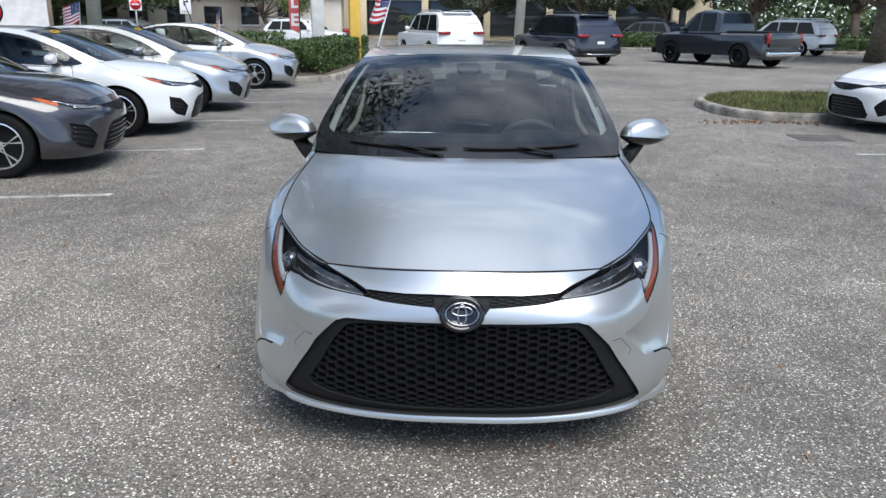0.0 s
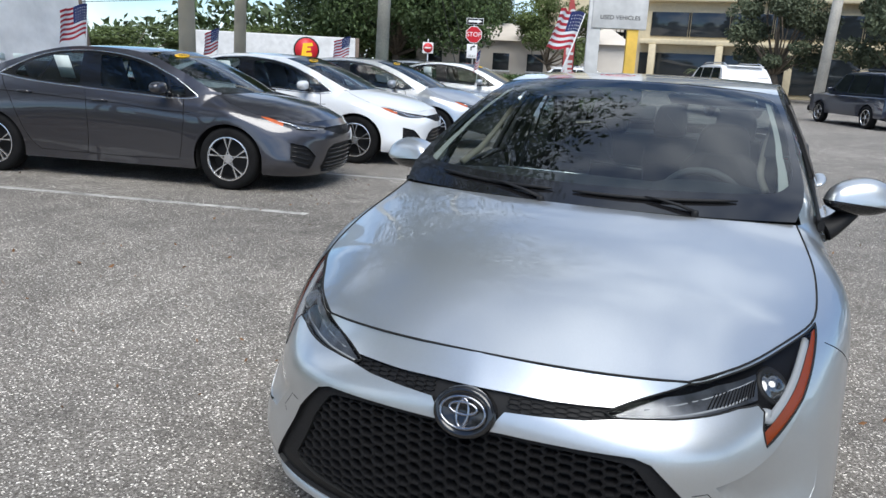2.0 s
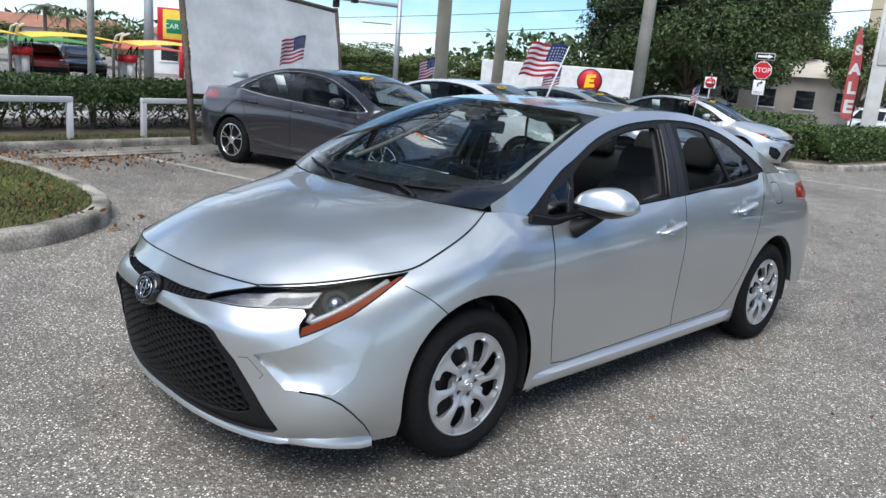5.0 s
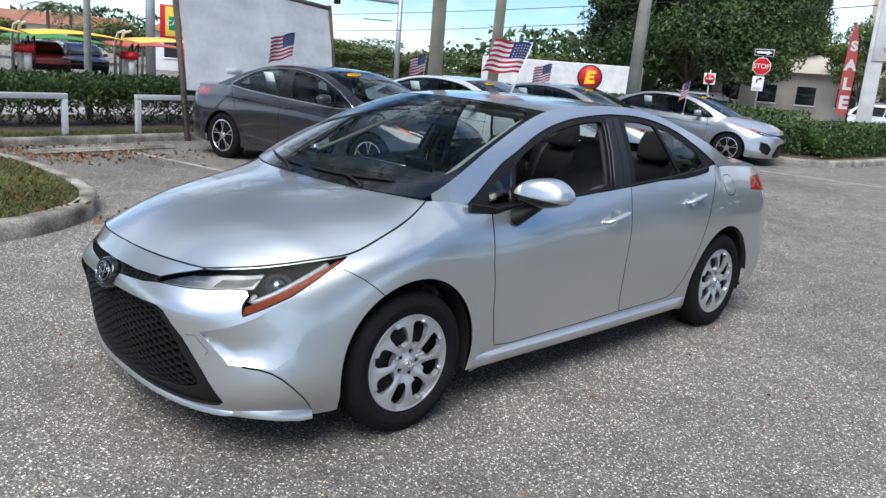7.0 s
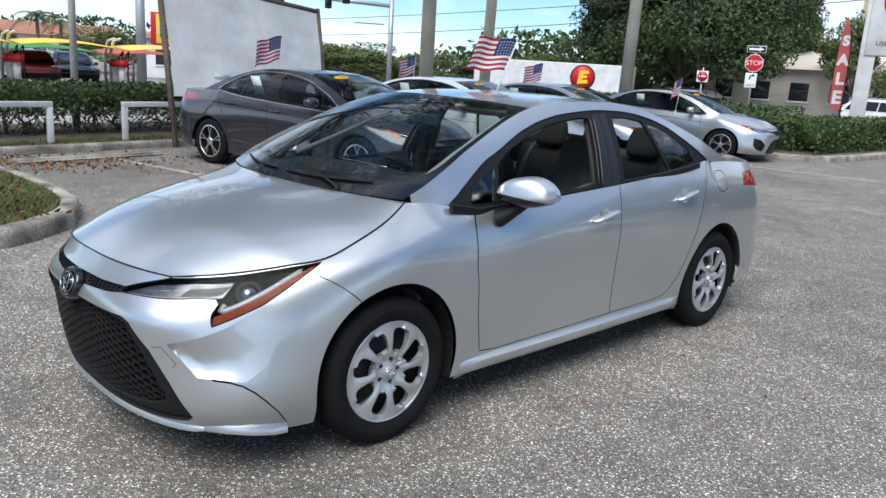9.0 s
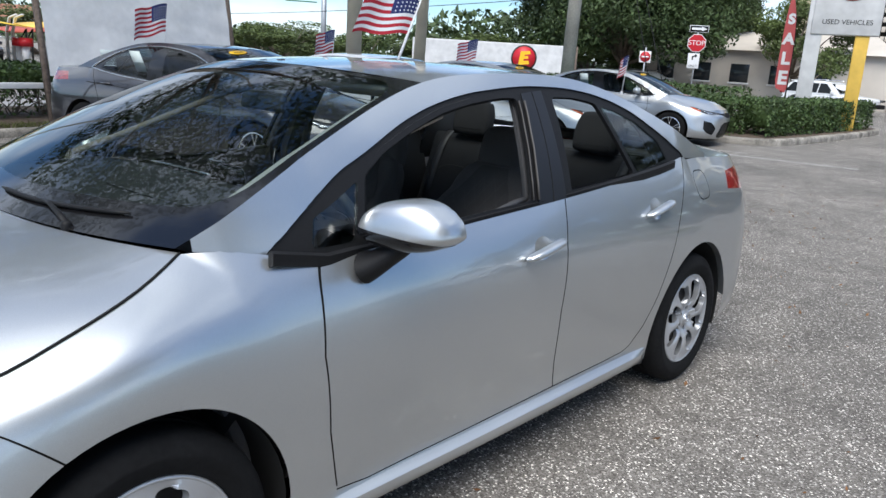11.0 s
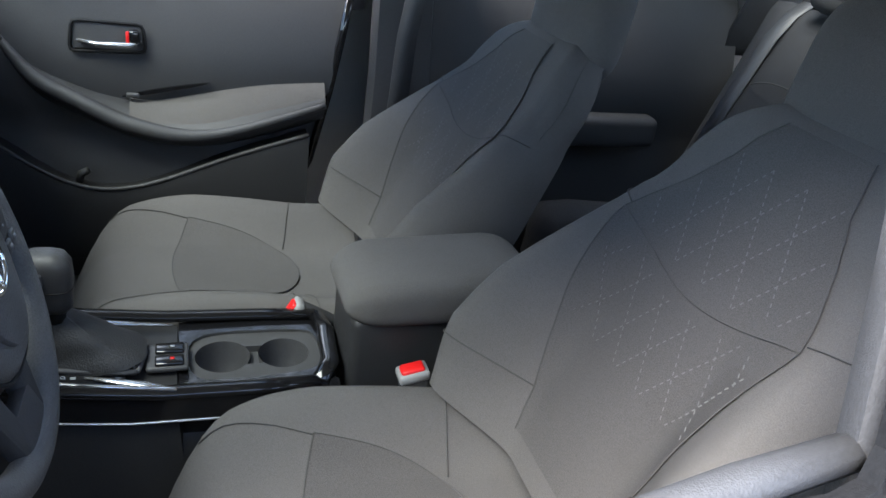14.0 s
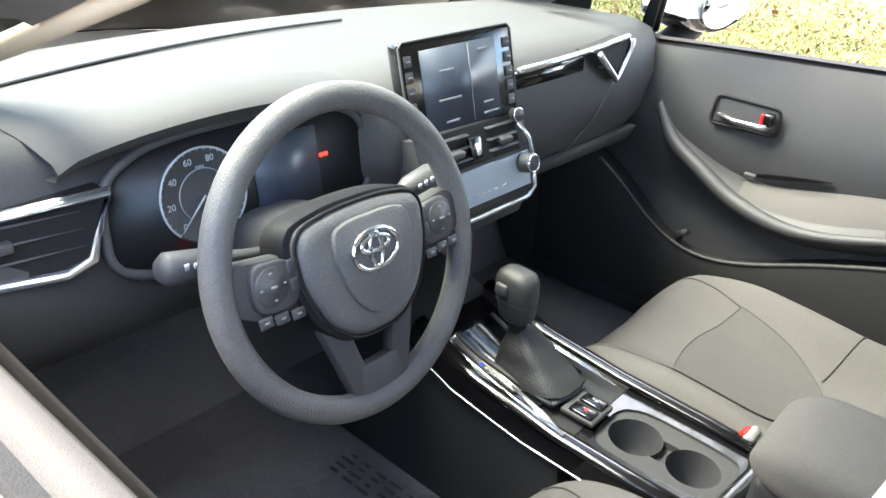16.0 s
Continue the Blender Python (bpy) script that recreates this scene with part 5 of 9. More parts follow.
def smooth_line(points):
    """Points along a rounded line through the given ones."""
    p = np.asarray(points, float)
    k = np.linspace(0, len(p) - 1, 4 * len(p))
    q = np.stack([np.interp(k, range(len(p)), p[:, c]) for c in range(3)], 1)
    for _ in range(3):
        q[1:-1] = .5 * q[1:-1] + .25 * (q[:-2] + q[2:])
    return [tuple(v) for v in q]


def build_interior(car):
    part("floor_carpet", box((1.42, 2.4, .03), (0, 2.25, .30), .01), CARPET, car, "black floor carpet")
    mat = part("floor_mat", slab(rounded([(.13, 1.46), (.13, 1.93), (.58, 1.93), (.60, 1.60), (.54, 1.46)], turns=2)[::-1], .012, Matrix.Translation((0, 0, .322)), bevel=.004), CARPET, car, "black driver's floor mat", angle=40)
    # clear film left on the mat, creased, with printed rows
    film_v, film_f = [], []
    for i in range(15):
        for j in range(15):
            x, y = .15 + .022 * i, 1.60 + .020 * j
            film_v.append((x + .004 * math.sin(j * 1.9), y, .3345 + .006 * abs(math.sin(i * 1.3 + j * .7)) + .030 * max(0, (i + j - 20) / 8) * abs(math.sin(i * 2.1 + 1)) + .045 * max(0, 1 - math.hypot(i - 1, j - 13) / 3.0)))
    for i in range(14):
        for j in range(14):
            if j > 1 + (i * 7 % 3):
                film_f.append((i * 15 + j, (i + 1) * 15 + j, (i + 1) * 15 + j + 1, i * 15 + j + 1))
    film = mesh_part("film", film_v, film_f, FILM, mat, "creased clear protective film", smooth=False)
    film.visible_shadow = False
    for row in range(4):
        for k in range(5):
            w = .012 + .006 * ((row * 3 + k * 5) % 4)
            part("film_print", box((.006, w, .0006), (.172 + .016 * row, 1.66 + .034 * k, .3435)), SILL_TRIM, mat)
    part("toe_board", box((1.40, .04, .62), (0, 1.24, .55), .01, turn=Matrix.Rotation(radians(20), 4, "X")), CARPET, car)
    # dashboard
    xs = np.r_[np.linspace(-.735, .12, 26), np.linspace(.16, .22, 3), np.linspace(.26, .735, 14)]
    rings = [[(x, y, z) for y, z in dash_ring(x)] for x in xs]
    dash = part("dashboard", loft(rings, caps=False, closed=False), DASH, car, "grey soft-grained dashboard", angle=50)
    seam_pts = [(x, 1.30 + .25 * abs(x) ** 2 + .012, 1.0075 + .012 * math.cos(min(abs(x) / .7, 1) * math.pi / 2) - .010) for x in np.linspace(-.1, .60, 16)]
    part("dash_seam", tube(seam_pts, .003, 6), TRIM_DARK, dash)
    # hood over the instruments
    hood = []
    for x in np.linspace(.165, .595, 22):
        k = (x - .165) / .43
        bump = math.sin(math.pi * min(max(k, 0), 1)) ** .55
        hood.append([(x, 1.40, 1.000), (x, 1.50, 1.004 + .020 * bump), (x, 1.61, 1.006 + .030 * bump), (x, 1.672, 1.000 + .030 * bump), (x, 1.684, .992 + .028 * bump), (x, 1.676, .982 + .024 * bump), (x, 1.60, .962 + .020 * bump), (x, 1.575, .955)])
    part("instrument_hood", loft(hood, caps=False, closed=False), DASH, dash, "padded hood over the instruments", angle=50)
    cl = new("instrument_cluster")
    cl.parent = car
    tagged(cl, "instrument cluster with a round speedometer")
    m4 = Matrix.Translation((.362, 1.668, .918)) @ look((0, 0, 0), (0, -1, -.18)).to_3x3().to_4x4()
    # in these axes x runs to the car's right, y up, z to the driver
    part("cluster_face", slab(rounded([(-.19, -.075), (-.185, .04), (-.12, .075), (.12, .078), (.19, .04), (.185, -.075)], turns=3), .006, m4), DIAL_BLACK, cl, "dark instrument face")
    part("cluster_frame", tube([m4 @ Vector((x, y, .004)) for x, y in rounded([(-.195, -.08), (-.19, .045), (-.12, .080), (.12, .083), (.195, .045), (.19, -.08)], turns=3)], .006, 8, closed=True), TRIM_DARK, cl)
    dial = m4 @ Matrix.Translation((-.070, .004, .006)) @ Matrix.Scale(.80, 4)
    part("speedometer", lathe([(0, 0), (.066, 0), (.068, .003), (.071, .003), (.072, 0)], 48, m4=dial), TRIM_DARK, cl, "round speedometer dial")
    part("dial_ring", tube([dial @ Vector((.0705 * math.cos(a), .0705 * math.sin(a), .004)) for a in np.linspace(radians(-45), radians(225), 44)], .0014, 6), DIAL_WHITE, cl)
    part("dial_ring", tube([dial @ Vector((.040 * math.cos(a), .040 * math.sin(a), .003)) for a in np.linspace(radians(-45), radians(225), 36)], .0008, 6), BAR_GREY, cl)
    for k, txt in enumerate(("0", "20", "40", "60", "80", "100", "120", "140")):
        a = radians(225 - k * 270 / 7)
        writing(txt, .0135, dial @ Matrix.Translation((.055 * math.cos(a), .055 * math.sin(a), .003)), DIAL_WHITE, cl, "dial_number")
    for k in range(29):
        a = radians(225 - k * 270 / 28)
        part("dial_tick", rod(dial @ Vector((.0665 * math.cos(a), .0665 * math.sin(a), .003)), dial @ Vector((.0695 * math.cos(a), .0695 * math.sin(a), .003)), .0006, sides=4), DIAL_WHITE, cl)
    writing("MPH", .007, dial @ Matrix.Translation((0, .042, .003)), DIAL_WHITE, cl, "dial_word")
    part("needle", rod(dial @ Vector((0, 0, .006)), dial @ Vector((-.046, -.046, .006)), .0016, .0006, 6), DIAL_WHITE, cl)
    part("info_display", slab([(-.05, -.055), (.05, -.055), (.05, .052), (-.05, .052)], .003, m4 @ Matrix.Translation((.055, 0, .004))), SCREEN_OFF, cl, "dim information display")
    part("warning_light", slab([(-.007, -.0025), (.007, -.0025), (.007, .0025), (-.007, .0025)], .001, m4 @ Matrix.Translation((.112, .012, .008))), RED_GLOW, cl, "red warning light")
    part("warning_light", slab([(-.005, -.003), (.005, -.003), (.005, .003), (-.005, .003)], .001, m4 @ Matrix.Translation((-.105, -.058, .008))), RED_GLOW, cl, "red warning light")
    part("fuel_gauge", tube([m4 @ Vector((-.155 + .022 * math.cos(a), -.052 + .02 * math.sin(a), .005)) for a in np.linspace(radians(200), radians(340), 12)], .0012, 6), DIAL_WHITE, cl)
    # outer vent on the driver's side
    vent = new("air_vent")
    vent.parent = car
    tagged(vent, "black louvred air vent with a satin silver edge")
    vo = [(.548, 1.677, .962), (.70, 1.652, .955), (.715, 1.650, .885), (.60, 1.668, .878), (.572, 1.673, .890)]
    part("vent_box", loft([[Vector(p) + Vector((0, .002, 0)) for p in vo], [Vector(p) * 1.0 + Vector((0, -.05, 0)) for p in vo]]), GAP, vent, smooth=False)
    part("vent_edge", tube([Vector(p) + Vector((0, .006, 0)) for p in (vo[1], vo[0], vo[4], vo[3], vo[2])], .0075, 8, flat=.8), SATIN, vent, "satin silver vent edge")
    for k in range(3):
        z = .945 - k * .020
        part("louvre", tube([(.575, 1.668, z), (.64, 1.660, z - .001), (.705, 1.648, z - .002)], .007, 6, flat=.3), TRIM_DARK, vent)
    part("vent_tab", box((.022, .012, .012), (.655, 1.668, .925), .003), TRIM_DARK, vent)
    sv = new("demister_vent")
    sv.parent = car
    for k in range(5):
        part("slat", rod((.60 + .012 * k, 1.50 + .018 * k, 1.013), (.655 + .008 * k, 1.47 + .02 * k, 1.012), .0025, sides=6), TRIM_DARK, sv)
    # trim line and vent on the passenger's side
    part("dash_trim", tube([(-.118, 1.716, .997), (-.25, 1.712, .998), (-.40, 1.702, 1.000), (-.525, 1.684, 1.001)], .0055, 8), SATIN, car, "satin silver trim line")
    part("dash_inlay", loft([[(x, y + .006, .990), (x, y + .008, .966), (x, y - .01, .966), (x, y - .01, .990)] for x, y in ((-.12, 1.706), (-.22, 1.705), (-.33, 1.700))]), PIANO, car, "gloss black inlay")
    pv = new("air_vent")
    pv.parent = car
    tagged(pv, "black air vent with a satin silver pointed edge")
    po = [(-.365, 1.712, .992), (-.525, 1.688, .997), (-.530, 1.686, .975), (-.455, 1.704, .930)]
    part("vent_box", loft([[Vector(p) for p in po], [Vector(p) + Vector((0, -.05, 0)) for p in po]]), GAP, pv, smooth=False)
    part("vent_edge", tube([Vector(p) + Vector((0, .006, 0)) for p in (po[0], po[3], po[2], po[1])], .006, 8), SATIN, pv)
    for k in range(2):
        part("louvre", tube([(-.40, 1.702, .978 - k * .018), (-.50, 1.686, .980 - k * .018)], .006, 6, flat=.3), TRIM_DARK, pv)
    part("dash_crease", tube([(-.46, 1.701, .925), (-.40, 1.706, .86), (-.33, 1.690, .80), (-.29, 1.665, .762)], .0018, 6), TRIM_DARK, car)
    part("glovebox_lid", loft([[(x, 1.690 - .0, .80), (x, 1.672, .765), (x, 1.60, .722), (x, 1.59, .735), (x, 1.655, .77), (x, 1.672, .80)] for x in (-.20, -.62)]), DASH, car, "glovebox lid")
    # centre screen
    sc = new("centre_display")
    sc.parent = car
    tagged(sc, "black upright touch screen with side buttons and knobs")
    a, b, c = Vector((.116, 1.668, 1.060)), Vector((-.110, 1.690, 1.070)), Vector((-.110, 1.722, .905))
    right, up = (b - a), (a - Vector((.116, 1.706, .905)))
    w_, h_ = right.length, up.length
    right.normalize()
    up.normalize()
    out = right.cross(up).normalized()
    up = out.cross(right)
    sm = Matrix.Translation(a + right * w_ / 2 - up * h_ / 2) @ Matrix((right, up, out)).transposed().to_4x4()
    part("display_body", box((w_, h_, .028), (0, 0, -.010), .007), PIANO, sc, "gloss black display housing").matrix_basis = sm
    part("display_rim", tube([sm @ Vector((x, y, .003)) for x, y in [(a * (w_ / 2 - d), b * (h_ / 2 - e_)) for a, b, d, e_ in ((-1, -1, .001, .008), (-1, 1, .001, .008), (-1, 1, .008, .001), (1, 1, .008, .001), (1, 1, .001, .008), (1, -1, .001, .008), (1, -1, .008, .001), (-1, -1, .008, .001))]], .002, 6, closed=True), TRIM_DARK, sc, "thin dark rim")
    part("display_panel", slab([(-.076, -.060), (.076, -.060), (.076, .060), (-.076, .060)], .003, sm @ Matrix.Translation((-.002, .004, .0045))), SCREEN_OFF, sc, "dark blue-grey screen")
    part("display_line", slab([(-.0006, -.058), (.0006, -.058), (.0006, .058), (-.0006, .058)], .001, sm @ Matrix.Translation((.016, .004, .0065))), BAR_GREY, sc)
    for x, y, w in ((-.03, .030, .03), (-.03, -.012, .045), (-.03, -.045, .026), (.048, -.030, .02), (.052, -.046, .03), (.045, .05, .018)):
        part("screen_text_bar", box((w, .0035, .001), (x, y, .0068)), BAR_GREY, sc).matrix_basis = sm
    for s in (-1, 1):
        for k in range(5):
            part("display_button", box((.014, .016, .003), (s * (w_ / 2 - .013), .052 - k * .022, .005), .0015), TRIM_DARK, sc).matrix_basis = sm
            part("button_mark", box((.008, .002, .0008), (s * (w_ / 2 - .013), .052 - k * .022, .0072)), BAR_GREY, sc).matrix_basis = sm
        part("display_knob", lathe([(0, .016), (.009, .016), (.0105, .012), (.0105, .0)], 24, m4=sm @ Matrix.Translation((s * (w_ / 2 - .013), -.062, .004))), TRIM_DARK, sc)
        part("knob_ring", tube([sm @ Vector((s * (w_ / 2 - .013) + .0105 * math.cos(q), -.062 + .0105 * math.sin(q), .017)) for q in np.linspace(0, 2 * np.pi, 20, endpoint=False)], .0016, 6, closed=True), CHROME, sc)
    part("display_word_bar", box((.016, .003, .0008), (w_ / 2 - .028, -.074, .005)), BAR_GREY, sc).matrix_basis = sm
    # lower stack
    st = new("centre_stack")
    st.parent = car
    tagged(st, "centre stack with vents, hazard switch and climate panel")
    part("stack_body", loft([[(x, 1.722, .935), (x, 1.748, .88), (x, 1.762, .82), (x, 1.74, .76), (x, 1.62, .70), (x, 1.58, .90)] for x in (-.128, .128)]), DASH, st, angle=40)
    part("stack_vent", loft([[(x, 1.7265, .935), (x, 1.7495, .882), (x, 1.735, .88), (x, 1.712, .93)] for x in (-.098, .098)]), GAP, st, "black vent opening", smooth=False)
    for s in (-1, 1):
        for k in range(3):
            part("louvre", tube([(s * .022, 1.732 + .007 * k, .926 - k * .016), (s * .092, 1.732 + .007 * k, .926 - k * .016)], .006, 6, flat=.3), TRIM_DARK, st)
        part("vent_tab", box((.028, .014, .010), (s * .058, 1.746, .906), .003), TRIM_DARK, st)
    part("hazard_switch", box((.026, .010, .036), (0.012, 1.744, .905), .003, turn=Matrix.Rotation(radians(22), 4, "X")), PIANO, st, "hazard light switch")
    part("hazard_mark", box((.010, .002, .018), (0.012, 1.7505, .907), .001, turn=Matrix.Rotation(radians(22), 4, "X")), SATIN, st)
    part("climate_panel", loft([[(x, 1.7525, .876), (x, 1.7655, .822), (x, 1.752, .820), (x, 1.74, .876)] for x in np.linspace(-.118, .118, 6)]), SKY_TINTED_GLOSS, st, "glossy silver climate panel, the sky's reflection put into its blue colour", smooth=False)
    part("climate_edge", tube([(-.098, 1.736, .925), (-.122, 1.748, .895), (-.127, 1.760, .855), (-.122, 1.771, .818), (-.10, 1.775, .806), (.10, 1.775, .806), (.122, 1.771, .818), (.127, 1.760, .855)], .004, 8), SATIN, st, "satin silver edge")
    for s in (-1, 1):
        kb = Matrix.Translation((s * .099, 1.757, .860)) @ look((0, 0, 0), (0, -1, -.23)).to_3x3().to_4x4()
        part("climate_knob", lathe([(0, .022), (.013, .022), (.0155, .017), (.0165, .0)], 28, m4=kb), TRIM_DARK, st)
        part("knob_ring", tube([kb @ Vector((.014 * math.cos(q), .014 * math.sin(q), .0225)) for q in np.linspace(0, 2 * np.pi, 24, endpoint=False)], .002, 6, closed=True), CHROME, st, "chrome knob ring")
    for k in range(5):
        part("climate_mark", box((.016, .001, .003), (-.05 + .025 * k, 1.7635, .836), .0), DIAL_WHITE, st)
    # steering wheel
    sw = new("steering_wheel")
    sw.parent = car
    tagged(sw, "black three-spoke steering wheel with buttons and a chrome badge")
    wm = Matrix.Translation((.346, 1.842, .881)) @ look((0, 0, 0), (0, -math.cos(radians(17)), -math.sin(radians(17)))).to_3x3().to_4x4()
    # in these axes x runs to the car's right, y up, z to the driver
    rim = [wm @ Vector((.180 * math.cos(q), .180 * math.sin(q), 0)) for q in np.linspace(0, 2 * np.pi, 72, endpoint=False)]
    part("wheel_rim", tube(rim, .0165, 14, closed=True, flat=1.0), LEATHER, sw, "black grained rim")
    hub = [(x * 1.07 - .004, y - .004) for x, y in [(-.088, .045), (-.075, .062), (-.03, .070), (.03, .070), (.075, .062), (.088, .045), (.086, .0), (.066, -.052), (.030, -.082), (-.030, -.082), (-.066, -.052), (-.086, 0)]]
    part("hub_cover", slab(rounded(hub, turns=2), .05, wm @ Matrix.Translation((0, .0, .010)), bevel=.016, segments=4), LEATHER, sw, "grained airbag cover", angle=50)
    part("cover_joint", tube([wm @ Vector((x * 1.012, y * 1.012, .026)) for x, y in rounded(hub, turns=2)], .0022, 6, closed=True), GAP, sw)
    part("hub_back", slab(rounded(np.array(hub) * 1.09, turns=2), .045, wm @ Matrix.Translation((0, 0, -.006)), bevel=.005), BLACK_PLASTIC, sw, angle=40)
    inner = [(-.052, .052), (.052, .052), (.060, .02), (.045, -.035), (.02, -.062), (-.02, -.062), (-.045, -.035), (-.060, .02)]
    part("hub_pad", slab(rounded(inner, turns=2), .012, wm @ Matrix.Translation((0, 0, .035)), bevel=.004), LEATHER, sw, angle=40)
    lg = bmesh.new()
    oval_logo(lg, wm @ Matrix.Translation((-.004, .012, .043)), .033, .0032)
    part("wheel_badge", lg, CHROME, sw, "chrome badge of interlaced ovals")
    for s in (-1, 1):
        sp = [(s * .075, .030), (s * .172, .042), (s * .174, -.012), (s * .14, -.030), (s * .078, -.030)]
        sp = sp if s < 0 else sp[::-1]
        part("spoke", slab(rounded(sp, turns=1), .028, wm @ Matrix.Translation((0, 0, -.004)), bevel=.007), DASH, sw, angle=40)
        part("button_pod", slab(rounded([(s * .092, .030), (s * .150, .036), (s * .152, -.020), (s * .094, -.022)][::-s], turns=2), .012, wm @ Matrix.Translation((0, 0, .012)), bevel=.003), TRIM_DARK, sw, "button pod")
        part("round_button", lathe([(0, .004), (.008, .004), (.009, .002), (.019, .002), (.021, 0), (.021, -.006)], 28, m4=wm @ Matrix.Translation((s * .128, .008, .018))), TRIM_DARK, sw)
        part("button_mark", box((.008, .003, .0006), (s * .128, .008, .0225)), BAR_GREY, sw).matrix_basis = wm
        for k in range(4):
            q = k * math.pi / 2
            part("button_mark", box((.0035, .0022, .0006), (s * .128 + .0145 * math.cos(q), .008 + .0145 * math.sin(q), .0208)), BAR_GREY, sw).matrix_basis = wm
        for k in range(3):
            part("small_button", box((.017, .012, .004), (s * (.104 + .020 * k), -.030 + .002 * k, .018), .002), TRIM_DARK, sw).matrix_basis = wm
            part("button_mark", box((.006, .003, .0006), (s * (.104 + .020 * k), -.030 + .002 * k, .0205)), BAR_GREY, sw).matrix_basis = wm
        for y in (.022, .002):
            part("small_button", box((.012, .015, .004), (s * .1, y, .018), .002), TRIM_DARK, sw).matrix_basis = wm
        lo = [(s * .034, -.076), (s * .084, -.026), (s * .070, -.080), (s * .042, -.168), (s * .008, -.170), (s * .026, -.110)]
        part("lower_spoke", slab(lo[::s], .020, wm @ Matrix.Translation((0, 0, -.002)), bevel=.006), DASH, sw, "grey lower spoke", angle=40)
    part("spoke_web", slab([(-.030, -.128), (.030, -.128), (.040, -.176), (-.040, -.176)], .018, wm, bevel=.005), TRIM_DARK, sw, angle=40)
    part("column_cover", loft([[wm @ Vector((x * f, y * f, z)) for x, y in rounded([(-.06, -.055), (-.06, .05), (.06, .05), (.06, -.055)], turns=2)] for f, z in ((1, -.045), (1.05, -.10), (1.1, -.22))]), TRIM_DARK, sw, angle=50)
    for s in (-1, 1):
        p0, p1 = wm @ Vector((s * .05, .015, -.07)), wm @ Vector((s * .205, .045, -.055))
        part("column_stalk", tube([p0, p0.lerp(p1, .35), p0.lerp(p1, .6), p0.lerp(p1, .7), p0.lerp(p1, .95), p1], [.009, .009, .012, .017, .018, .012], 14), TRIM_DARK, sw, "control stalk behind the wheel")
        for k in range(3):
            q = p0.lerp(p1, .72 + .07 * k) + Vector((0, .017, .007))
            part("stalk_mark", box((.005, .002, .007), tuple(q)), DIAL_WHITE, sw)
    # seats
    seat(car, "driver_seat", .362, 1.975, 2.515, .522, (2.450, .545), radians(27), .585)
    seat(car, "passenger_seat", -.360, 1.812, 2.385, .495, (2.400, .505), radians(29.5), .585)
    buckle(car, (.120, 2.347, .586), 12)
    buckle(car, (-.108, 2.20, .556), 60)
    bench = new("rear_bench")
    bench.parent = car
    tagged(bench, "dark grey cloth rear bench with headrests")
    xs = np.linspace(-.66, .66, 45)

    def bench_loft(profile, bulge):
        rings = []
        for x in xs:
            a = abs(x)
            dip = bulge * (math.exp(-((a - .36) / .17) ** 2) - .9 * math.exp(-((a - .13) / .03) ** 2) * .4) - .03 * max(0, (a - .58) / .08) ** 2
            rings.append([(x, y - dip * ny, z + dip * nz) for y, z, ny, nz in profile])
        return loft(rings)

    cushion = [(3.40, .36, 0, 0), (3.38, .50, 0, .3), (3.25, .515, 0, 1), (3.10, .525, 0, 1), (2.97, .535, 0, 1), (2.90, .528, .5, .8), (2.865, .50, 1, .3), (2.86, .44, 1, 0), (2.88, .36, 0, 0)]
    part("bench_cushion", bench_loft(cushion, .018), BENCH_CLOTH_SHADED, bench, "grey cloth bench cushion, darkened for cabin shade", angle=60)
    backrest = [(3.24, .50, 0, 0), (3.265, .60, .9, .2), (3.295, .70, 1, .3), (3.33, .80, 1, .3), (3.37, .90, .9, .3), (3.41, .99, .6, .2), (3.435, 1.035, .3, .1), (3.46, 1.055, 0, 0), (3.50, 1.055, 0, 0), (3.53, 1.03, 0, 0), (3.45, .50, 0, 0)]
    part("bench_back", bench_loft(backrest[::-1], .022), BENCH_CLOTH_SHADED, bench, "grey cloth bench backrest, darkened for cabin shade", angle=60)
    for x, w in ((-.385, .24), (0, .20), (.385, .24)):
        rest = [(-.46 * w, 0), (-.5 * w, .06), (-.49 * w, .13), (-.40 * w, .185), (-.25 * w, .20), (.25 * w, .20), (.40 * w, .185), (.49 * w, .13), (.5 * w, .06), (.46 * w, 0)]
        part("headrest", slab(rounded(rest[::-1], turns=2), .09, Matrix.Translation((x, 3.43, 1.055)) @ Matrix.Rotation(radians(78), 4, "X"), bevel=.03, segments=4), BENCH_CLOTH_SHADED, bench, "grey headrest, darkened for cabin shade", angle=60)
        part("bench_seam", tube([(x + .62 * w * q, 3.345 - .03 * (1 - q * q), .905 - .035 * q * q) for q in np.linspace(-1, 1, 13)], .0016, 5), SEAM, bench)
    for x in (-.14, .14):
        part("bench_seam", tube([(x, 3.262, .60), (x, 3.288, .70), (x, 3.322, .80), (x, 3.364, .90), (x, 3.405, .99)], .0018, 5), SEAM, bench)
    part("parcel_shelf", box((1.26, .38, .02), (0, 3.70, 1.050), .006), SILL_TRIM, car, "black parcel shelf")
    for s_ in (-1, 1):
        part("shelf_speaker", lathe([(0, .006), (.055, .006), (.075, .009), (.085, 0)], 24, m4=Matrix.Translation((s_ * .44, 3.66, 1.061))), SILL_TRIM, car, "round speaker cover")
        part("belt_guide", box((.07, .05, .022), (s_ * .565, 3.50, 1.062), .008, 3), BLACK_PLASTIC, car, "black belt guide")
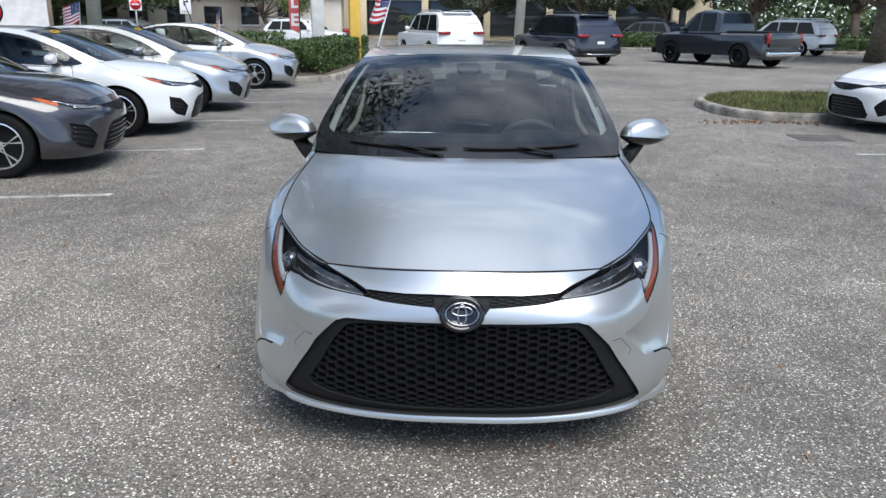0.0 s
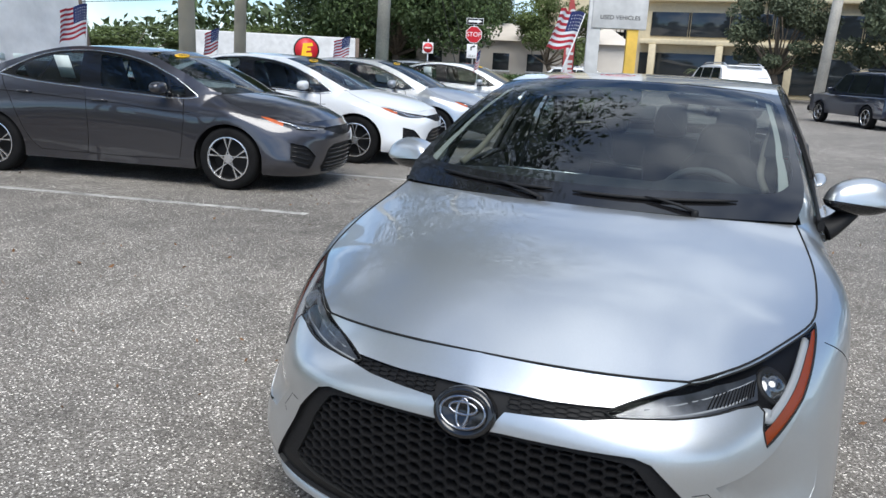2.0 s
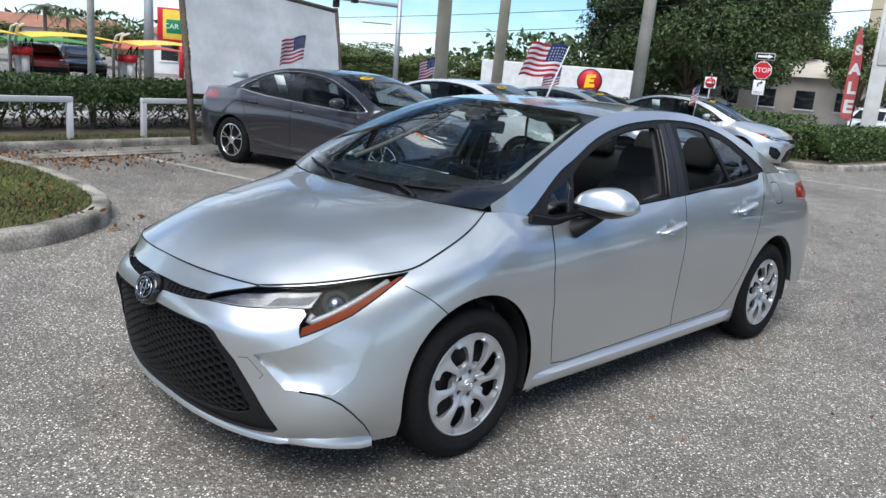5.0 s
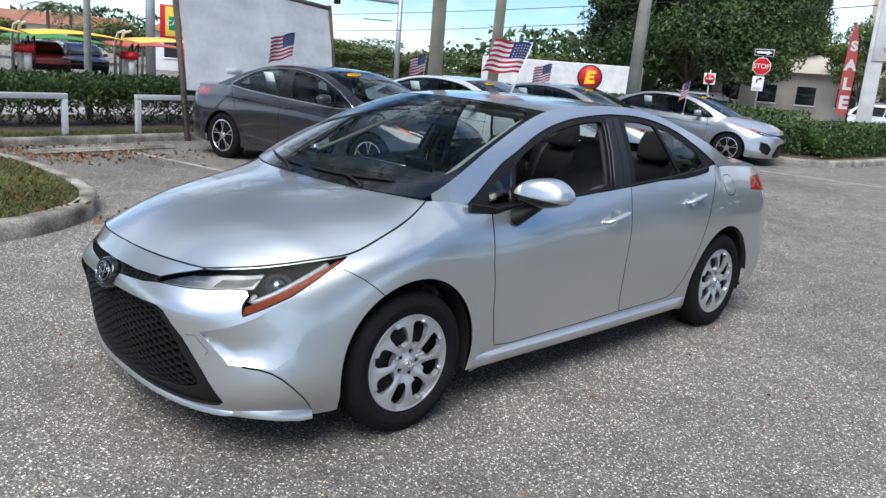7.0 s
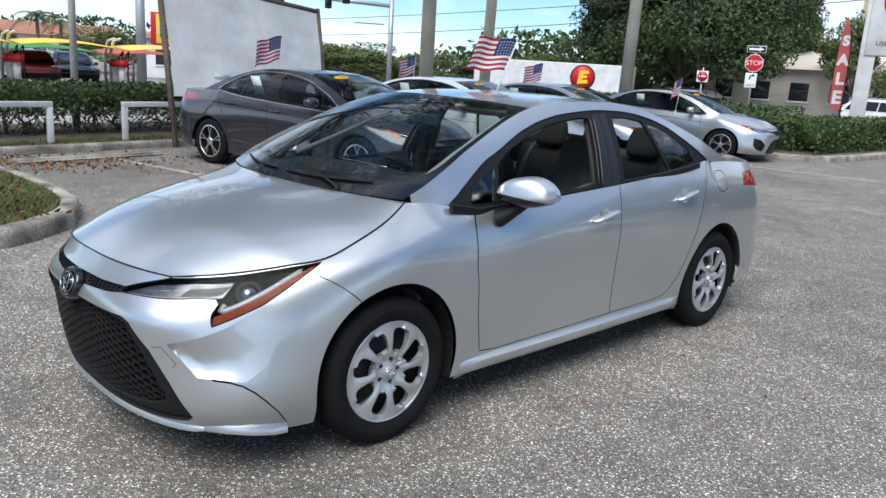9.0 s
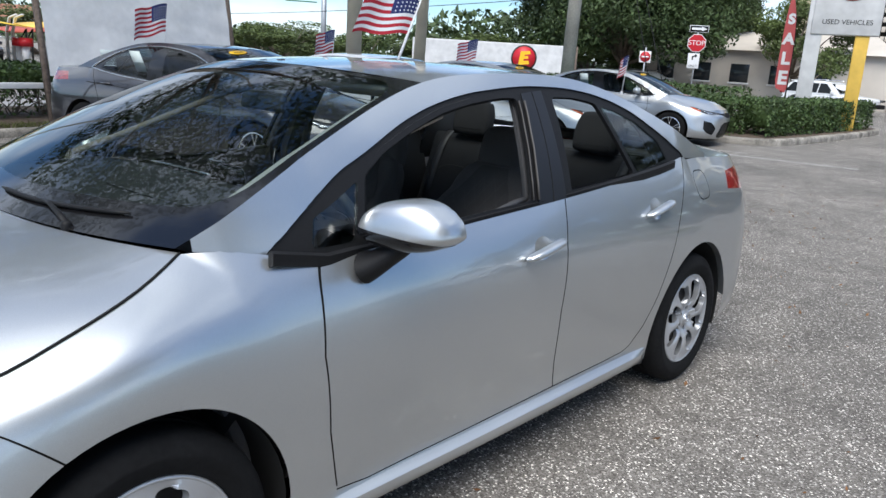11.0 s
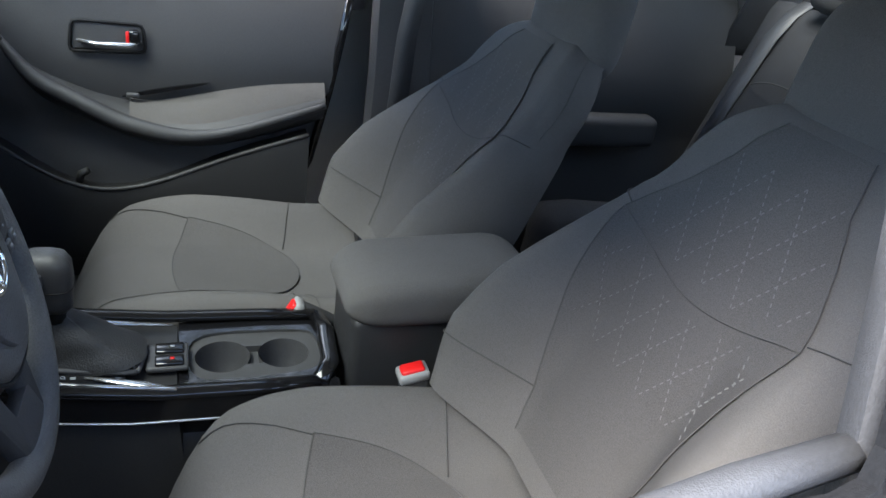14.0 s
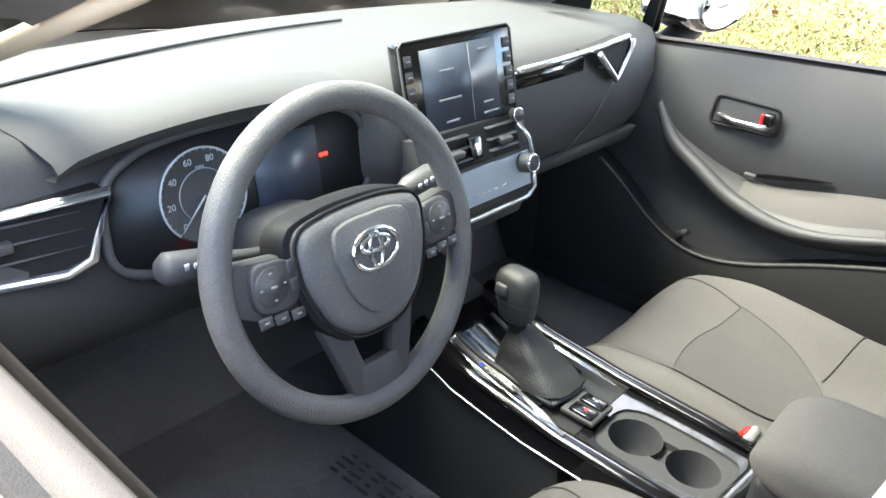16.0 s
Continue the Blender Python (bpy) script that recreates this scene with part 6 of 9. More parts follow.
        part("rear_belt", loft([[(s_ * x + w, y + d, z + d * .5) for w, d in ((-.023, 0), (.023, 0), (.023, .004), (-.023, .004))] for x, y, z in ((.565, 3.47, 1.066), (.562, 3.425, 1.035), (.560, 3.385, .98), (.565, 3.33, .84), (.575, 3.25, .62))]), TRIM_DARK, car, "black seat belt")
    # console
    co = new("centre_console")
    co.parent = car
    tagged(co, "centre console with gear lever, cup holders and gloss black edge")
    prof = lambda y: float(np.interp(y, [1.55, 1.70, 1.82, 1.95, 2.24], [.66, .625, .580, .562, .556]))  # noqa: E731
    body = []
    for y in (*np.linspace(1.55, 2.018, 11), 2.024, 2.10, 2.18, 2.25):
        z = prof(y) if y < 2.02 else .485
        body.append([(-.115, y, .30), (-.105, y, z - .03), (-.085, y, z - .006), (.085, y, z - .006), (.105, y, z - .03), (.115, y, .30)])
    part("console_body", loft(body), CONSOLE_BLACK, co, "dark console sides", angle=40)
    rimo = [(x, y, prof(y) + .004) for x, y in [(-.090, 1.72), (-.094, 1.85), (-.096, 2.0), (-.094, 2.15), (-.088, 2.235)]]
    rimi = [(x, y, prof(y) + .004) for x, y in [(.088, 1.72), (.094, 1.85), (.098, 2.0), (.098, 2.12), (.094, 2.215)]]
    for line in (rimo, rimi):
        part("gloss_edge", tube(line, .014, 10, flat=.55), PIANO, co, "gloss black console edge")
    part("gloss_edge", tube([rimi[-1], (.05, 2.238, .562), (-.04, 2.245, .562), rimo[-1]], .014, 10, flat=.55), PIANO, co)
    part("gate_plate", loft([[(-.055, y, prof(y) + .006), (.080, y, prof(y) + .006), (.080, y, prof(y) - .01), (-.055, y, prof(y) - .01)] for y in np.linspace(1.735, 1.95, 6)]), PIANO, co, "gloss black gear plate")
    part("gate_trim", tube([(.0, 1.725, prof(1.725) + .012), (.075, 1.74, prof(1.74) + .011), (.084, 1.80, prof(1.8) + .010), (.090, 1.90, prof(1.9) + .010), (.103, 2.018, .573)], .0035, 8), SATIN, co, "satin silver trim")
    part("gate_trim", tube([(.070, 1.90, prof(1.9) + .010), (.078, 1.935, .576), (.090, 1.975, .574), (.103, 2.018, .573)], [.002, .005, .008, .003], 8, flat=.5), SATIN, co)
    part("gate_trim", tube([(-.062, 1.80, prof(1.8) + .010), (-.064, 1.90, prof(1.9) + .012), (-.056, 2.011, .574)], [.003, .007, .002], 8, flat=.5), SATIN, co)
    part("gear_mark", box((.007, .007, .001), (.068, 1.838, prof(1.838) + .0075)), BLUE_MARK, co, "blue lit mark")
    for k, ch in enumerate("RND"):
        y = 1.850 + .012 * k
        writing(ch, .009, Matrix.Translation((.068, y, prof(y) + .0072)) @ Matrix.Rotation(radians(180), 4, "Z") @ Matrix.Rotation(radians(12), 4, "X"), DIAL_WHITE, co, "gear_letter")
    part("gear_mark", box((.005, .007, .001), (.068, 1.886, prof(1.886) + .0070)), DIAL_WHITE, co)
    for sg in (-1, 1):
        part("gate_frame", tube([(.012 + sg * .044, y, prof(y) + .010) for y in np.linspace(1.775, 1.965, 9)], .005, 8, flat=.8), TRIM_DARK, co)
    part("gate_frame", tube([(-.032, 1.965, prof(1.965) + .010), (.010, 1.974, prof(1.974) + .010), (.056, 1.965, prof(1.965) + .010)], .005, 8, flat=.8), TRIM_DARK, co)
    boot_rings = []
    for t in np.linspace(0, 1, 22):
        cy, cz = 1.905 - .040 * t, prof(1.905) + .004 + .078 * t
        fold = .0008 * math.sin(t * 14)
        w, d = .036 * (1 - t) ** .8 + .014 + fold, .056 * (1 - t) ** 1.1 + .016 + fold
        boot_rings.append([(.012 + w * x, cy + d * y, cz + .010 * y * (1 - t)) for x, y in rounded([(-1, -1), (1, -1), (1, 1), (-1, 1)], turns=2)])
    part("gear_boot", loft(boot_rings), BOOT_HIDE, co, "folded black leather gear boot", angle=70)
    for sg in (-1, 1):
        part("boot_seam", tube([(.012 + sg * (.030 * (1 - t) ** .8 + .010), 1.905 - .040 * t + .050 * (1 - t) ** 1.1 + .010, prof(1.905) + .006 + .078 * t) for t in np.linspace(0, 1, 12)], .0018, 6), TRIM_DARK, co)
    part("gear_stem", rod((.020, 1.865, .645), (.024, 1.865, .672), .015), BLACK_PLASTIC, co)
    knob = []
    for z, wx, wy in ((.664, .017, .020), (.672, .022, .026), (.690, .023, .029), (.715, .0245, .032), (.735, .0245, .032), (.746, .021, .027), (.752, .012, .016)):
        knob.append([(.026 + .05 * (z - .664) + wx * x, 1.865 - .06 * (z - .664) + wy * y, z) for x, y in rounded([(-1, -1), (1, -1), (1, 1), (-1, 1)], turns=3)])
    part("gear_knob", loft(knob), KNOB_BLACK, co, "black grained gear knob", angle=60)
    part("knob_seam", tube([(.028 + .0242 * x, 1.862 + .0306 * y, .700) for x, y in rounded([(-1, -1), (1, -1), (1, 1), (-1, 1)], turns=3)], .0009, 5, closed=True), GAP, co)
    part("knob_button", box((.010, .022, .020), (.054, 1.850, .722), .004), TRIM_DARK, co)
    part("brake_switch", box((.062, .058, .010), (.018, 2.005, .566), .004), TRIM_DARK, co, "parking brake switches")
    for x in (.004, .034):
        part("switch_key", box((.024, .040, .008), (x, 2.008, .572), .003), PIANO, co)
        part("switch_mark", box((.005, .006, .0008), (x, 2.012, .5765)), RED_PLASTIC if x > .02 else BAR_GREY, co)
    ys_, xs_ = np.linspace(2.020, 2.242, 24), np.linspace(-.090, .092, 20)
    flat = Sheet(ys_, xs_, np.stack(np.broadcast_arrays(xs_[None, :], ys_[:, None], .556 + 0 * xs_[None, :] * ys_[:, None]), 2), -1)
    around = lambda y, r: np.stack([y + r * np.cos(np.linspace(0, 2 * np.pi, 40, endpoint=False)), .003 + r * np.sin(np.linspace(0, 2 * np.pi, 40, endpoint=False))], 1)  # noqa: E731
    cups = ((2.083, .0405), (2.174, .0385))
    bay = rounded([(2.034, -.058), (2.034, .064), (2.12, .067), (2.215, .058), (2.228, .03), (2.228, -.03), (2.215, -.054)], turns=3)
    neck = [(2.118, -.020), (2.142, -.020), (2.142, .026), (2.118, .026)]
    tray = carve(flat, (1, 1), .008, [("hole_cup", around(*cups[0]), .005), ("hole_cup", around(*cups[1]), .005), ("tray", neck, .016), ("tray", bay, .005), ("edge", None, 0.0)])
    skin("cup_tray", tray["tray"], DASH, co, "grey cup holder tray")
    skin("gloss_edge", tray["edge"], PIANO, co, "gloss black console top")
    for y, r in cups:
        part("cup_well", lathe([(r, .551), (r - .002, .52), (r - .005, .497), (r - .009, .492), (0, .492)], 40, m4=Matrix.Translation((.003, y, 0))), TRIM_DARK, co, "deep round cup holder", angle=50)
    part("gloss_side", loft([[(.088, y, prof(y) + .004), (.106, y, prof(y) + .001), (.1135, y, prof(y) - .034), (.095, y, prof(y) - .034)] for y in np.linspace(1.72, 2.245, 16)]), PIANO, co, "gloss black console side", angle=40)
    part("side_line", tube([(.1135, y, prof(y) - .034) for y in np.linspace(1.72, 2.245, 12)], .0022, 6), SATIN, co)
    arm = new("armrest")
    arm.parent = car
    tagged(arm, "grey cloth armrest lid on a black console box")
    lid = []
    for t in (0, .006, .02, .045, .08, .13, .19, .3, .4, .5, .6, .7, .81, .87, .92, .955, .98, .994, 1):
        y = 2.250 + .312 * t
        k = max(0, 1 - max(0, 1 - t / .20, 1 - (1 - t) / .20) ** 2) ** .5
        w, h0, h1 = .088 * (.66 + .34 * k), .636 + .030 * (1 - k), .668 + .044 * k + .014 * t
        lid.append([(x * w + .002, y, h0 + (h1 - h0) * z) for x, z in rounded([(-.86, 0), (-1, .18), (-1, .72), (-.80, .98), (.80, .98), (1, .72), (1, .18), (.86, 0)], turns=2)])
    part("armrest_lid", loft(lid), SEAT_CLOTH, arm, "padded grey cloth lid", angle=60)
    part("console_box", pad((-.072, 2.262, .30), (.078, 2.560, .650), .015), CONSOLE_BLACK, arm, "black console box", angle=40)
    # doors from the inside
    for s in (1, -1):
        for y0, y1, front in ((1.30, 2.44, True), (2.56, 3.42, False)):
            card = new("door_card")
            card.parent = car
            tagged(card, "dark grey inner door panel with armrest and pocket")
            ys, zs = np.linspace(y0, y1, 24), np.linspace(.27, 1.0, 26)
            verts, faces = [], []
            for y in ys:
                belt = float(np.interp(y, BELT_Y, BELT_Z)) + (-.03 if s > 0 and front else .012)
                for z in zs:
                    zz = .27 + (belt - .27) * (z - .27) / .73
                    x = .690 + .055 * max(0, (zz - .80) / .2) ** 1.5 - .018 * math.exp(-((zz - .42) / .10) ** 2) + .02 * math.exp(-((zz - .66) / .06) ** 2)
                    yy = y0 + (y - y0) * ((float(np.interp(zz, [.3, .468, .599, .763, .888, 1.0], [2.19, 2.247, 2.309, 2.346, 2.368, 2.385])) - y0) / (y1 - y0) if front else 1.0)
                    verts.append((x * s, yy, zz))
            n = len(zs)
            for i in range(len(ys) - 1):
                for j in range(n - 1):
                    q = (i * n + j, i * n + j + 1, (i + 1) * n + j + 1, (i + 1) * n + j)
                    faces.append(q if s < 0 else q[::-1])
            # same trim front and rear; the darker plastic behind stands for cabin shade
            mesh_part("card_panel", verts, faces, DOOR_TRIM if front else SILL_TRIM, card, "grey grained door panel" if front else "grey grained rear door panel, in darker plastic for shade")
            if front and s < 0:
                part("door_edge", tube([(s * .700, y, z) for y, z in ((2.20, .35), (2.249, .468), (2.311, .599), (2.348, .763), (2.370, .888), (2.387, 1.0))], .010, 8), GLOSS_BLACK, card, "black rubber edge of the door")
            if s > 0 and front:
                part("sill_cap", loft([[(.712, y, b - .10), (.722, y, b - .045), (.734, y, b - .024), (.752, y, b - .017), (.778, y, b - .016), (.780, y, b - .05)] for y, b in ((y, float(np.interp(y, BELT_Y, BELT_Z))) for y in np.linspace(1.50, y1, 14))]), SILL_TRIM, card, "grey grained sill of the door", angle=40)
            part("sill_trim", loft([[(s * .782, y, b - .03), (s * .781, y, b + .006), (s * .788, y, b + .015), (s * .802, y, b + .010), (s * .802, y, b - .02)] for y, b in ((y, float(np.interp(y, BELT_Y, BELT_Z))) for y in np.linspace(y0, y1, 14))]), BLACK_PLASTIC, card, "black window sill trim", angle=40)
            if front:
                line_y = [1.70, 1.75, 1.80, 1.85, 1.90, 1.95, 2.04, 2.19, 2.335]
                low_z = [.835, .775, .745, .722, .698, .682, .668, .694, .738]
                top_z = [.850, .800, .774, .752, .738, .728, .742, .776, .786]
                deep = [.012, .030, .040, .050, .058, .064, .068, .062, .046]
                ys_ = np.linspace(1.70, 2.335, 40)
                lz, tz, dp = (curve(line_y, v, ys_) for v in (low_z, top_z, deep))
                part("door_armrest", loft([[(s * .705, y, a - .045), (s * (.705 - .55 * d), y, a - .030), (s * (.705 - d), y, a - .006), (s * (.705 - d - .003), y, a + .008), (s * (.705 - .96 * d), y, a + .016), (s * .705, y, b)] for y, a, b, d in zip(ys_, lz, tz, dp)]), DOOR_TRIM, card, "moulded door armrest", angle=60)
                part("armrest_pad", loft([[(s * (.707 - .90 * d), y, a + .019), (s * (.709 - .55 * d), y, a + .014 + .62 * (b - a)), (s * .700, y, b + .004), (s * .704, y, b - .01)] for y, a, b, d in zip(ys_[14:], lz[14:], tz[14:], dp[14:])]), SEAT_CLOTH, card, "grey cloth armrest pad", angle=70)
                part("pull_handle", tube([(s * (.706 - d), y, a + .004) for y, a, d in zip(ys_, lz, dp)], [float(v) for v in np.interp(ys_, [1.70, 1.76, 1.95, 2.10, 2.335], [.008, .017, .018, .012, .008])], 10), DOOR_TRIM, card, "curved pull handle")
                part("switch_recess", slab(rounded([(1.90, .736), (1.96, .754), (2.03, .768), (2.10, .778), (2.06, .766), (1.98, .748)], turns=2), .006, Matrix.Translation((s * .684, 0, 0)) @ Matrix(((0, 0, 1, 0), (1, 0, 0, 0), (0, 1, 0, 0), (0, 0, 0, 1)))), PIANO, card, "gloss black switch recess", smooth=False)
                part("window_switch", box((.010, .026, .010), (s * .680, 1.935, .744), .003), TRIM_DARK, card)
                if s > 0:
                    continue
                part("recess_rim", tube([(s * .684, 1.893 + y, .860 + z) for y, z in cornered([(-.072, -.030), (-.064, .032), (.068, .029), (.072, -.027)], .012)], .0035, 8, closed=True), BLACK_PLASTIC, card)
                part("handle_recess", slab(cornered([(-.070, -.028), (-.062, .030), (.066, .027), (.070, -.025)], .010), .010, Matrix.Translation((s * .690, 1.893, .860)) @ Matrix.Rotation(radians(90), 4, "Z") @ Matrix.Rotation(radians(90), 4, "X"), bevel=.004), TRIM_DARK, card, "black handle recess")
                part("inner_handle", tube([(s * .680, 1.838, .854), (s * .668, 1.876, .850), (s * .666, 1.935, .851), (s * .68, 1.955, .855)], [.005, .007, .008, .005], 8, flat=.7), SATIN, card, "satin inner door handle")
                part("lock_knob", box((.02, .020, .026), (s * .676, 1.944, .866), .004), PIANO, card)
                part("lock_mark", box((.006, .007, .023), (s * .669, 1.932, .866), .002), RED_PLASTIC, card, "red lock mark")
                part("door_pocket", loft([[(s * .660, y, zt), (s * .648, y, zt + .004), (s * .640, y, zt - .03), (s * .650, y, .38), (s * .70, y, .36), (s * .70, y, zt)] for y, zt in zip(np.linspace(1.45, 2.30, 22), curve([1.45, 1.60, 1.675, 1.751, 1.847, 1.932, 2.094, 2.31], [.76, .69, .64, .584, .544, .547, .604, .676], np.linspace(1.45, 2.30, 22)))]), CONSOLE_BLACK, card, "black map pocket", angle=50)
                part("pocket_lip", tube([(s * .648, y, zt + .003) for y, zt in zip(np.linspace(1.60, 2.30, 30), curve([1.45, 1.60, 1.675, 1.751, 1.847, 1.932, 2.094, 2.31], [.76, .69, .64, .584, .544, .547, .604, .676], np.linspace(1.60, 2.30, 30)))], .005, 8), DOOR_TRIM, card, "rounded pocket lip")
                part("pocket_hook", tube([(s * .668, 1.82, .555), (s * .660, 1.825, .575), (s * .655, 1.84, .585)], .008, 8), DASH, card)
            else:
                # rear armrest also in the darker plastic, for the shade there
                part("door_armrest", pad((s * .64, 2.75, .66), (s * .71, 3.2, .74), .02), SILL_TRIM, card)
        # pillars and roof edge inside
        part("pillar_trim", tube(smooth_line([(s * .600, 1.42, 1.040), (s * .572, 1.52, 1.080), (s * .570, 1.60, 1.107), (s * .572, 1.70, 1.142), (s * .576, 1.80, 1.176), (s * .583, 1.90, 1.210), (s * .590, 2.00, 1.244), (s * .592, 2.10, 1.276)]), .013, 12), PILLAR_TRIM, car, "beige inner windscreen pillar trim")
        rs = [rail(y)[0] * (s, 1, 1) + np.array((-s * .045, 0, -.030)) for y in np.linspace(2.0, 3.4, 14)]
        part("roof_edge_trim", tube([Vector(p) for p in rs], .036, 10, flat=.6), LINER, car, "beige roof edge trim")
        part("door_pillar_trim", loft([[(s * x, y0, z), (s * (x - .03), y0 + .01, z), (s * (x - .03), y1 - .01, z), (s * x, y1, z)] for x, y0, y1, z in ((.72, 2.43, 2.60, .30), (.72, 2.44, 2.59, .80), (.735, 2.44, 2.58, 1.0), (.665, 2.465, 2.58, 1.2), (.575, 2.475, 2.60, 1.38))]), TRIM_DARK, car, "dark door pillar trim", angle=40)
        part("seat_belt", loft([[(s * x, y, z), (s * (x - .004), y, z), (s * (x - .004), y + .046, z), (s * x, y + .046, z)] for x, y, z in ((.685, 2.47, .40), (.682, 2.49, .90), (.628, 2.51, 1.18))]), TRIM_DARK, car, "black seat belt")
        part("rear_quarter_trim", loft([[(s * x, y0, z), (s * (x - .02), y0, z), (s * (x - .02), y1, z), (s * x, y1, z)] for x, y0, y1, z in ((.74, 3.38, 3.85, .9), (.72, 3.42, 3.84, 1.06), (.66, 3.33, 3.60, 1.2), (.58, 3.2, 3.3, 1.33))]), TRIM_DARK, car)
        for dy, off, rad in ((-.002, .002, .006), (.026, -.001, .0085)):
            part("run_channel", tube([Vector((float(glass_x(y, z)) * s - s * off, y + dy, z)) for y, z in ((2.373, 1.004), (2.386, 1.06), (2.412, 1.17), (2.440, 1.29), (2.447, 1.325))], rad, 8, flat=.5), CHANNEL, car, "grey rubber window channel")
        part("inner_window_frame", loft([[(s * (float(glass_x(y, z)) - a), y + b, z) for a, b in rounded([(.030, .0), (.058, .004), (.066, .05), (.030, .075)], turns=1)] for y, z in ((2.365, .935), (2.372, 1.00), (2.388, 1.08), (2.406, 1.16), (2.430, 1.26), (2.446, 1.325))]), TRIM_DARK, car, "dark grey inner window frame", angle=50)
        band = []
        for y in np.linspace(1.672, 2.20, 14):
            az = float(np.interp(y, [1.655, 1.75, 1.90, 2.05, 2.20], [1.13, 1.187, 1.246, 1.292, 1.320]))
            bx, bz = (float(np.interp(y, [1.60, 1.70, 1.80, 1.90, 2.00, 2.10, 2.20], v)) for v in ([.572, .574, .578, .585, .592, .594, .596], [1.112, 1.147, 1.181, 1.215, 1.249, 1.281, 1.310]))
            ax = float(glass_x(y, az)) - .014
            band.append([(s * x, y, z) for x, z in ((ax, az + .014), (ax - .035, az + .016), (bx - .002, bz + .008), (bx + .016, bz - .004), (bx + .030, bz + .004))])
        part("inner_frame", loft(band), TRIM_DARK, car, "dark inner door frame and seal", angle=50)
        part("sill_end", tube([(s * .775, 2.14, .970), (s * .772, 2.22, .983), (s * .768, 2.30, .995), (s * .760, 2.375, 1.000)], [.005, .010, .013, .012], 10, flat=.8), TRIM_DARK, car, "raised end of the window sill")
        part("door_seal", tube([Vector((float(glass_x(y, z)) * s - s * .022, y, z)) for y, z in [(1.62, .975), (1.665, 1.125), (1.75, 1.182), (1.90, 1.240), (2.05, 1.286), (2.2, 1.314), (2.36, 1.332), (2.43, 1.334)]], .008, 8), BLACK_PLASTIC, car, "rubber window seal")
    skin("headliner", carve(ROOF, (1.2, .55), .06, [("all", None, 0.035)])["all"], LINER, car, "pale beige headliner")
    part("sun_visor", box((.36, .15, .018), (.33, 2.00, 1.338), .008, turn=Matrix.Rotation(radians(-12), 4, "X")), LINER, car, "beige sun visor")
    part("sun_visor", box((.36, .15, .018), (-.33, 2.00, 1.338), .008, turn=Matrix.Rotation(radians(-12), 4, "X")), LINER, car, "beige sun visor")
    part("sensor_housing", slab(rounded([(-.07, 0), (.07, 0), (.05, -.12), (-.05, -.12)], turns=2), .03, Matrix.Translation((0, 1.80, 1.355)) @ Matrix.Rotation(radians(22), 4, "X"), bevel=.006), TRIM_DARK, car, "black camera housing behind the windscreen")
    part("rear_view_mirror", box((.24, .03, .065), (0, 1.83, 1.275), .012, 3, turn=Matrix.Rotation(radians(-10), 4, "X")), TRIM_DARK, car, "inside mirror")


BUCKLE_GREY = material("buckle_grey", (0.22, 0.22, 0.22), rough=0.5)
CHANNEL = material("grey_rubber", (0.075, 0.070, 0.068), rough=0.5, stain=0.1, stain_scale=8)
RED_GLOW = material("red_glow", (0.5, 0.01, 0.01), rough=0.4)
RED_GLOW.node_tree.nodes["Principled BSDF"].inputs["Emission Color"].default_value = (1, 0.05, 0.03, 1)
RED_GLOW.node_tree.nodes["Principled BSDF"].inputs["Emission Strength"].default_value = 0.10
BLUE_MARK = material("blue_mark", (0.05, 0.15, 0.8), rough=0.4)
build_interior(saloon)

# ---- other cars ----
DARK_GLASS = material("dark_car_glass", (0.010, 0.013, 0.015), rough=0.05, ior=1.3, stain=0.2, stain_scale=1.2)
TINT_GLASS = clear_glass("tinted_glass", (0.46, 0.53, 0.54), 1.7)
CABIN = material("dark_cabin", (0.03, 0.03, 0.032), rough=0.9, grain=0.2, grain_scale=20)
GREY_PAINT = car_paint("grey_paint", (0.046, 0.045, 0.053), metal=0.6)
WHITE_PAINT = car_paint("white_paint", (0.80, 0.81, 0.82), metal=0.0, rough=0.3, flake=0.02)
NAVY_PAINT = car_paint("navy_paint", (0.006, 0.009, 0.022), metal=0.0, flake=0.02)
TRUCK_PAINT = car_paint("dark_grey_paint", (0.020, 0.022, 0.027), metal=0.2, flake=0.04)
SILVER_TWO = car_paint("pale_silver_paint", (0.50, 0.52, 0.54))
RED_PAINT = car_paint("red_paint", (0.35, 0.015, 0.015), metal=0.1)
YELLOW = material("yellow_sticker", (0.85, 0.50, 0.02), rough=0.5, stain=0.05)
BLACK_INK = material("black_ink", (0.02, 0.02, 0.02), rough=0.6)
PAPER = material("white_paper", (0.70, 0.78, 0.76), rough=0.6, stain=0.05, stain_scale=6)
FLAG_RED = material("flag_red", (0.42, 0.02, 0.035), rough=0.8, stain=0.1)
FLAG_WHITE = material("flag_white", (0.75, 0.75, 0.76), rough=0.8, stain=0.05)
FLAG_BLUE = material("flag_blue", (0.02, 0.03, 0.12), rough=0.8, stain=0.1)
ALLOY = material("machined_alloy", (0.78, 0.78, 0.79), rough=0.25, metal=0.9)


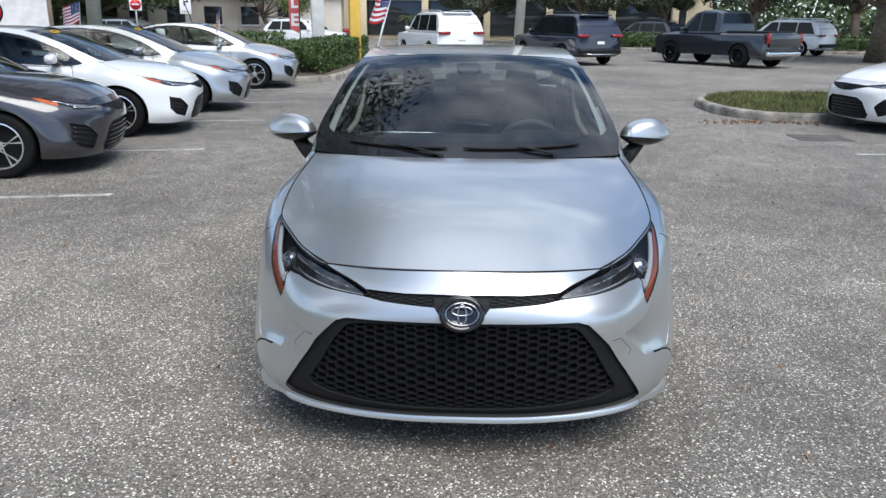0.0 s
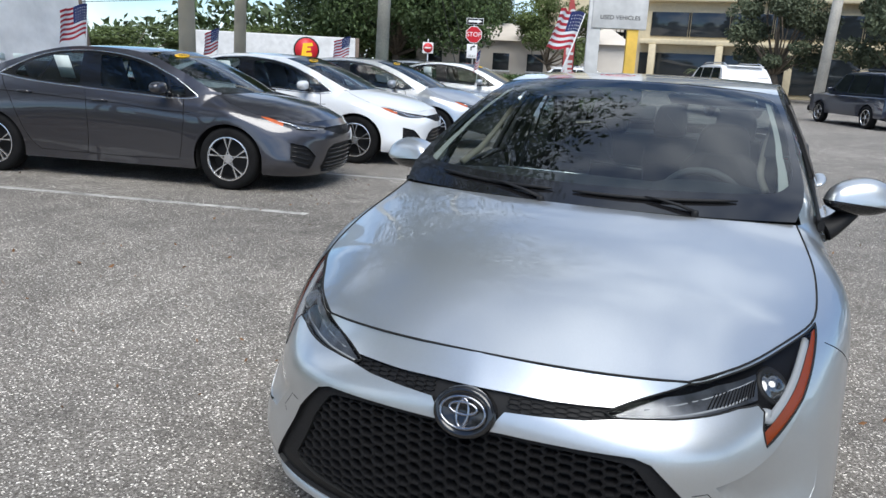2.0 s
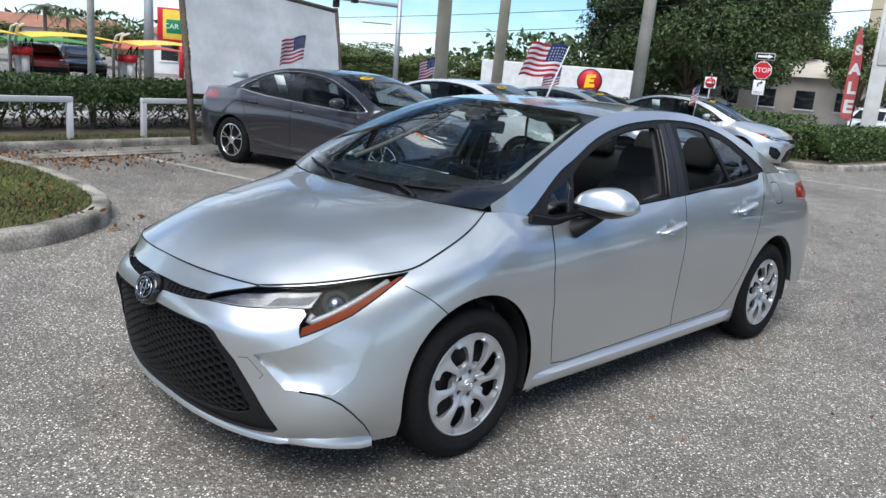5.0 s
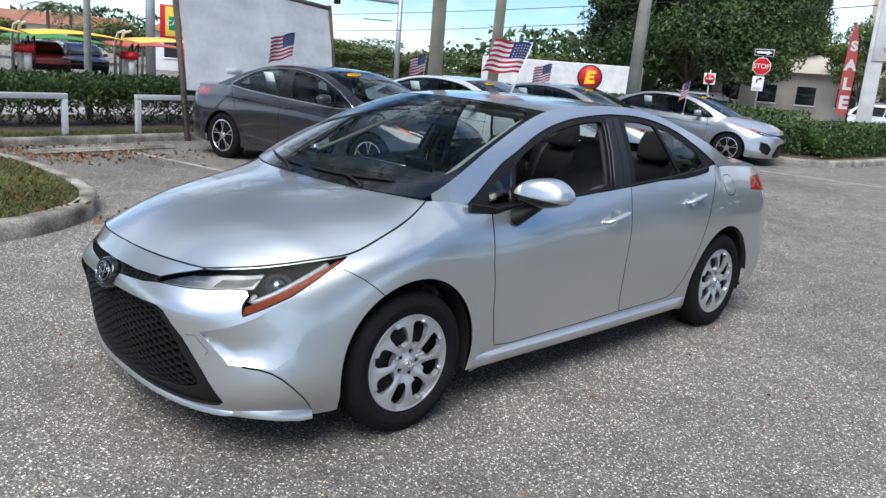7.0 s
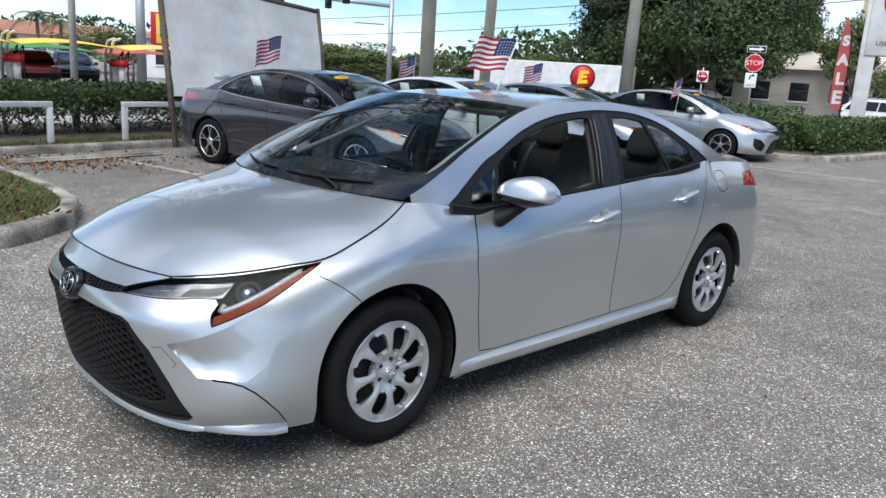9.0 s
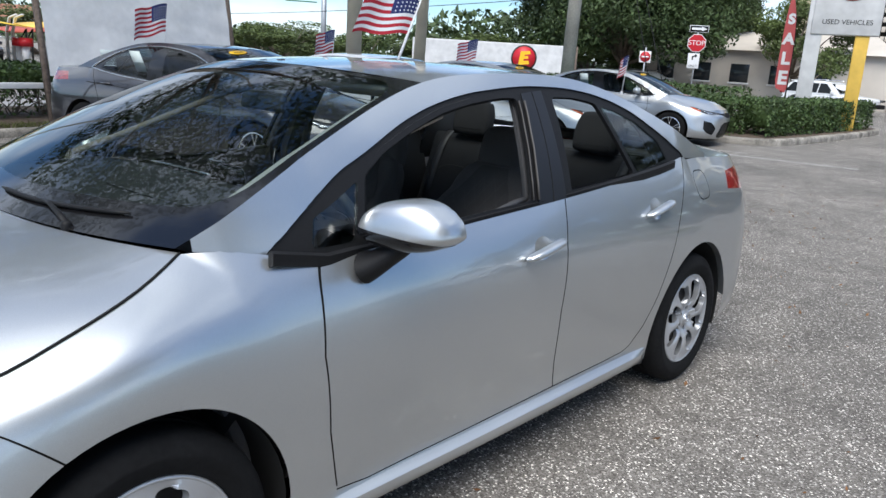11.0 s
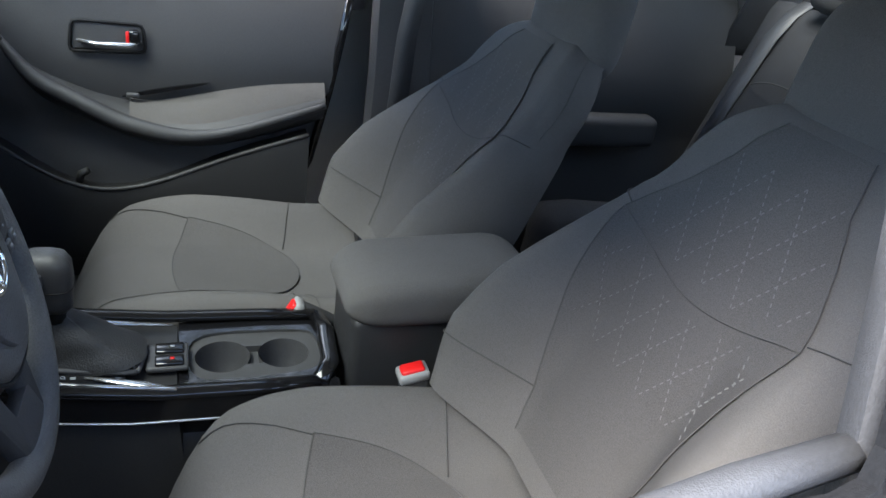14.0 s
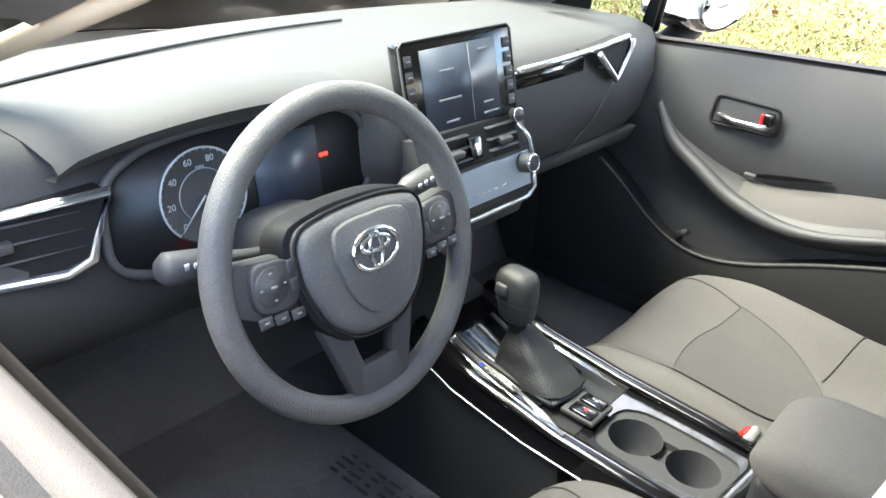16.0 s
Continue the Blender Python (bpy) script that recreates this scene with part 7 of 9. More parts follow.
def plain_wheel(parent, x, y, r, out, width=.21, spokes=10, rim_mat=None):
    w = new("wheel")
    w.parent = parent
    m4 = Matrix.Translation((x, y, r)) @ Matrix.Rotation(radians(90 * out), 4, "Y")
    h = width / 2
    k = r / .316
    part("tyre", lathe([(.215 * k, -h * .85), (.27 * k, -h), (.30 * k, -h * .9), (r, -h * .6), (r, h * .6), (.30 * k, h * .9), (.27 * k, h), (.225 * k, h * .92), (.215 * k, h * .6)], 40, m4=m4, closed=True), RUBBER, w, angle=50)
    part("rim", lathe([(.22 * k, h * .90), (.212 * k, h * .93), (.205 * k, h * .70), (.19 * k, h * .0), (0, h * .05)], 36, m4=m4), BLACK_PLASTIC, w, angle=40)
    sp = bmesh.new()
    for j in range(spokes):
        a = 2 * math.pi * (j // 2) / (spokes // 2) + (.17 if j % 2 else -.17)
        c, s = math.cos(a), math.sin(a)
        lean = -.028 if j % 2 else .028
        slab([(.03 * k, lean - .006), (.12 * k, lean * .35 - .005), (.207 * k, -.010), (.207 * k, .010), (.12 * k, lean * .35 + .005), (.03 * k, lean + .006)], .02, m4 @ Matrix(((c, -s, 0, 0), (s, c, 0, 0), (0, 0, 1, h * .82), (0, 0, 0, 1))), bm=sp)
    lathe([(0, h * .95), (.04 * k, h * .95), (.05 * k, h * .8)], 20, sp, m4)
    lathe([(.205 * k, h * .85), (.211 * k, h * .955), (.222 * k, h * .93)], 36, sp, m4)
    part("spokes", sp, rim_mat or ALLOY, w, "bright machined spokes", angle=40)
    return w


def flag(m4, size, parent=None):
    """A small striped flag on a staff that is clipped to a car's window."""
    f = thing("car_flag", "small striped flag with a blue starred corner on a staff", "flag", "flags on the cars")
    part("staff", rod((0, 0, 0), (0, 0, size * 1.75), .006 + size * .004), FLAG_WHITE, f)
    part("clip", box((.03, .04, .06), (0, 0, .0), .006), FLAG_WHITE, f)
    w, h = size * 1.25, size * .82

    def at(u, v):
        return (u * w * .93, .07 * size * math.sin(u * 7 + v * 1.5) * (.25 + u), size * 1.75 - h + v * h - .34 * size * u * (1 - .2 * v) + .03 * size * math.sin(u * 9))

    groups = {"red_stripes": (bmesh.new(), FLAG_RED), "white_stripes": (bmesh.new(), FLAG_WHITE), "canton": (bmesh.new(), FLAG_BLUE)}
    n = 14
    for j in range(13):
        for i in range(n):
            name = "canton" if (j >= 6 and i < 6) else ("red_stripes" if j % 2 == 0 else "white_stripes")
            bm = groups[name][0]
            q = [bm.verts.new(at(u, v)) for u, v in ((i / n, j / 13), ((i + 1) / n, j / 13), ((i + 1) / n, (j + 1) / 13), (i / n, (j + 1) / 13))]
            bm.faces.new(q)
    for name, (bm, mat) in groups.items():
        bmesh.ops.remove_doubles(bm, verts=bm.verts, dist=1e-5)
        part(name, bm, mat, f)
    st = bmesh.new()
    for j in range(5):
        for i in range(6):
            p = Vector(at(.04 + i * .065, .53 + j * .09))
            for s in (-1, 1):
                q = [st.verts.new(p + Vector((dx * size * .02, s * .002, dz * size * .02))) for dx, dz in ((0, 1), (-1, 0), (0, -1), (1, 0))]
                st.faces.new(q)
    tagged(part("stars", st, FLAG_WHITE, f, "small white stars"), kind="stuff")
    f.matrix_world = m4
    return f


def other_saloon():
    """A larger saloon of the same maker's family, with closed windows."""
    car = thing("parked_saloon", "dark grey saloon with a yellow price sticker, parked in a bay", "car", "saloons parked in the row")
    s3 = np.array((1.035, 1.055, 1.01))

    def fit_size(piece):
        v, f, n = piece
        nn = n / s3
        return v * s3, f, nn / np.linalg.norm(nn, axis=1, keepdims=True)

    door_f = [(1.452, .935), (1.425, .85), (1.415, .70), (1.44, .48), (1.478, .30)]
    door_m = [(2.552, 1.0), (2.528, .93), (2.505, .85), (2.492, .60), (2.51, .40), (2.535, .285)]
    door_r = [(3.555, 1.085), (3.50, .98), (3.40, .84), (3.315, .66), (3.25, .50), (3.18, .378), (3.10, .305)]
    low = [(1.478, .29), (2.0, .277), (2.535, .283), (3.10, .29)]
    lines = [side_uv(p) for p in (door_f, door_m, door_r, low)]
    for q in lines[:3]:
        q[0, 1] = 1.0
    reg = [("hole_arch", arch(AXLE_F), 0.0), ("hole_arch", arch(AXLE_R), 0.0)]
    reg += [("gap", rib(q, .006), .008) for q in lines]
    # body crease as a sunk line, its shade put into the dark colour
    crease = side_uv([(1.35, .79), (2.2, .845), (3.0, .885), (3.6, .905)])
    reg += [("gap", rib(crease, .007), .006)]
    reg += [("amber", [(.86, .815), (1.0, .875), (1.12, .975), (.96, .980), (.80, .905)], .004),
            ("lamp", [(.36, .79), (.52, .90), (.85, .985), (1.12, .978), (1.0, .87), (.78, .775), (.55, .75), (.40, .74)], .012),
            ("upper", [(0, .80), (.20, .80), (.36, .79), (.42, .735), (.30, .66), (.16, .60), (0, .58)], .015),
            ("lower", [(0, .47), (.30, .46), (.40, .40), (.47, .20), (.42, .09), (.2, .06), (0, .055)], .03),
            ("vent", [(.56, .33), (.70, .47), (.86, .52), (.84, .30), (.74, .20), (.60, .16)], .022),
            ("tail", [(4.55, .80), (4.62, .93), (5.35, .95), (5.35, .82), (4.95, .78)], 0.0),
            ("front_door", np.vstack([lines[0], lines[3][:3], lines[1][::-1]]), 0.0), ("rear_door", np.vstack([lines[1], lines[3][2:], lines[2][::-1]]), 0.0), ("body", None, 0.0)]
    cut = carve(FLANK, (1.0, .75), .045, reg)
    two = lambda k: fit_size(merged(cut[k], mirrored(cut[k])))  # noqa: E731
    skin("body", two("body"), GREY_PAINT, car, "painted body")
    # holds the door gaps and the crease with its painted shade
    skin("panel_gap", two("gap"), GAP, car)
    skin("upper_grille", two("upper"), BLACK_PLASTIC, car, "black upper grille")
    skin("lower_grille", two("lower"), BLACK_PLASTIC, car, "black lower grille")
    for piece in (cut["vent"], mirrored(cut["vent"])):
        skin("bumper_vent", fit_size(piece), BLACK_PLASTIC, car, "black bumper vent")
    badge = bmesh.new()
    oval_logo(badge, Matrix.Diagonal((*s3, 1)) @ flank_frame(0.0, .70, .016), .06, .005)
    part("badge", badge, DARK_METAL, car, "dark oval badge")
    for k in range(7):
        v = .10 + k * .05
        pts = [Vector(FLANK.place([(abs(u), v)])[0] * s3 * (np.sign(u) if u else 1, 1, 1)) + Vector((0, .012, 0)) for u in np.linspace(-.40 + .02 * k * .5, .40 - .02 * k * .5, 13)]
        part("grille_bar", tube(pts, .006, 6), GLOSS_BLACK, car)
    for sgn in (1, -1):
        pick = (lambda k: fit_size(cut[k])) if sgn > 0 else (lambda k: fit_size(mirrored(cut[k])))
        for nm in ("front_door", "rear_door"):
            door = skin(nm, pick(nm), GREY_PAINT, car, "painted door")
            u, v = (2.925, .80) if nm == "front_door" else (3.80, .82)
            m4 = Matrix.Diagonal((*s3, 1)) @ flank_frame(u, v, 0, sgn)
            part("door_handle", tube([m4 @ Vector((x, 0, z)) for x, z in ((-.085, .004), (-.06, .03), (.06, .03), (.085, .004))], .014, 8, flat=.7), GREY_PAINT, door)
        lamp = skin("headlight", pick("lamp"), LAMP_FACE, car, "headlight with clear and chrome parts")
        skin("amber_strip", pick("amber"), AMBER_CLEAR, lamp, "orange corner lens")
        for k in range(5):
            v = .22 + .06 * k
            part("vent_slat", tube([Matrix.Diagonal((*s3, 1)) @ on_flank(u, v + (u - .6) * .25, -.006, sgn) for u in np.linspace(.60 + .03 * max(0, k - 2), .83, 5)], .007, 6, flat=.6), GLOSS_BLACK, car)
        for line in ([(.48, .775), (.60, .80), (.70, .82)], [(.56, .825), (.66, .85), (.74, .87)], [(.66, .875), (.76, .905), (.86, .935)]):
            part("lamp_bar", tube([Matrix.Diagonal((*s3, 1)) @ on_flank(u, v, -.002, sgn) for u, v in dense(line, .04, closed=False)], .012, 8, flat=.6), CHROME, lamp)
        skin("tail_lamp", pick("tail"), RED_LENS, car, "red tail lamp")
        w = carve(SIDE, (1.0, .36), .035, [("glass_f", glass_uv(OPEN_FRONT), .004), ("glass_r", glass_uv(OPEN_REAR), .004), ("quarter", glass_uv(QUARTER), .004), ("corner", glass_uv(TRIANGLE), .004), ("trim", glass_uv(WINDOW), .003), ("hole_low", [(1.0, -.2), (4.0, -.2), (4.0, -.04), (1.0, -.04)], .0), ("pillar", None, 0.0)], box_uv=(1.08, 3.9, -.12, 1.0))
        p2 = (lambda k: fit_size(w[k])) if sgn > 0 else (lambda k: fit_size(mirrored(w[k])))
        skin("roof_side", p2("pillar"), GREY_PAINT, car, "painted pillar and roof side")
        skin("window_trim", p2("trim"), GLOSS_BLACK, car)
        for k in ("glass_f", "glass_r", "quarter", "corner"):
            skin("side_window", p2(k), TINT_GLASS, car, "tinted side window").visible_shadow = False
        part("chrome_line", tube([Vector(((float(glass_x(y, z)) + .004) * sgn, y, z)) for y, z in WINDOW], .0085, 6, closed=True), CHROME, car, "chrome window line").matrix_basis = Matrix.Diagonal((*s3, 1))
        mir = bmesh.new()
        bmesh.ops.create_uvsphere(mir, u_segments=20, v_segments=12, radius=1)
        for v in mir.verts:
            v.co = Vector([math.copysign(abs(c) ** .68, c) for c in v.co])
            v.co.z *= 1 - .25 * max(0, v.co.x * sgn)
        bmesh.ops.transform(mir, matrix=Matrix.Translation((.985 * sgn, 1.72, 1.045)) @ Matrix.Diagonal((.110, .068, .064, 1)), verts=mir.verts)
        m = part("door_mirror", mir, GREY_PAINT, car, "door mirror")
        part("mirror_arm", box((.12, .06, .05), (.89 * sgn, 1.70, .985), .012), GLOSS_BLACK, m)
        for y in (AXLE_F, AXLE_R):
            plain_wheel(car, .80 * sgn, y * 1.055, .335, 1 if sgn > 0 else -1)
            part("wheel_well", wheel_well(.78 * sgn, y * 1.055, .335, .385, sgn), GAP, car)
    for nm, sheet, k, lab in (("windscreen", SCREEN, (.95, .62), "windscreen"), ("rear_window", REAR, (.8, .6), "rear window")):
        skin(nm, fit_size(carve(sheet, k, .06, [("all", None, 0.0)])["all"]), TINT_GLASS, car, lab).visible_shadow = False
    for nm, sheet, k in (("roof", ROOF, (1.2, .55)), ("bonnet", BONNET, (.9, .72)), ("boot_lid", BOOT, (.6, .65))):
        skin(nm, fit_size(carve(sheet, k, .06, [("all", None, 0.0)])["all"]), GREY_PAINT, car, "painted " + nm.replace("_", " "))
    part("cabin_floor", box((1.44, 2.5, .5), (0, 2.5, .62), .05), CABIN, car, "dark cabin trim")
    part("dashboard", box((1.40, .55, .14), (0, 1.55, .94), .05), CABIN, car)
    for x in (-.37, .37):
        part("front_seat", box((.48, .14, .55), (x, 2.65, 1.05), .05, turn=Matrix.Rotation(radians(-18), 4, "X")), CABIN, car, "dark front seat")
        part("headrest", box((.24, .10, .16), (x, 2.80, 1.26), .03), CABIN, car)
    part("rear_seat", box((1.2, .14, .5), (0, 3.5, 1.0), .05, turn=Matrix.Rotation(radians(-20), 4, "X")), CABIN, car)
    sm = Matrix.Diagonal((*s3, 1))
    p = Vector(SCREEN.place([(.84, -.46)])[0] * s3)
    n = Vector(SCREEN.normal([(.84, -.46)])[0])
    n = n if n.z > 0 else -n
    side = Vector((1, 0, 0))
    up = n.cross(side).normalized()
    frame_ = Matrix.Translation(p + n * .006) @ Matrix((up.cross(n), up, n)).transposed().to_4x4()
    sticker = part("price_sticker", slab([(.13 * math.cos(a), .052 * math.sin(a)) for a in np.linspace(0, 2 * np.pi, 30, endpoint=False)], .003, frame_), YELLOW, car, "yellow oval sticker with the year 2020")
    writing("2020", .075, frame_ @ Matrix.Translation((0, 0, .003)), BLACK_INK, sticker, "sticker_year")
    p = Vector((float(glass_x(2.82, 1.19)) * -1 * s3[0] - .002, 2.82 * s3[1], 1.19 * s3[2]))
    part("window_paper", box((.003, .18, .26), tuple(p), turn=Matrix.Rotation(radians(-24), 4, "Y")), PAPER, car, "white price sheet in the rear window")
    part("underbody", box((1.5, 4.0, .02), (0, 2.4, .20)), GAP, car)
    return car


AMBER_CLEAR = material("amber_clear", (0.50, 0.10, 0.025), rough=0.2, coat=1.0, stain=0.15, stain_scale=30)
LAMP_FACE = material("lamp_face", (0.10, 0.10, 0.105), rough=0.1, metal=0.4, coat=1.0, stain=0.4, stain_scale=18)
parked = other_saloon()
ROW_TURN = 102.0


def repaint(car, paint, label):
    tagged(car, label)
    for o in car.children_recursive:
        if o.data and o.data.materials and o.data.materials[0] == GREY_PAINT:
            o.material_slots[0].link = "OBJECT"
            o.material_slots[0].material = paint


for (x, y, turn), paint, label in (((-3.95, 8.85, ROW_TURN), WHITE_PAINT, "white saloon with a yellow price sticker, parked in a bay"),
                                   ((-4.00, 11.65, ROW_TURN), SILVER_TWO, "silver saloon with a yellow price sticker, parked beside a white one"),
                                   ((-4.15, 16.30, ROW_TURN), SILVER_TWO, "silver saloon parked in a bay beside a hedge"),
                                   ((5.75, 9.75, -82.0), WHITE_PAINT, "white saloon with a black grille, beside a grass island")):
    repaint(copy_thing(parked, pose(x, y, 0, 0, 0, turn)), paint, label)
parked.matrix_world = pose(-3.90, 6.06, 0, 0, 0, ROW_TURN)
flag(pose(-.665, 3.08, 1.325, -12, -14, 258.5), .27)
for x, y, z, turn in ((-6.80, 5.12, 1.20, -80), (-7.70, 8.5, 1.10, -80), (-6.75, 11.0, 1.12, -100), (-5.15, 13.5, 1.02, -80)):
    flag(pose(x, y, z, -5, 0, turn), .40)


def boxy(name, label, paint, at, length, width, height, kind="suv", roof_from=.26, group="cars across the car park"):
    """A far sport utility, van or pickup: nose at y = 0, along y."""
    car = thing(name, label, "car" if kind != "pickup" else "pickup", group)
    r = .36 if kind != "pickup" else .40
    h0, belt = .30, height * .60
    L = length
    low = [(.02, h0 + .12), (.0, belt * .80), (.10, belt * .90), (L * roof_from * .9, belt), (L - .05, belt + .02), (L, belt * .8), (L, h0 + .1), (L - .15, h0), (.2, h0)]
    arches = [L * .19, L * .79]
    bottom = []
    for a in arches[::-1]:
        bottom += [(a + (r + .06) * math.cos(q), max(h0, r + (r + .06) * math.sin(q))) for q in np.linspace(0, math.pi, 9)]
    outline = low[:7] + [(L - .15, h0)] + bottom + [(.2, h0)]
    turn = Matrix(((0, 0, 1, 0), (1, 0, 0, 0), (0, 1, 0, 0), (0, 0, 0, 1)))
    rings = []
    for k in (-1, -.985, -.95, -.86, -.62, -.3, 0, .3, .62, .86, .95, .985, 1):
        e = abs(k)
        drop = max(0.0, (e - .80) / .20) ** 2.2
        ring = []
        for y, z in outline:
            f = y / L
            yy = y + (.26 * e**3.5 if f < .12 else 0) - (.16 * e**4 if f > .9 else 0)
            zz = min(z, belt + .03 - .14 * drop) if z > h0 + .2 else z + (.05 * drop if z < h0 + .02 else 0)
            bulge = 1 - .05 * max(0.0, (zz - belt * .72) / belt) - .06 * max(0.0, (h0 + .25 - zz))
            ring.append((k * width / 2 * bulge, yy, zz))
        rings.append(ring)
    part("body", loft(rings), paint, car, "painted body", angle=38)
    cab_end = L * (.62 if kind == "pickup" else .985)
    a0 = L * roof_from
    rake = .12 if kind == "pickup" else .40
    cab = [(a0, belt - .04), (a0 + .38, belt + (height - belt) * .52), (a0 + .72, height - .10), (a0 + 1.05, height - .015), ((a0 + cab_end) / 2, height), (cab_end - rake - .25, height - .03), (cab_end - rake, height - .10), (cab_end - rake * .35, belt + (height - belt) * .42), (cab_end, belt - .02)]
    rings = []
    for k in (-1, -.96, -.85, -.5, 0, .5, .85, .96, 1):
        e = abs(k)
        rings.append([(k * (width / 2 - .03 - .17 * max(0, (z - belt) / (height - belt))), y + (.10 * e**4 if y < a0 + .5 else 0), z - (.05 * max(0, (e - .8) / .2) ** 2 if z > height - .15 else 0)) for y, z in cab])
    part("cabin", loft(rings), paint, car, "painted roof and pillars", angle=38)
    for s in (1, -1):
        def px(z):
            return s * (width / 2 - .03 - .17 * max(0, (z - belt) / (height - belt)) + .004)
        zt, zb = height - .13, belt + .03
        splits = np.linspace(a0 + .30, cab_end - .22, 4 if kind != "pickup" else 3)
        for i, (ya, yb) in enumerate(zip(splits, splits[1:])):
            fa = .52 if i == 0 else 0
            fb = (.10 if kind == "pickup" else .30) if i == len(splits) - 2 else 0
            pts = [(ya + .03, zb), (ya + .03 + fa, zt), (yb - .03 - fb, zt), (yb - .03, zb)]
            bm = bmesh.new()
            f = bm.faces.new([bm.verts.new((px(z), y, z)) for y, z in (pts if s < 0 else pts[::-1])])
            part("side_window", bm, DARK_GLASS, car, "dark side window", smooth=False)
        for y in arches:
            plain_wheel(car, s * (width / 2 - .11), y, r, 1 if s > 0 else -1, .24, 10, ALLOY if kind != "pickup" else GLOSS_BLACK)
        part("tail_lamp", box((.46, .10, .11) if kind != "pickup" else (.14, .10, .34), (s * (width / 2 - (.26 if kind != "pickup" else .12)), L - .035, belt - (.04 if kind != "pickup" else .17)), .03), RED_LENS, car, "red tail lamp")
        part("headlight", box((.34, .10, .12), (s * (width / 2 - .22), .04, belt * .80), .03), LAMP_FACE, car, "headlight")
        part("door_mirror", box((.18, .10, .14), (s * (width / 2 + .06), a0 + .35, belt + .09), .03), paint, car)
    bm = bmesh.new()
    bm.faces.new([bm.verts.new(p) for p in ((-width * .34, cab_end - rake + .012, height - .13), (width * .34, cab_end - rake + .012, height - .13), (width * .40, cab_end - rake * .35 + .012, belt + (height - belt) * .40), (-width * .40, cab_end - rake * .35 + .012, belt + (height - belt) * .40))][::-1])
    part("rear_window", bm, DARK_GLASS, car, "dark rear window", smooth=False)
    bm = bmesh.new()
    bm.faces.new([bm.verts.new(p) for p in ((-width * .40, a0 + .08, belt + .08), (width * .40, a0 + .08, belt + .08), (width * .34, a0 + .69, height - .115), (-width * .34, a0 + .69, height - .115))])
    part("windscreen", bm, DARK_GLASS, car, "dark windscreen", smooth=False)
    if kind != "pickup":
        part("spoiler", box((width * .66, .22, .04), (0, cab_end - rake + .02, height - .05), .015), paint, car)
        part("bumper_trim", tube([(-width * .42, L - .04, h0 + .14), (-width * .2, L + .05, h0 + .10), (width * .2, L + .05, h0 + .10), (width * .42, L - .04, h0 + .14)], .022, 6), SATIN, car, "silver lower bumper trim")
    part("rear_bumper", box((width * .90, .14, .16), (0, L - .02, h0 + .20), .04), CHROME if kind == "pickup" else BLACK_PLASTIC, car, "rear bumper")
    part("front_bumper", box((width * .92, .14, .20), (0, .02, h0 + .16), .04), BLACK_PLASTIC, car, "front bumper")
    if kind == "pickup":
        part("load_bed", box((width - .28, L * .32, .06), (0, L * .82, belt + .03), .01), GAP, car, "open load bed")
        part("tailgate", box((width - .36, .05, .44), (0, L - .005, belt - .24), .02), paint, car)
    else:
        for s in (1, -1):
            part("roof_rail", tube([(s * width * .33, a0 + .9, height + .01), (s * width * .33, a0 + 1.1, height + .05), (s * width * .33, cab_end - .7, height + .04), (s * width * .33, cab_end - .5, height)], .02, 6), SATIN if paint == WHITE_PAINT else GLOSS_BLACK, car)
    part("plate_bar", box((.30, .01, .10), (0, L + .012, belt - .28), .01), FLAG_WHITE, car, "plain number plate")
    car.matrix_world = at
    return car


boxy("sport_utility", "dark navy sport utility car with silver trim", NAVY_PAINT, pose(2.5, 30.4, 0, 0, 0, -155), 4.95, 1.93, 1.80)
boxy("pickup_truck", "dark grey crew-cab pickup truck with black wheels", TRUCK_PAINT, pose(7.95, 29.85, 0, 0, 0, -148), 5.4, 1.95, 1.98, "pickup", .24)
boxy("sport_utility", "white sport utility car with roof rails", WHITE_PAINT, pose(-2.4, 31.9, 0, 0, 0, -155), 4.8, 1.93, 1.85)
boxy("sport_utility", "white compact sport utility car behind a pickup", WHITE_PAINT, pose(13.8, 38.8, 0, 0, 0, -140), 4.6, 1.86, 1.68)
boxy("hatchback", "dark blue parked car", NAVY_PAINT, pose(8.5, 46.5, 0, 0, 0, -130), 4.4, 1.8, 1.55)
boxy("hatchback", "white parked car by the hedge", WHITE_PAINT, pose(-7.0, 40.0, 0, 0, 0, 70), 4.5, 1.8, 1.5)
boxy("hatchback", "silver parked car under the trees", SILVER_TWO, pose(-15.5, 38.0, 0, 0, 0, 78), 4.5, 1.8, 1.45)
boxy("hatchback", "red parked car by the showroom", RED_PAINT, pose(-8.5, 52.0, 0, 0, 0, 60), 4.4, 1.8, 1.5)
boxy("hatchback", "red car at the car wash", RED_PAINT, pose(-30.0, 8.6, 0, 0, 0, 80), 4.4, 1.8, 1.45, group="cars at the car wash")
boxy("hatchback", "blue car at the car wash", NAVY_PAINT, pose(-33.0, 11.2, 0, 0, 0, 80), 4.4, 1.8, 1.45, group="cars at the car wash")

# ---- kerbs, islands, planting ----
CONCRETE = material("kerb_concrete", (0.25, 0.23, 0.20), rough=0.9, grain=0.40, grain_scale=55, stain=0.62, stain_scale=3.2, bump=0.9, bump_scale=90)
PALE_PAVING = material("pale_paving", (0.42, 0.40, 0.37), rough=0.9, grain=0.12, grain_scale=60, stain=0.2, stain_scale=0.8)
LINE_PAINT = material("worn_line_paint", (0.36, 0.35, 0.33), rough=0.9, grain=0.5, grain_scale=70, stain=0.45, stain_scale=5)
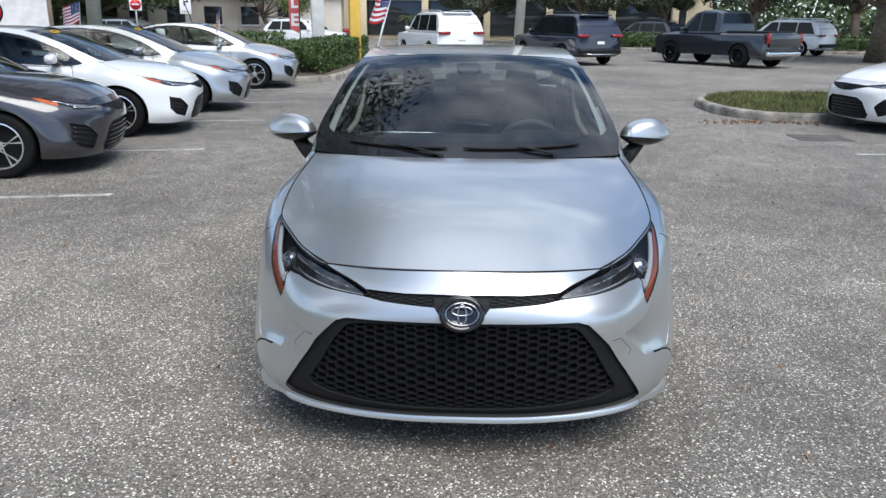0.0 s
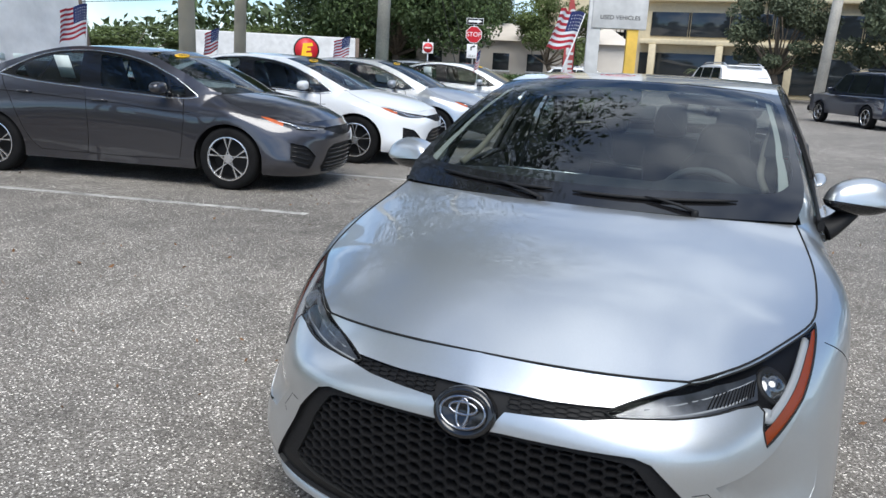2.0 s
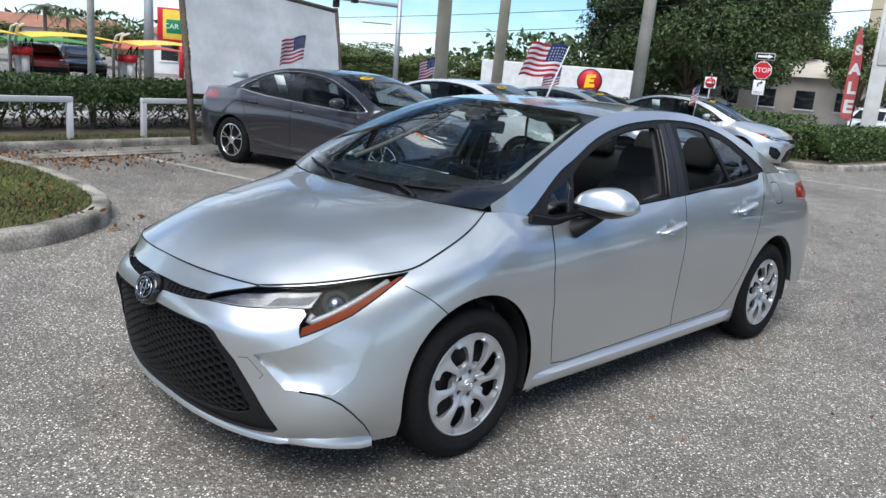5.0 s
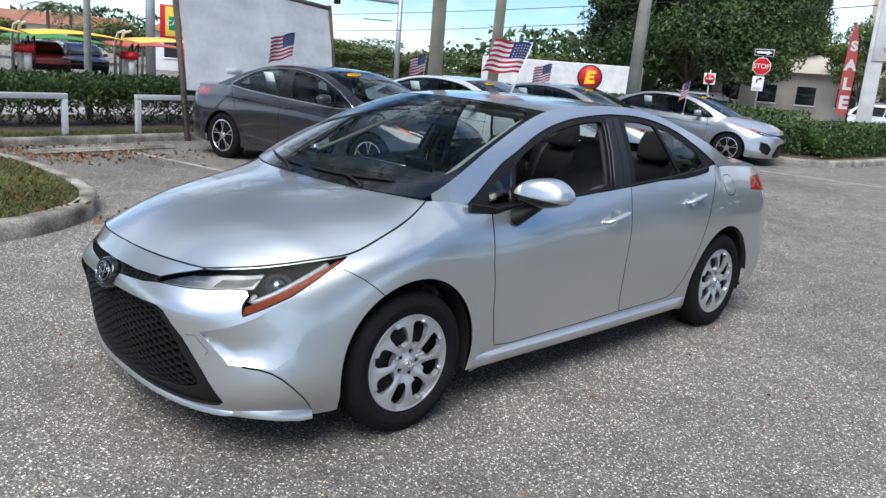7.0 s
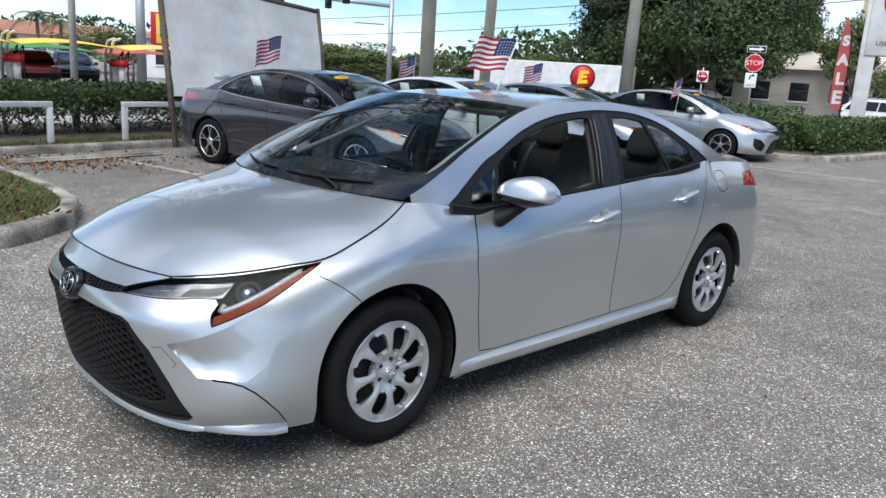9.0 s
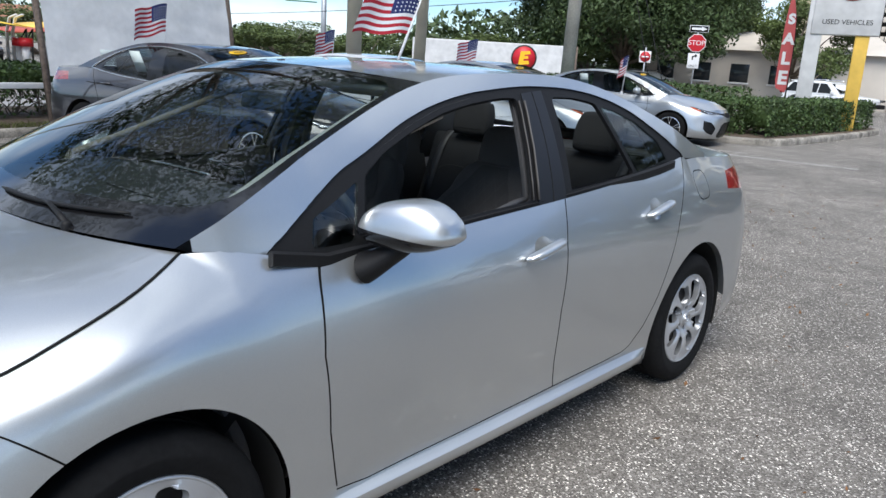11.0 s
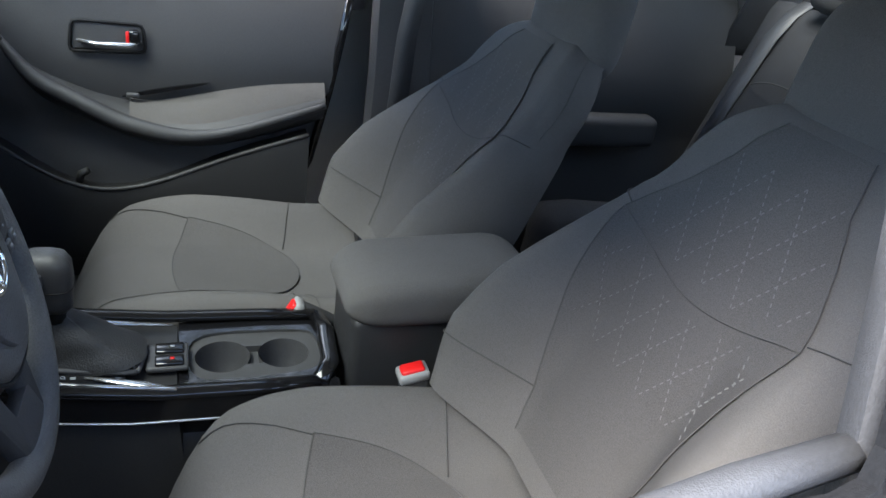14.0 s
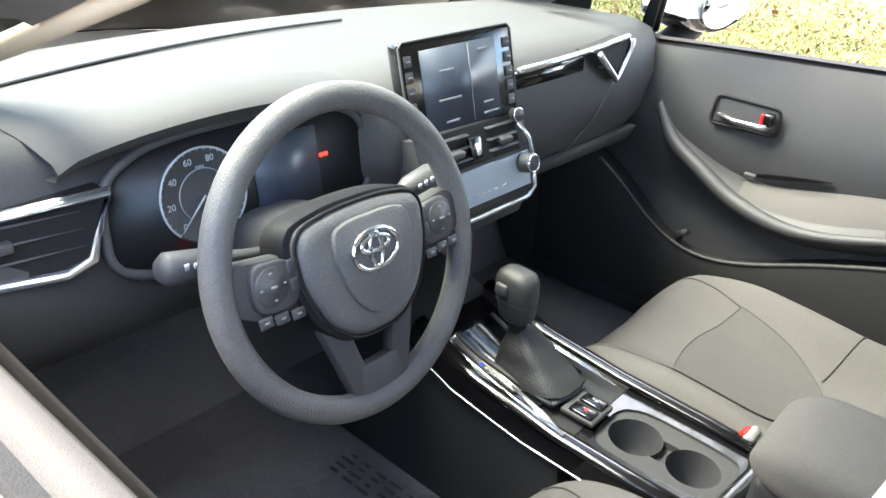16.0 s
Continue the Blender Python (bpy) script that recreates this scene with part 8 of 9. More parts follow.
SOIL = material("mulch_soil", (0.10, 0.075, 0.055), rough=1.0, grain=0.45, grain_scale=45, stain=0.35, stain_scale=3, bump=0.9, bump_scale=60)
GRASS_BASE = material("grass_ground", (0.085, 0.078, 0.036), rough=1.0, grain=0.45, grain_scale=40, stain=0.35, stain_scale=2.5, bump=0.8, bump_scale=80)
GRASS = material("grass_blade", (0.095, 0.108, 0.030), rough=0.8, stain=0.45, stain_scale=1.3)
LEAF = material("hedge_leaf", (0.050, 0.085, 0.022), rough=0.55, stain=0.55, stain_scale=2.5)
TREE_LEAF = material("tree_leaf", (0.046, 0.074, 0.022), rough=0.6, stain=0.55, stain_scale=0.5)
SILVER_LEAF = material("grey_green_leaf", (0.075, 0.092, 0.052), rough=0.65, stain=0.5, stain_scale=0.6)
LIGHT_LEAF = material("pale_tree_leaf", (0.085, 0.115, 0.032), rough=0.6, stain=0.5, stain_scale=0.4)
PALM_LEAF = material("palm_leaf", (0.075, 0.095, 0.035), rough=0.6, stain=0.4, stain_scale=1.0)
BARK = material("bark", (0.16, 0.13, 0.10), rough=0.95, grain=0.35, grain_scale=12, stain=0.3, stain_scale=2, bump=0.9, bump_scale=25)
DRAIN = material("drain_iron", (0.10, 0.095, 0.088), rough=0.8, grain=0.3, grain_scale=60, stain=0.3, stain_scale=6)
DRY_LEAF = material("dry_leaf", (0.20, 0.10, 0.045), rough=0.9, spread=0.3, stain=0.4, stain_scale=8)
TAN_POLE = material("tan_pole", (0.70, 0.62, 0.48), rough=0.8, stain=0.15, stain_scale=1.5)
GREY_POLE = material("concrete_pole", (0.56, 0.53, 0.47), rough=0.9, grain=0.12, grain_scale=20, stain=0.2, stain_scale=1)
WHITE_METAL = material("white_metal", (0.62, 0.62, 0.62), rough=0.5, stain=0.12, stain_scale=3)
GALV = material("galvanised_steel", (0.40, 0.42, 0.44), rough=0.45, metal=0.5, stain=0.1)
BANNER = material("banner_cloth", (0.80, 0.79, 0.78), rough=0.85, stain=0.10, stain_scale=1.6, grain=0.04, grain_scale=10)
WOOD = material("weathered_wood", (0.17, 0.13, 0.105), rough=0.9, grain=0.3, grain_scale=25, stain=0.25, stain_scale=2)
SIGN_RED = material("sign_red", (0.50, 0.015, 0.025), rough=0.4, stain=0.08)
FADED_RED = material("faded_red_cloth", (0.50, 0.10, 0.10), rough=0.8, stain=0.15, stain_scale=2)
SIGN_GREEN = material("sign_green", (0.01, 0.20, 0.08), rough=0.4)
SUN_YELLOW = material("yellow_paint", (0.80, 0.52, 0.10), rough=0.6, stain=0.15, stain_scale=2)
CREAM = material("cream_render", (0.62, 0.54, 0.38), rough=0.9, grain=0.06, grain_scale=5, stain=0.12, stain_scale=0.3)
PALE_WALL = material("pale_wall", (0.58, 0.53, 0.47), rough=0.9, stain=0.15, stain_scale=0.4)
ROOF_TILE = material("clay_roof", (0.30, 0.14, 0.09), rough=0.9, stain=0.2, stain_scale=1)
OFFICE_GLASS = material("office_glass", (0.02, 0.025, 0.03), rough=0.08, coat=0.5, stain=0.3, stain_scale=0.5)
WIRE = material("wire_black", (0.02, 0.02, 0.02), rough=0.8)
rng = np.random.default_rng(7)


def leaf_cloud(name, points, size, mat, parent=None, label="", up=0.3, kind=""):
    """Many small leaves, each a bent diamond, at points."""
    n = len(points)
    d = rng.normal(size=(n, 3))
    d /= np.linalg.norm(d, axis=1, keepdims=True)
    e = np.cross(d, rng.normal(size=(n, 3)) + (0, 0, up))
    e /= np.maximum(np.linalg.norm(e, axis=1, keepdims=True), 1e-6)
    s = size * rng.uniform(.6, 1.4, (n, 1))
    c = np.asarray(points)
    up_ = np.cross(d, e) * s * .12
    v = np.stack([c - d * s, c + e * s * .45 + up_, c + d * s, c - e * s * .45 + up_], 1).reshape(-1, 3)
    idx = np.arange(n) * 4
    faces = [(a, a + 1, a + 2, a + 3) for a in idx.tolist()]
    ob = mesh_part(name, v, faces, mat, parent, label, smooth=False)
    if kind:
        tagged(ob, kind=kind)
    return ob


def hedge(name, label, path, width, low, high, density, leaf=.045, stems=True, mat=None):
    """A clipped hedge along a path of (x, y): stems below, leaves on all faces and within."""
    h = thing(name, label, "hedge")
    pts, stem = [], bmesh.new()
    for (x0, y0), (x1, y1) in zip(path, path[1:]):
        a, b = np.array((x0, y0)), np.array((x1, y1))
        L = np.linalg.norm(b - a)
        d = (b - a) / L
        nrm = np.array((-d[1], d[0]))
        k = int(L * density)
        t, w, z = rng.uniform(0, L, k), rng.uniform(-1, 1, k), rng.uniform(0, 1, k)
        face = rng.integers(0, 4, k)
        w = np.where(face == 0, -1, np.where(face == 1, 1, w))
        z = np.where(face >= 2, np.where(face == 2, 1, z), z)
        wob = .10 * np.sin(t * 3.1) + .06 * np.sin(t * 7.7 + 1)
        p = a + d * t[:, None] + nrm * ((w * width / 2) * (1 + .15 * wob))[:, None]
        zz = low + (high - low) * z * (1 + .06 * wob)
        c = np.column_stack([p, zz]) + rng.normal(0, .035, (k, 3))
        pts.append(c)
        if stems:
            for s in np.arange(.2, L, .42):
                root = a + d * (s + rng.uniform(-.15, .15)) + nrm * rng.uniform(-.12, .12)
                for _ in range(9):
                    base = root + rng.normal(0, .04, 2)
                    tip = base + d * rng.normal(0, .30) + nrm * rng.uniform(-.4, .4)
                    mid = base + (tip - base) * rng.uniform(.2, .5) + rng.normal(0, .05, 2)
                    high_mid = base + (tip - base) * rng.uniform(.55, .85) + rng.normal(0, .06, 2)
                    tube([(*base, 0.05), (*mid, low * rng.uniform(.35, .6)), (*high_mid, low * rng.uniform(.8, 1.0)), (*tip, low + .30)], [.013, .010, .008, .005], 5, stem)
            hang = rng.uniform(0, 1, int(k * .10)) ** 1.8
            q = a + d * rng.uniform(0, L, len(hang))[:, None] + nrm * rng.uniform(-.5, .5, len(hang))[:, None]
            pts.append(np.column_stack([q, low - hang * (low - .10)]))
    tagged(part("stem_tangle", stem, BARK, h, "bare brown stems"), kind="stuff") if stems else stem.free()
    leaf_cloud("leaves", np.vstack(pts), leaf, mat or LEAF, h, "dense small green leaves", kind="stuff")
    core = bmesh.new()
    for (x0, y0), (x1, y1) in zip(path, path[1:]):
        d = Vector((x1 - x0, y1 - y0, 0))
        m4 = Matrix.Translation(((x0 + x1) / 2, (y0 + y1) / 2, (low + high) / 2 + .02)) @ Matrix.Rotation(math.atan2(d.y, d.x), 4, "Z")
        b = box((d.length - 1.3, width * .58, (high - low) * .70), (0, 0, 0), .08)
        bmesh.ops.transform(b, matrix=m4, verts=b.verts)
        join(core, b)
    part("core", core, LEAF, h, "dark inner foliage")
    return h


def island(name, outline, top, kerb_w=.16, fill=GRASS_BASE, label="raised grass island with a worn concrete kerb"):
    """A raised bed: a kerb that stands out of the ground, and a fill."""
    o = dense(rounded(outline, turns=3), .35)
    isl = thing(name, label, "island", kind="structure")
    n = len(o)
    c = np.roll(o, -1, 0) - np.roll(o, 1, 0)
    area = .5 * np.sum(o[:, 0] * np.roll(o[:, 1], -1) - np.roll(o[:, 0], -1) * o[:, 1])
    nrm = np.stack([c[:, 1], -c[:, 0]], 1) / np.linalg.norm(c, axis=1, keepdims=True) * (1 if area > 0 else -1)
    prof = [(0.0, -.02), (0.0, top * .62), (-.012, top * .86), (-.035, top * .97), (-.07, top), (-kerb_w + .01, top), (-kerb_w, top - .012), (-kerb_w, 0)]
    v, f = [], []
    for i in range(n):
        for dx, z in prof:
            w = .004 * math.sin(i * 1.7) + .003 * math.sin(i * 4.1)
            v.append((*(o[i] + nrm[i] * (dx + w)), z))
    m = len(prof)
    for i in range(n):
        j = (i + 1) % n
        for k in range(m - 1):
            f.append((i * m + k, j * m + k, j * m + k + 1, i * m + k + 1) if area > 0 else (i * m + k + 1, j * m + k + 1, j * m + k, i * m + k))
    me = mesh_part("kerb", v, f, CONCRETE, isl, "weathered concrete kerb")
    bm = bmesh.new()
    inner = o + nrm * (-kerb_w)
    bm.faces.new([bm.verts.new((x, y, top - .02)) for x, y in (inner if area > 0 else inner[::-1])])
    bmesh.ops.triangulate(bm, faces=bm.faces)
    part("fill", bm, fill, isl)
    return inner


def grass(name, outline, z, count, height=.07, near=None, spread=2.0):
    """Blades scattered within an outline, denser near a place."""
    o = np.asarray(outline)
    lo, hi = o.min(0), o.max(0)
    p = rng.uniform(lo, hi, (count * 4, 2))
    if near is not None:
        p[::2] = np.array(near) + rng.normal(0, spread, (len(p[::2]), 2))
    p = p[inside(o, p)][:count]
    n = len(p)
    a = rng.uniform(0, 2 * np.pi, n)
    w = .006 + .005 * rng.random(n)
    h = height * rng.uniform(.5, 1.5, n)
    lean = rng.normal(0, .6, (n, 2)) * h[:, None]
    side = np.stack([np.cos(a), np.sin(a)], 1) * w[:, None]
    v = np.empty((n, 3, 3))
    v[:, 0, :2], v[:, 1, :2], v[:, 2, :2] = p - side, p + side, p + lean
    v[:, 0, 2] = v[:, 1, 2] = z
    v[:, 2, 2] = z + h
    ob = mesh_part(name, v.reshape(-1, 3), [(i, i + 1, i + 2) for i in range(0, 3 * n, 3)], GRASS, None, smooth=False)
    return tagged(ob, "rough green grass with dry patches", "grass", kind="stuff")


WEST = [(-3.15, -12), (-3.15, -.2), (-3.32, .62), (-3.85, 1.28), (-4.7, 1.62), (-6.6, 1.62), (-7.9, 1.25), (-8.6, .9), (-9.2, .4), (-9.2, -12)]
west_in = island("grass_island", WEST, .15)
EAST = [(4.30, 12.6), (4.35, 11.3), (4.85, 10.45), (5.8, 10.25), (18, 10.6), (18, 15.0), (5.8, 14.9), (4.75, 13.9)]
east_in = island("grass_island", EAST, .15)
grass("grass", west_in, .12, 70000, .036, (-4.8, .4), 1.6)
grass("grass", east_in, .12, 16000, .08, (6.5, 12), 2.0)
R1, R2, RO = np.array((-.208, .978)), np.array((-.978, -.208)), np.array((-9.0, 2.0))


def row(s, d):
    """A place s metres along the bay ends and d metres beyond them."""
    return tuple(RO + R1 * s + R2 * d)


bed = [row(-14, 0), row(9.2, 0), row(9.2, 3.6), row(-14, 3.6)]
bed_in = island("planting_bed", bed, .12, .14, SOIL, "planting bed of mulch and thin grass with a low kerb")
strip = [row(-14, .15), row(9, .15), row(9, .75), row(-14, .75)]
grass("grass", strip, .10, 22000, .05)
hedge("hedge", "clipped green hedge on bare stems behind white rails", [row(-13, 2.0), row(8.8, 2.0)], 1.15, .46, .93, 1500, .042)
back_walk = thing("pavement", "pale concrete pavement beyond the hedge", "pavement", kind="structure")
bm = bmesh.new()
bm.faces.new([bm.verts.new((*p, .02)) for p in (row(-40, 3.6), row(60, 3.6), row(60, 6.2), row(-40, 6.2))][::-1])
part("slab", bm, PALE_PAVING, back_walk, smooth=False)
# hedge and kerb behind the row
island("planting_bed", [(-19, 17.0), (-4.6, 17.0), (-3.75, 17.5), (-3.45, 18.5), (-3.4, 27), (-4.6, 28), (-19, 28)], .15, .16, SOIL, "planting bed of mulch edged by a concrete kerb")
hedge("hedge", "dense clipped green hedge behind a concrete kerb", [(-18.5, 18.3), (-4.6, 18.3), (-4.4, 26.5)], 1.15, .16, .92, 1500, .05, stems=False)
hedge("hedge", "second row of taller clipped hedge", [(-18.5, 20.8), (-5.6, 20.8)], 1.4, .16, 1.12, 900, .06, stems=False)
hedge("hedge", "low sunlit hedge by the far bays", [(3.6, 44), (22, 40)], 1.0, .05, .85, 500, .08, stems=False)
island("kerb_strip", [(3.0, 42.5), (24, 37.5), (24.5, 39.5), (3.4, 44.5)], .14)

# wheel stops, lines, litter
def wheel_stop(s0, s1, d):
    w = thing("wheel_stop", "worn concrete wheel stop across a bay", "wheel stop", "wheel stops")
    a, b = Vector((*row(s0, d), 0)), Vector((*row(s1, d), 0))
    bm = box(((b - a).length, .24, .055), (0, 0, .0275), .018)
    for v in bm.verts:
        if v.co.z > .03:
            v.co.y *= .7
    bmesh.ops.transform(bm, matrix=Matrix.Translation((a + b) / 2) @ Matrix.Rotation(math.atan2((b - a).y, (b - a).x), 4, "Z"), verts=bm.verts)
    part("block", bm, CONCRETE, w, angle=40)


wheel_stop(-.2, 2.05, -.75)
marks = thing("bay_line", "faded white line between parking bays", "road marking", kind="structure")


def line_mark(a, b, w=.10):
    d = np.array(b) - np.array(a)
    n = np.array((-d[1], d[0])) / np.linalg.norm(d) * w / 2
    bm = bmesh.new()
    bm.faces.new([bm.verts.new((*p, .004)) for p in (np.array(a) - n, np.array(b) - n, np.array(b) + n, np.array(a) + n)])
    part("line", bm, LINE_PAINT, marks, smooth=False)


for y in (4.38, 6.95, 9.8, 12.6, 15.4):
    line_mark((-3.3, y), (-3.3 - 5.2, y - 5.2 * .21))
line_mark((4.85, 7.27), (9.5, 7.6))
line_mark((-4.3, 14.6), (-1.2, 15.0), .12)
drain = thing("drain_cover", "dark square drain cover set in the asphalt", "drain cover")
part("cover", box((.75, .55, .016), (5.0, 8.65, .004), .006), DRAIN, drain)
litter = []
for c, sx, sy, n in (((-8.0, 2.6), .45, .9, 520), ((-8.9, 1.4), .5, .6, 260), ((4.9, 10.3), .7, .12, 150), ((-4.3, .8), .5, .5, 70)):
    p = np.column_stack([rng.normal(c[0], sx, n), rng.normal(c[1], sy, n), np.full(n, .012)])
    litter.append(p)
leaf_cloud("leaf_litter", np.vstack(litter), .035, DRY_LEAF, None, "scattered brown fallen leaves", kind="stuff")
p = np.column_stack([rng.uniform(-4, 6, 1000), rng.uniform(-3, 12, 1000), np.full(1000, .008)])
specks = leaf_cloud("leaf_specks", p, .014, DRY_LEAF, None, "tiny dark leaf specks on the asphalt", kind="stuff")
for o in (specks, bpy.data.objects["leaf_litter"]):
    tagged(o, category="leaves")
seeds = np.column_stack([rng.uniform(-7.5, -3.6, 700), rng.uniform(-5, 1.3, 700), np.full(700, .155)])
tagged(leaf_cloud("leaf_litter", seeds, .04, DRY_LEAF, None, "brown fallen leaves on the grass", kind="stuff"), category="leaves")

# white rails
for s0, s1 in ((-4.6, .93), (2.20, 5.6)):
    r = thing("white_rail", "white painted steel rail on two square posts", "rail", "white rails")
    a, b = Vector((*row(s0, .38), 0)), Vector((*row(s1, .38), 0))
    for p in (a, b):
        part("post", box((.085, .085, .66), (p.x, p.y, .33), .008), WHITE_METAL, r)
    d = b - a
    bm = box((d.length + .085, .085, .085), (0, 0, 0), .008)
    bmesh.ops.transform(bm, matrix=Matrix.Translation((a + b) / 2 + Vector((0, 0, .700))) @ Matrix.Rotation(math.atan2(d.y, d.x), 4, "Z"), verts=bm.verts)
    part("top_rail", bm, WHITE_METAL, r)

# banner
ban = thing("banner_frame", "large blank white banner stretched in a weathered wooden frame", "banner")
A, B = Vector((-9.55, 4.82, 0)), Vector((-9.85, 8.2, 0))
d = (B - A).normalized()
TILT = Vector((-.50, -.02, 0))
for p, h in ((A, 2.95), (B, 2.62)):
    part("post", tube([p, p + TILT * (h / 2.7) + Vector((0, 0, h))], .055, 4), WOOD, ban, "weathered wooden post")
part("top_beam", tube([A + TILT * 1.05 + Vector((0, 0, 2.85)), B + TILT * .95 + Vector((0, 0, 2.56))], .05, 4), WOOD, ban)
sheet_v, sheet_f = [], []
for i in range(61):
    for j in range(41):
        u, v = i / 60, j / 40
        q = A.lerp(B, u) + d * (.05 - .1 * u)
        top = 2.82 - .30 * u
        z = .86 + (top - .86) * v
        fold = .020 * math.sin(u * 17 + v * 5) * math.sin(v * 3.1) + .012 * abs(math.sin(u * 6.5 - v * 4.2)) + .010 * abs(math.sin(u * 11 + v * 9 + 1)) * (1 - v) + .008 * abs(math.sin(v * 14 + u * 3))
        sheet_v.append(q + TILT * (z / 2.7) + Vector((.02 + fold, 0, z)))
for i in range(60):
    for j in range(40):
        a = i * 41 + j
        sheet_f.append((a, a + 41, a + 42, a + 1))
mesh_part("sheet", sheet_v, sheet_f, BANNER, ban, "creased white cloth")
for k in range(3):
    q = A.lerp(B, .30 + .14 * k) + TILT * .45 + Vector((.05, 0, 1.22))
    part("faint_bar", box((.004, .30, .10), tuple(q)), PAPER, ban, "faint unreadable lettering")


# ---- poles, signs, wires ----
def pole(name, label, x, y, r, h, mat, lean=(0, 0), cat="pole"):
    p = thing(name, label, cat, "poles along the road")
    part("shaft", rod((x, y, 0), (x + lean[0], y + lean[1], h), r, r * .8, 16), mat, p)
    return p


pole("utility_pole", "thick tan painted pole beside the road", -11.95, 12.7, .19, 11, TAN_POLE)
pole("utility_pole", "tan weathered pole beside the road", -13.4, 16.4, .17, 11, TAN_POLE, (.3, .1))
pole("utility_pole", "leaning grey concrete pole with guy wires", -11.2, 20.75, .21, 12, GREY_POLE, (.22, .1))
pole("lamp_pole", "pale tapering pole by the far bays", 2.3, 37.6, .24, 11, GREY_POLE, (.5, 0))


def wire(a, b, sag, r=.018):
    w = thing("overhead_wire", "thin black overhead wire between poles", "wire", "overhead wires")
    pts = [Vector(a).lerp(Vector(b), t) - Vector((0, 0, sag * 4 * t * (1 - t))) for t in np.linspace(0, 1, 12)]
    part("strand", tube(pts, r, 5), WIRE, w)


wire((-48, 24, 3.1), (-5.4, 24.1, 4.35), .46, .014)
wire((-48, 24, 3.95), (3.0, 24.4, 5.25), .41, .014)
for k in (0, .5):
    wire((-10.9, 21, 9), (-8.9 + k, 22.3, .2), 0, .014)
guy = thing("wire_guard", "yellow guard on a guy wire", "guard")
part("sleeve", tube([(-9.05, 22.2, .8), (-8.9, 22.3, .1)], .035, 6), SUN_YELLOW, guy)


def facing(x, y, z):
    """A frame at a place that looks at the middle of the walk."""
    d = Vector((2.2 - x, -1.0 - y, 0)).normalized()
    side = Vector((0, 0, 1)).cross(d)
    return Matrix.Translation((x, y, z)) @ Matrix((side, (0, 0, 1), d)).transposed().to_4x4()


def sign_post(name, label, x, y, h):
    s = thing(name, label, "road sign")
    part("post", rod((x, y, 0), (x, y, h), .035), GALV, s)
    return s


sx, sy = -13.3, 34.3
st = sign_post("stop_sign", "red octagonal stop sign with a one way arrow above", sx, sy, 3.55)
fm = facing(sx, sy, 2.80) @ Matrix.Translation((0, 0, .05))
octa = [(.42 * math.cos(radians(22.5 + 45 * k)), .42 * math.sin(radians(22.5 + 45 * k))) for k in range(8)]
part("plate_edge", slab(octa, .02, fm), FLAG_WHITE, st, "white edge", smooth=False)
part("plate", slab([(x * .93, y * .93) for x, y in octa], .02, fm @ Matrix.Translation((0, 0, .008))), SIGN_RED, st, "red octagon", smooth=False)
writing("STOP", .30, fm @ Matrix.Translation((0, 0, .022)), FLAG_WHITE, st, "lettering")
part("arrow_edge", box((.82, .30, .015), (0, 0, 0), .005), FLAG_WHITE, st, "white plate edge").matrix_basis = fm @ Matrix.Translation((.03, .62, -.008))
part("arrow_plate", box((.78, .26, .015), (0, 0, 0), .005), GLOSS_BLACK, st, "black one way plate").matrix_basis = fm @ Matrix.Translation((.03, .62, 0))
part("arrow", slab([(-.32, -.05), (.12, -.05), (.12, -.10), (.34, 0), (.12, .10), (.12, .05), (-.32, .05)], .01, fm @ Matrix.Translation((.03, .62, .012))), FLAG_WHITE, st, smooth=False)
part("turn_plate", box((.50, .66, .015), (0, 0, 0), .005), FLAG_WHITE, st, "white turn only plate").matrix_basis = fm @ Matrix.Translation((-.05, -.78, 0))
part("turn_arrow", slab([(-.08, -.02), (-.02, -.02), (-.02, .10), (.06, .14), (.06, .08), (.16, .17), (.06, .26), (.06, .20), (-.08, .14)], .01, fm @ Matrix.Translation((-.05, -.72, .012))), BLACK_INK, st, smooth=False)
writing("ONLY", .14, fm @ Matrix.Translation((-.05, -1.01, .012)), BLACK_INK, st, "lettering")
dn = sign_post("no_entry_sign", "white square sign with a red no entry disc", -15.4, 33.6, 2.5)
fm = facing(-15.4, 33.6, 2.08) @ Matrix.Translation((0, 0, .05))
part("plate", box((.52, .52, .015), (0, 0, 0), .005), FLAG_WHITE, dn).matrix_basis = fm
part("disc", lathe([(0, .0), (.235, .0), (.235, -.01)], 32, m4=fm @ Matrix.Translation((0, 0, .012))), SIGN_RED, dn)
part("bar", box((.32, .07, .006), (0, 0, .016)), FLAG_WHITE, dn).matrix_basis = fm
# sale flag
sf = thing("feather_flag", "tall red feather flag with white letters", "flag")
fm = facing(-6.45, 25.0, 0)
part("staff", tube([fm @ Vector(p) for p in ((.44, 0, .03), (.46, 2.0, .03), (.455, 2.7, .03), (.395, 3.3, .03), (.25, 3.77, .03), (.15, 3.95, .03))], .022, 6), BLACK_PLASTIC, sf)
out = [(.02, 1.20), (.25, 1.13), (.50, 1.03), (.52, 1.9), (.51, 2.7), (.45, 3.3), (.30, 3.78), (.20, 3.96), (.14, 3.75), (.07, 3.2), (.03, 2.3)]
part("cloth", slab(rounded([(.46 + (x - .46) * .72, y) for x, y in out], turns=1), .012, fm @ Matrix.Translation((-.05, 0, .05))), FADED_RED, sf, "faded red cloth", smooth=False)
for k, ch in enumerate("SALE"):
    writing(ch, .40 + .05 * k, fm @ Matrix.Translation((.292 - .004 * k, 3.22 - .58 * k, .062)), FLAG_WHITE, sf, "lettering", bold=.022)
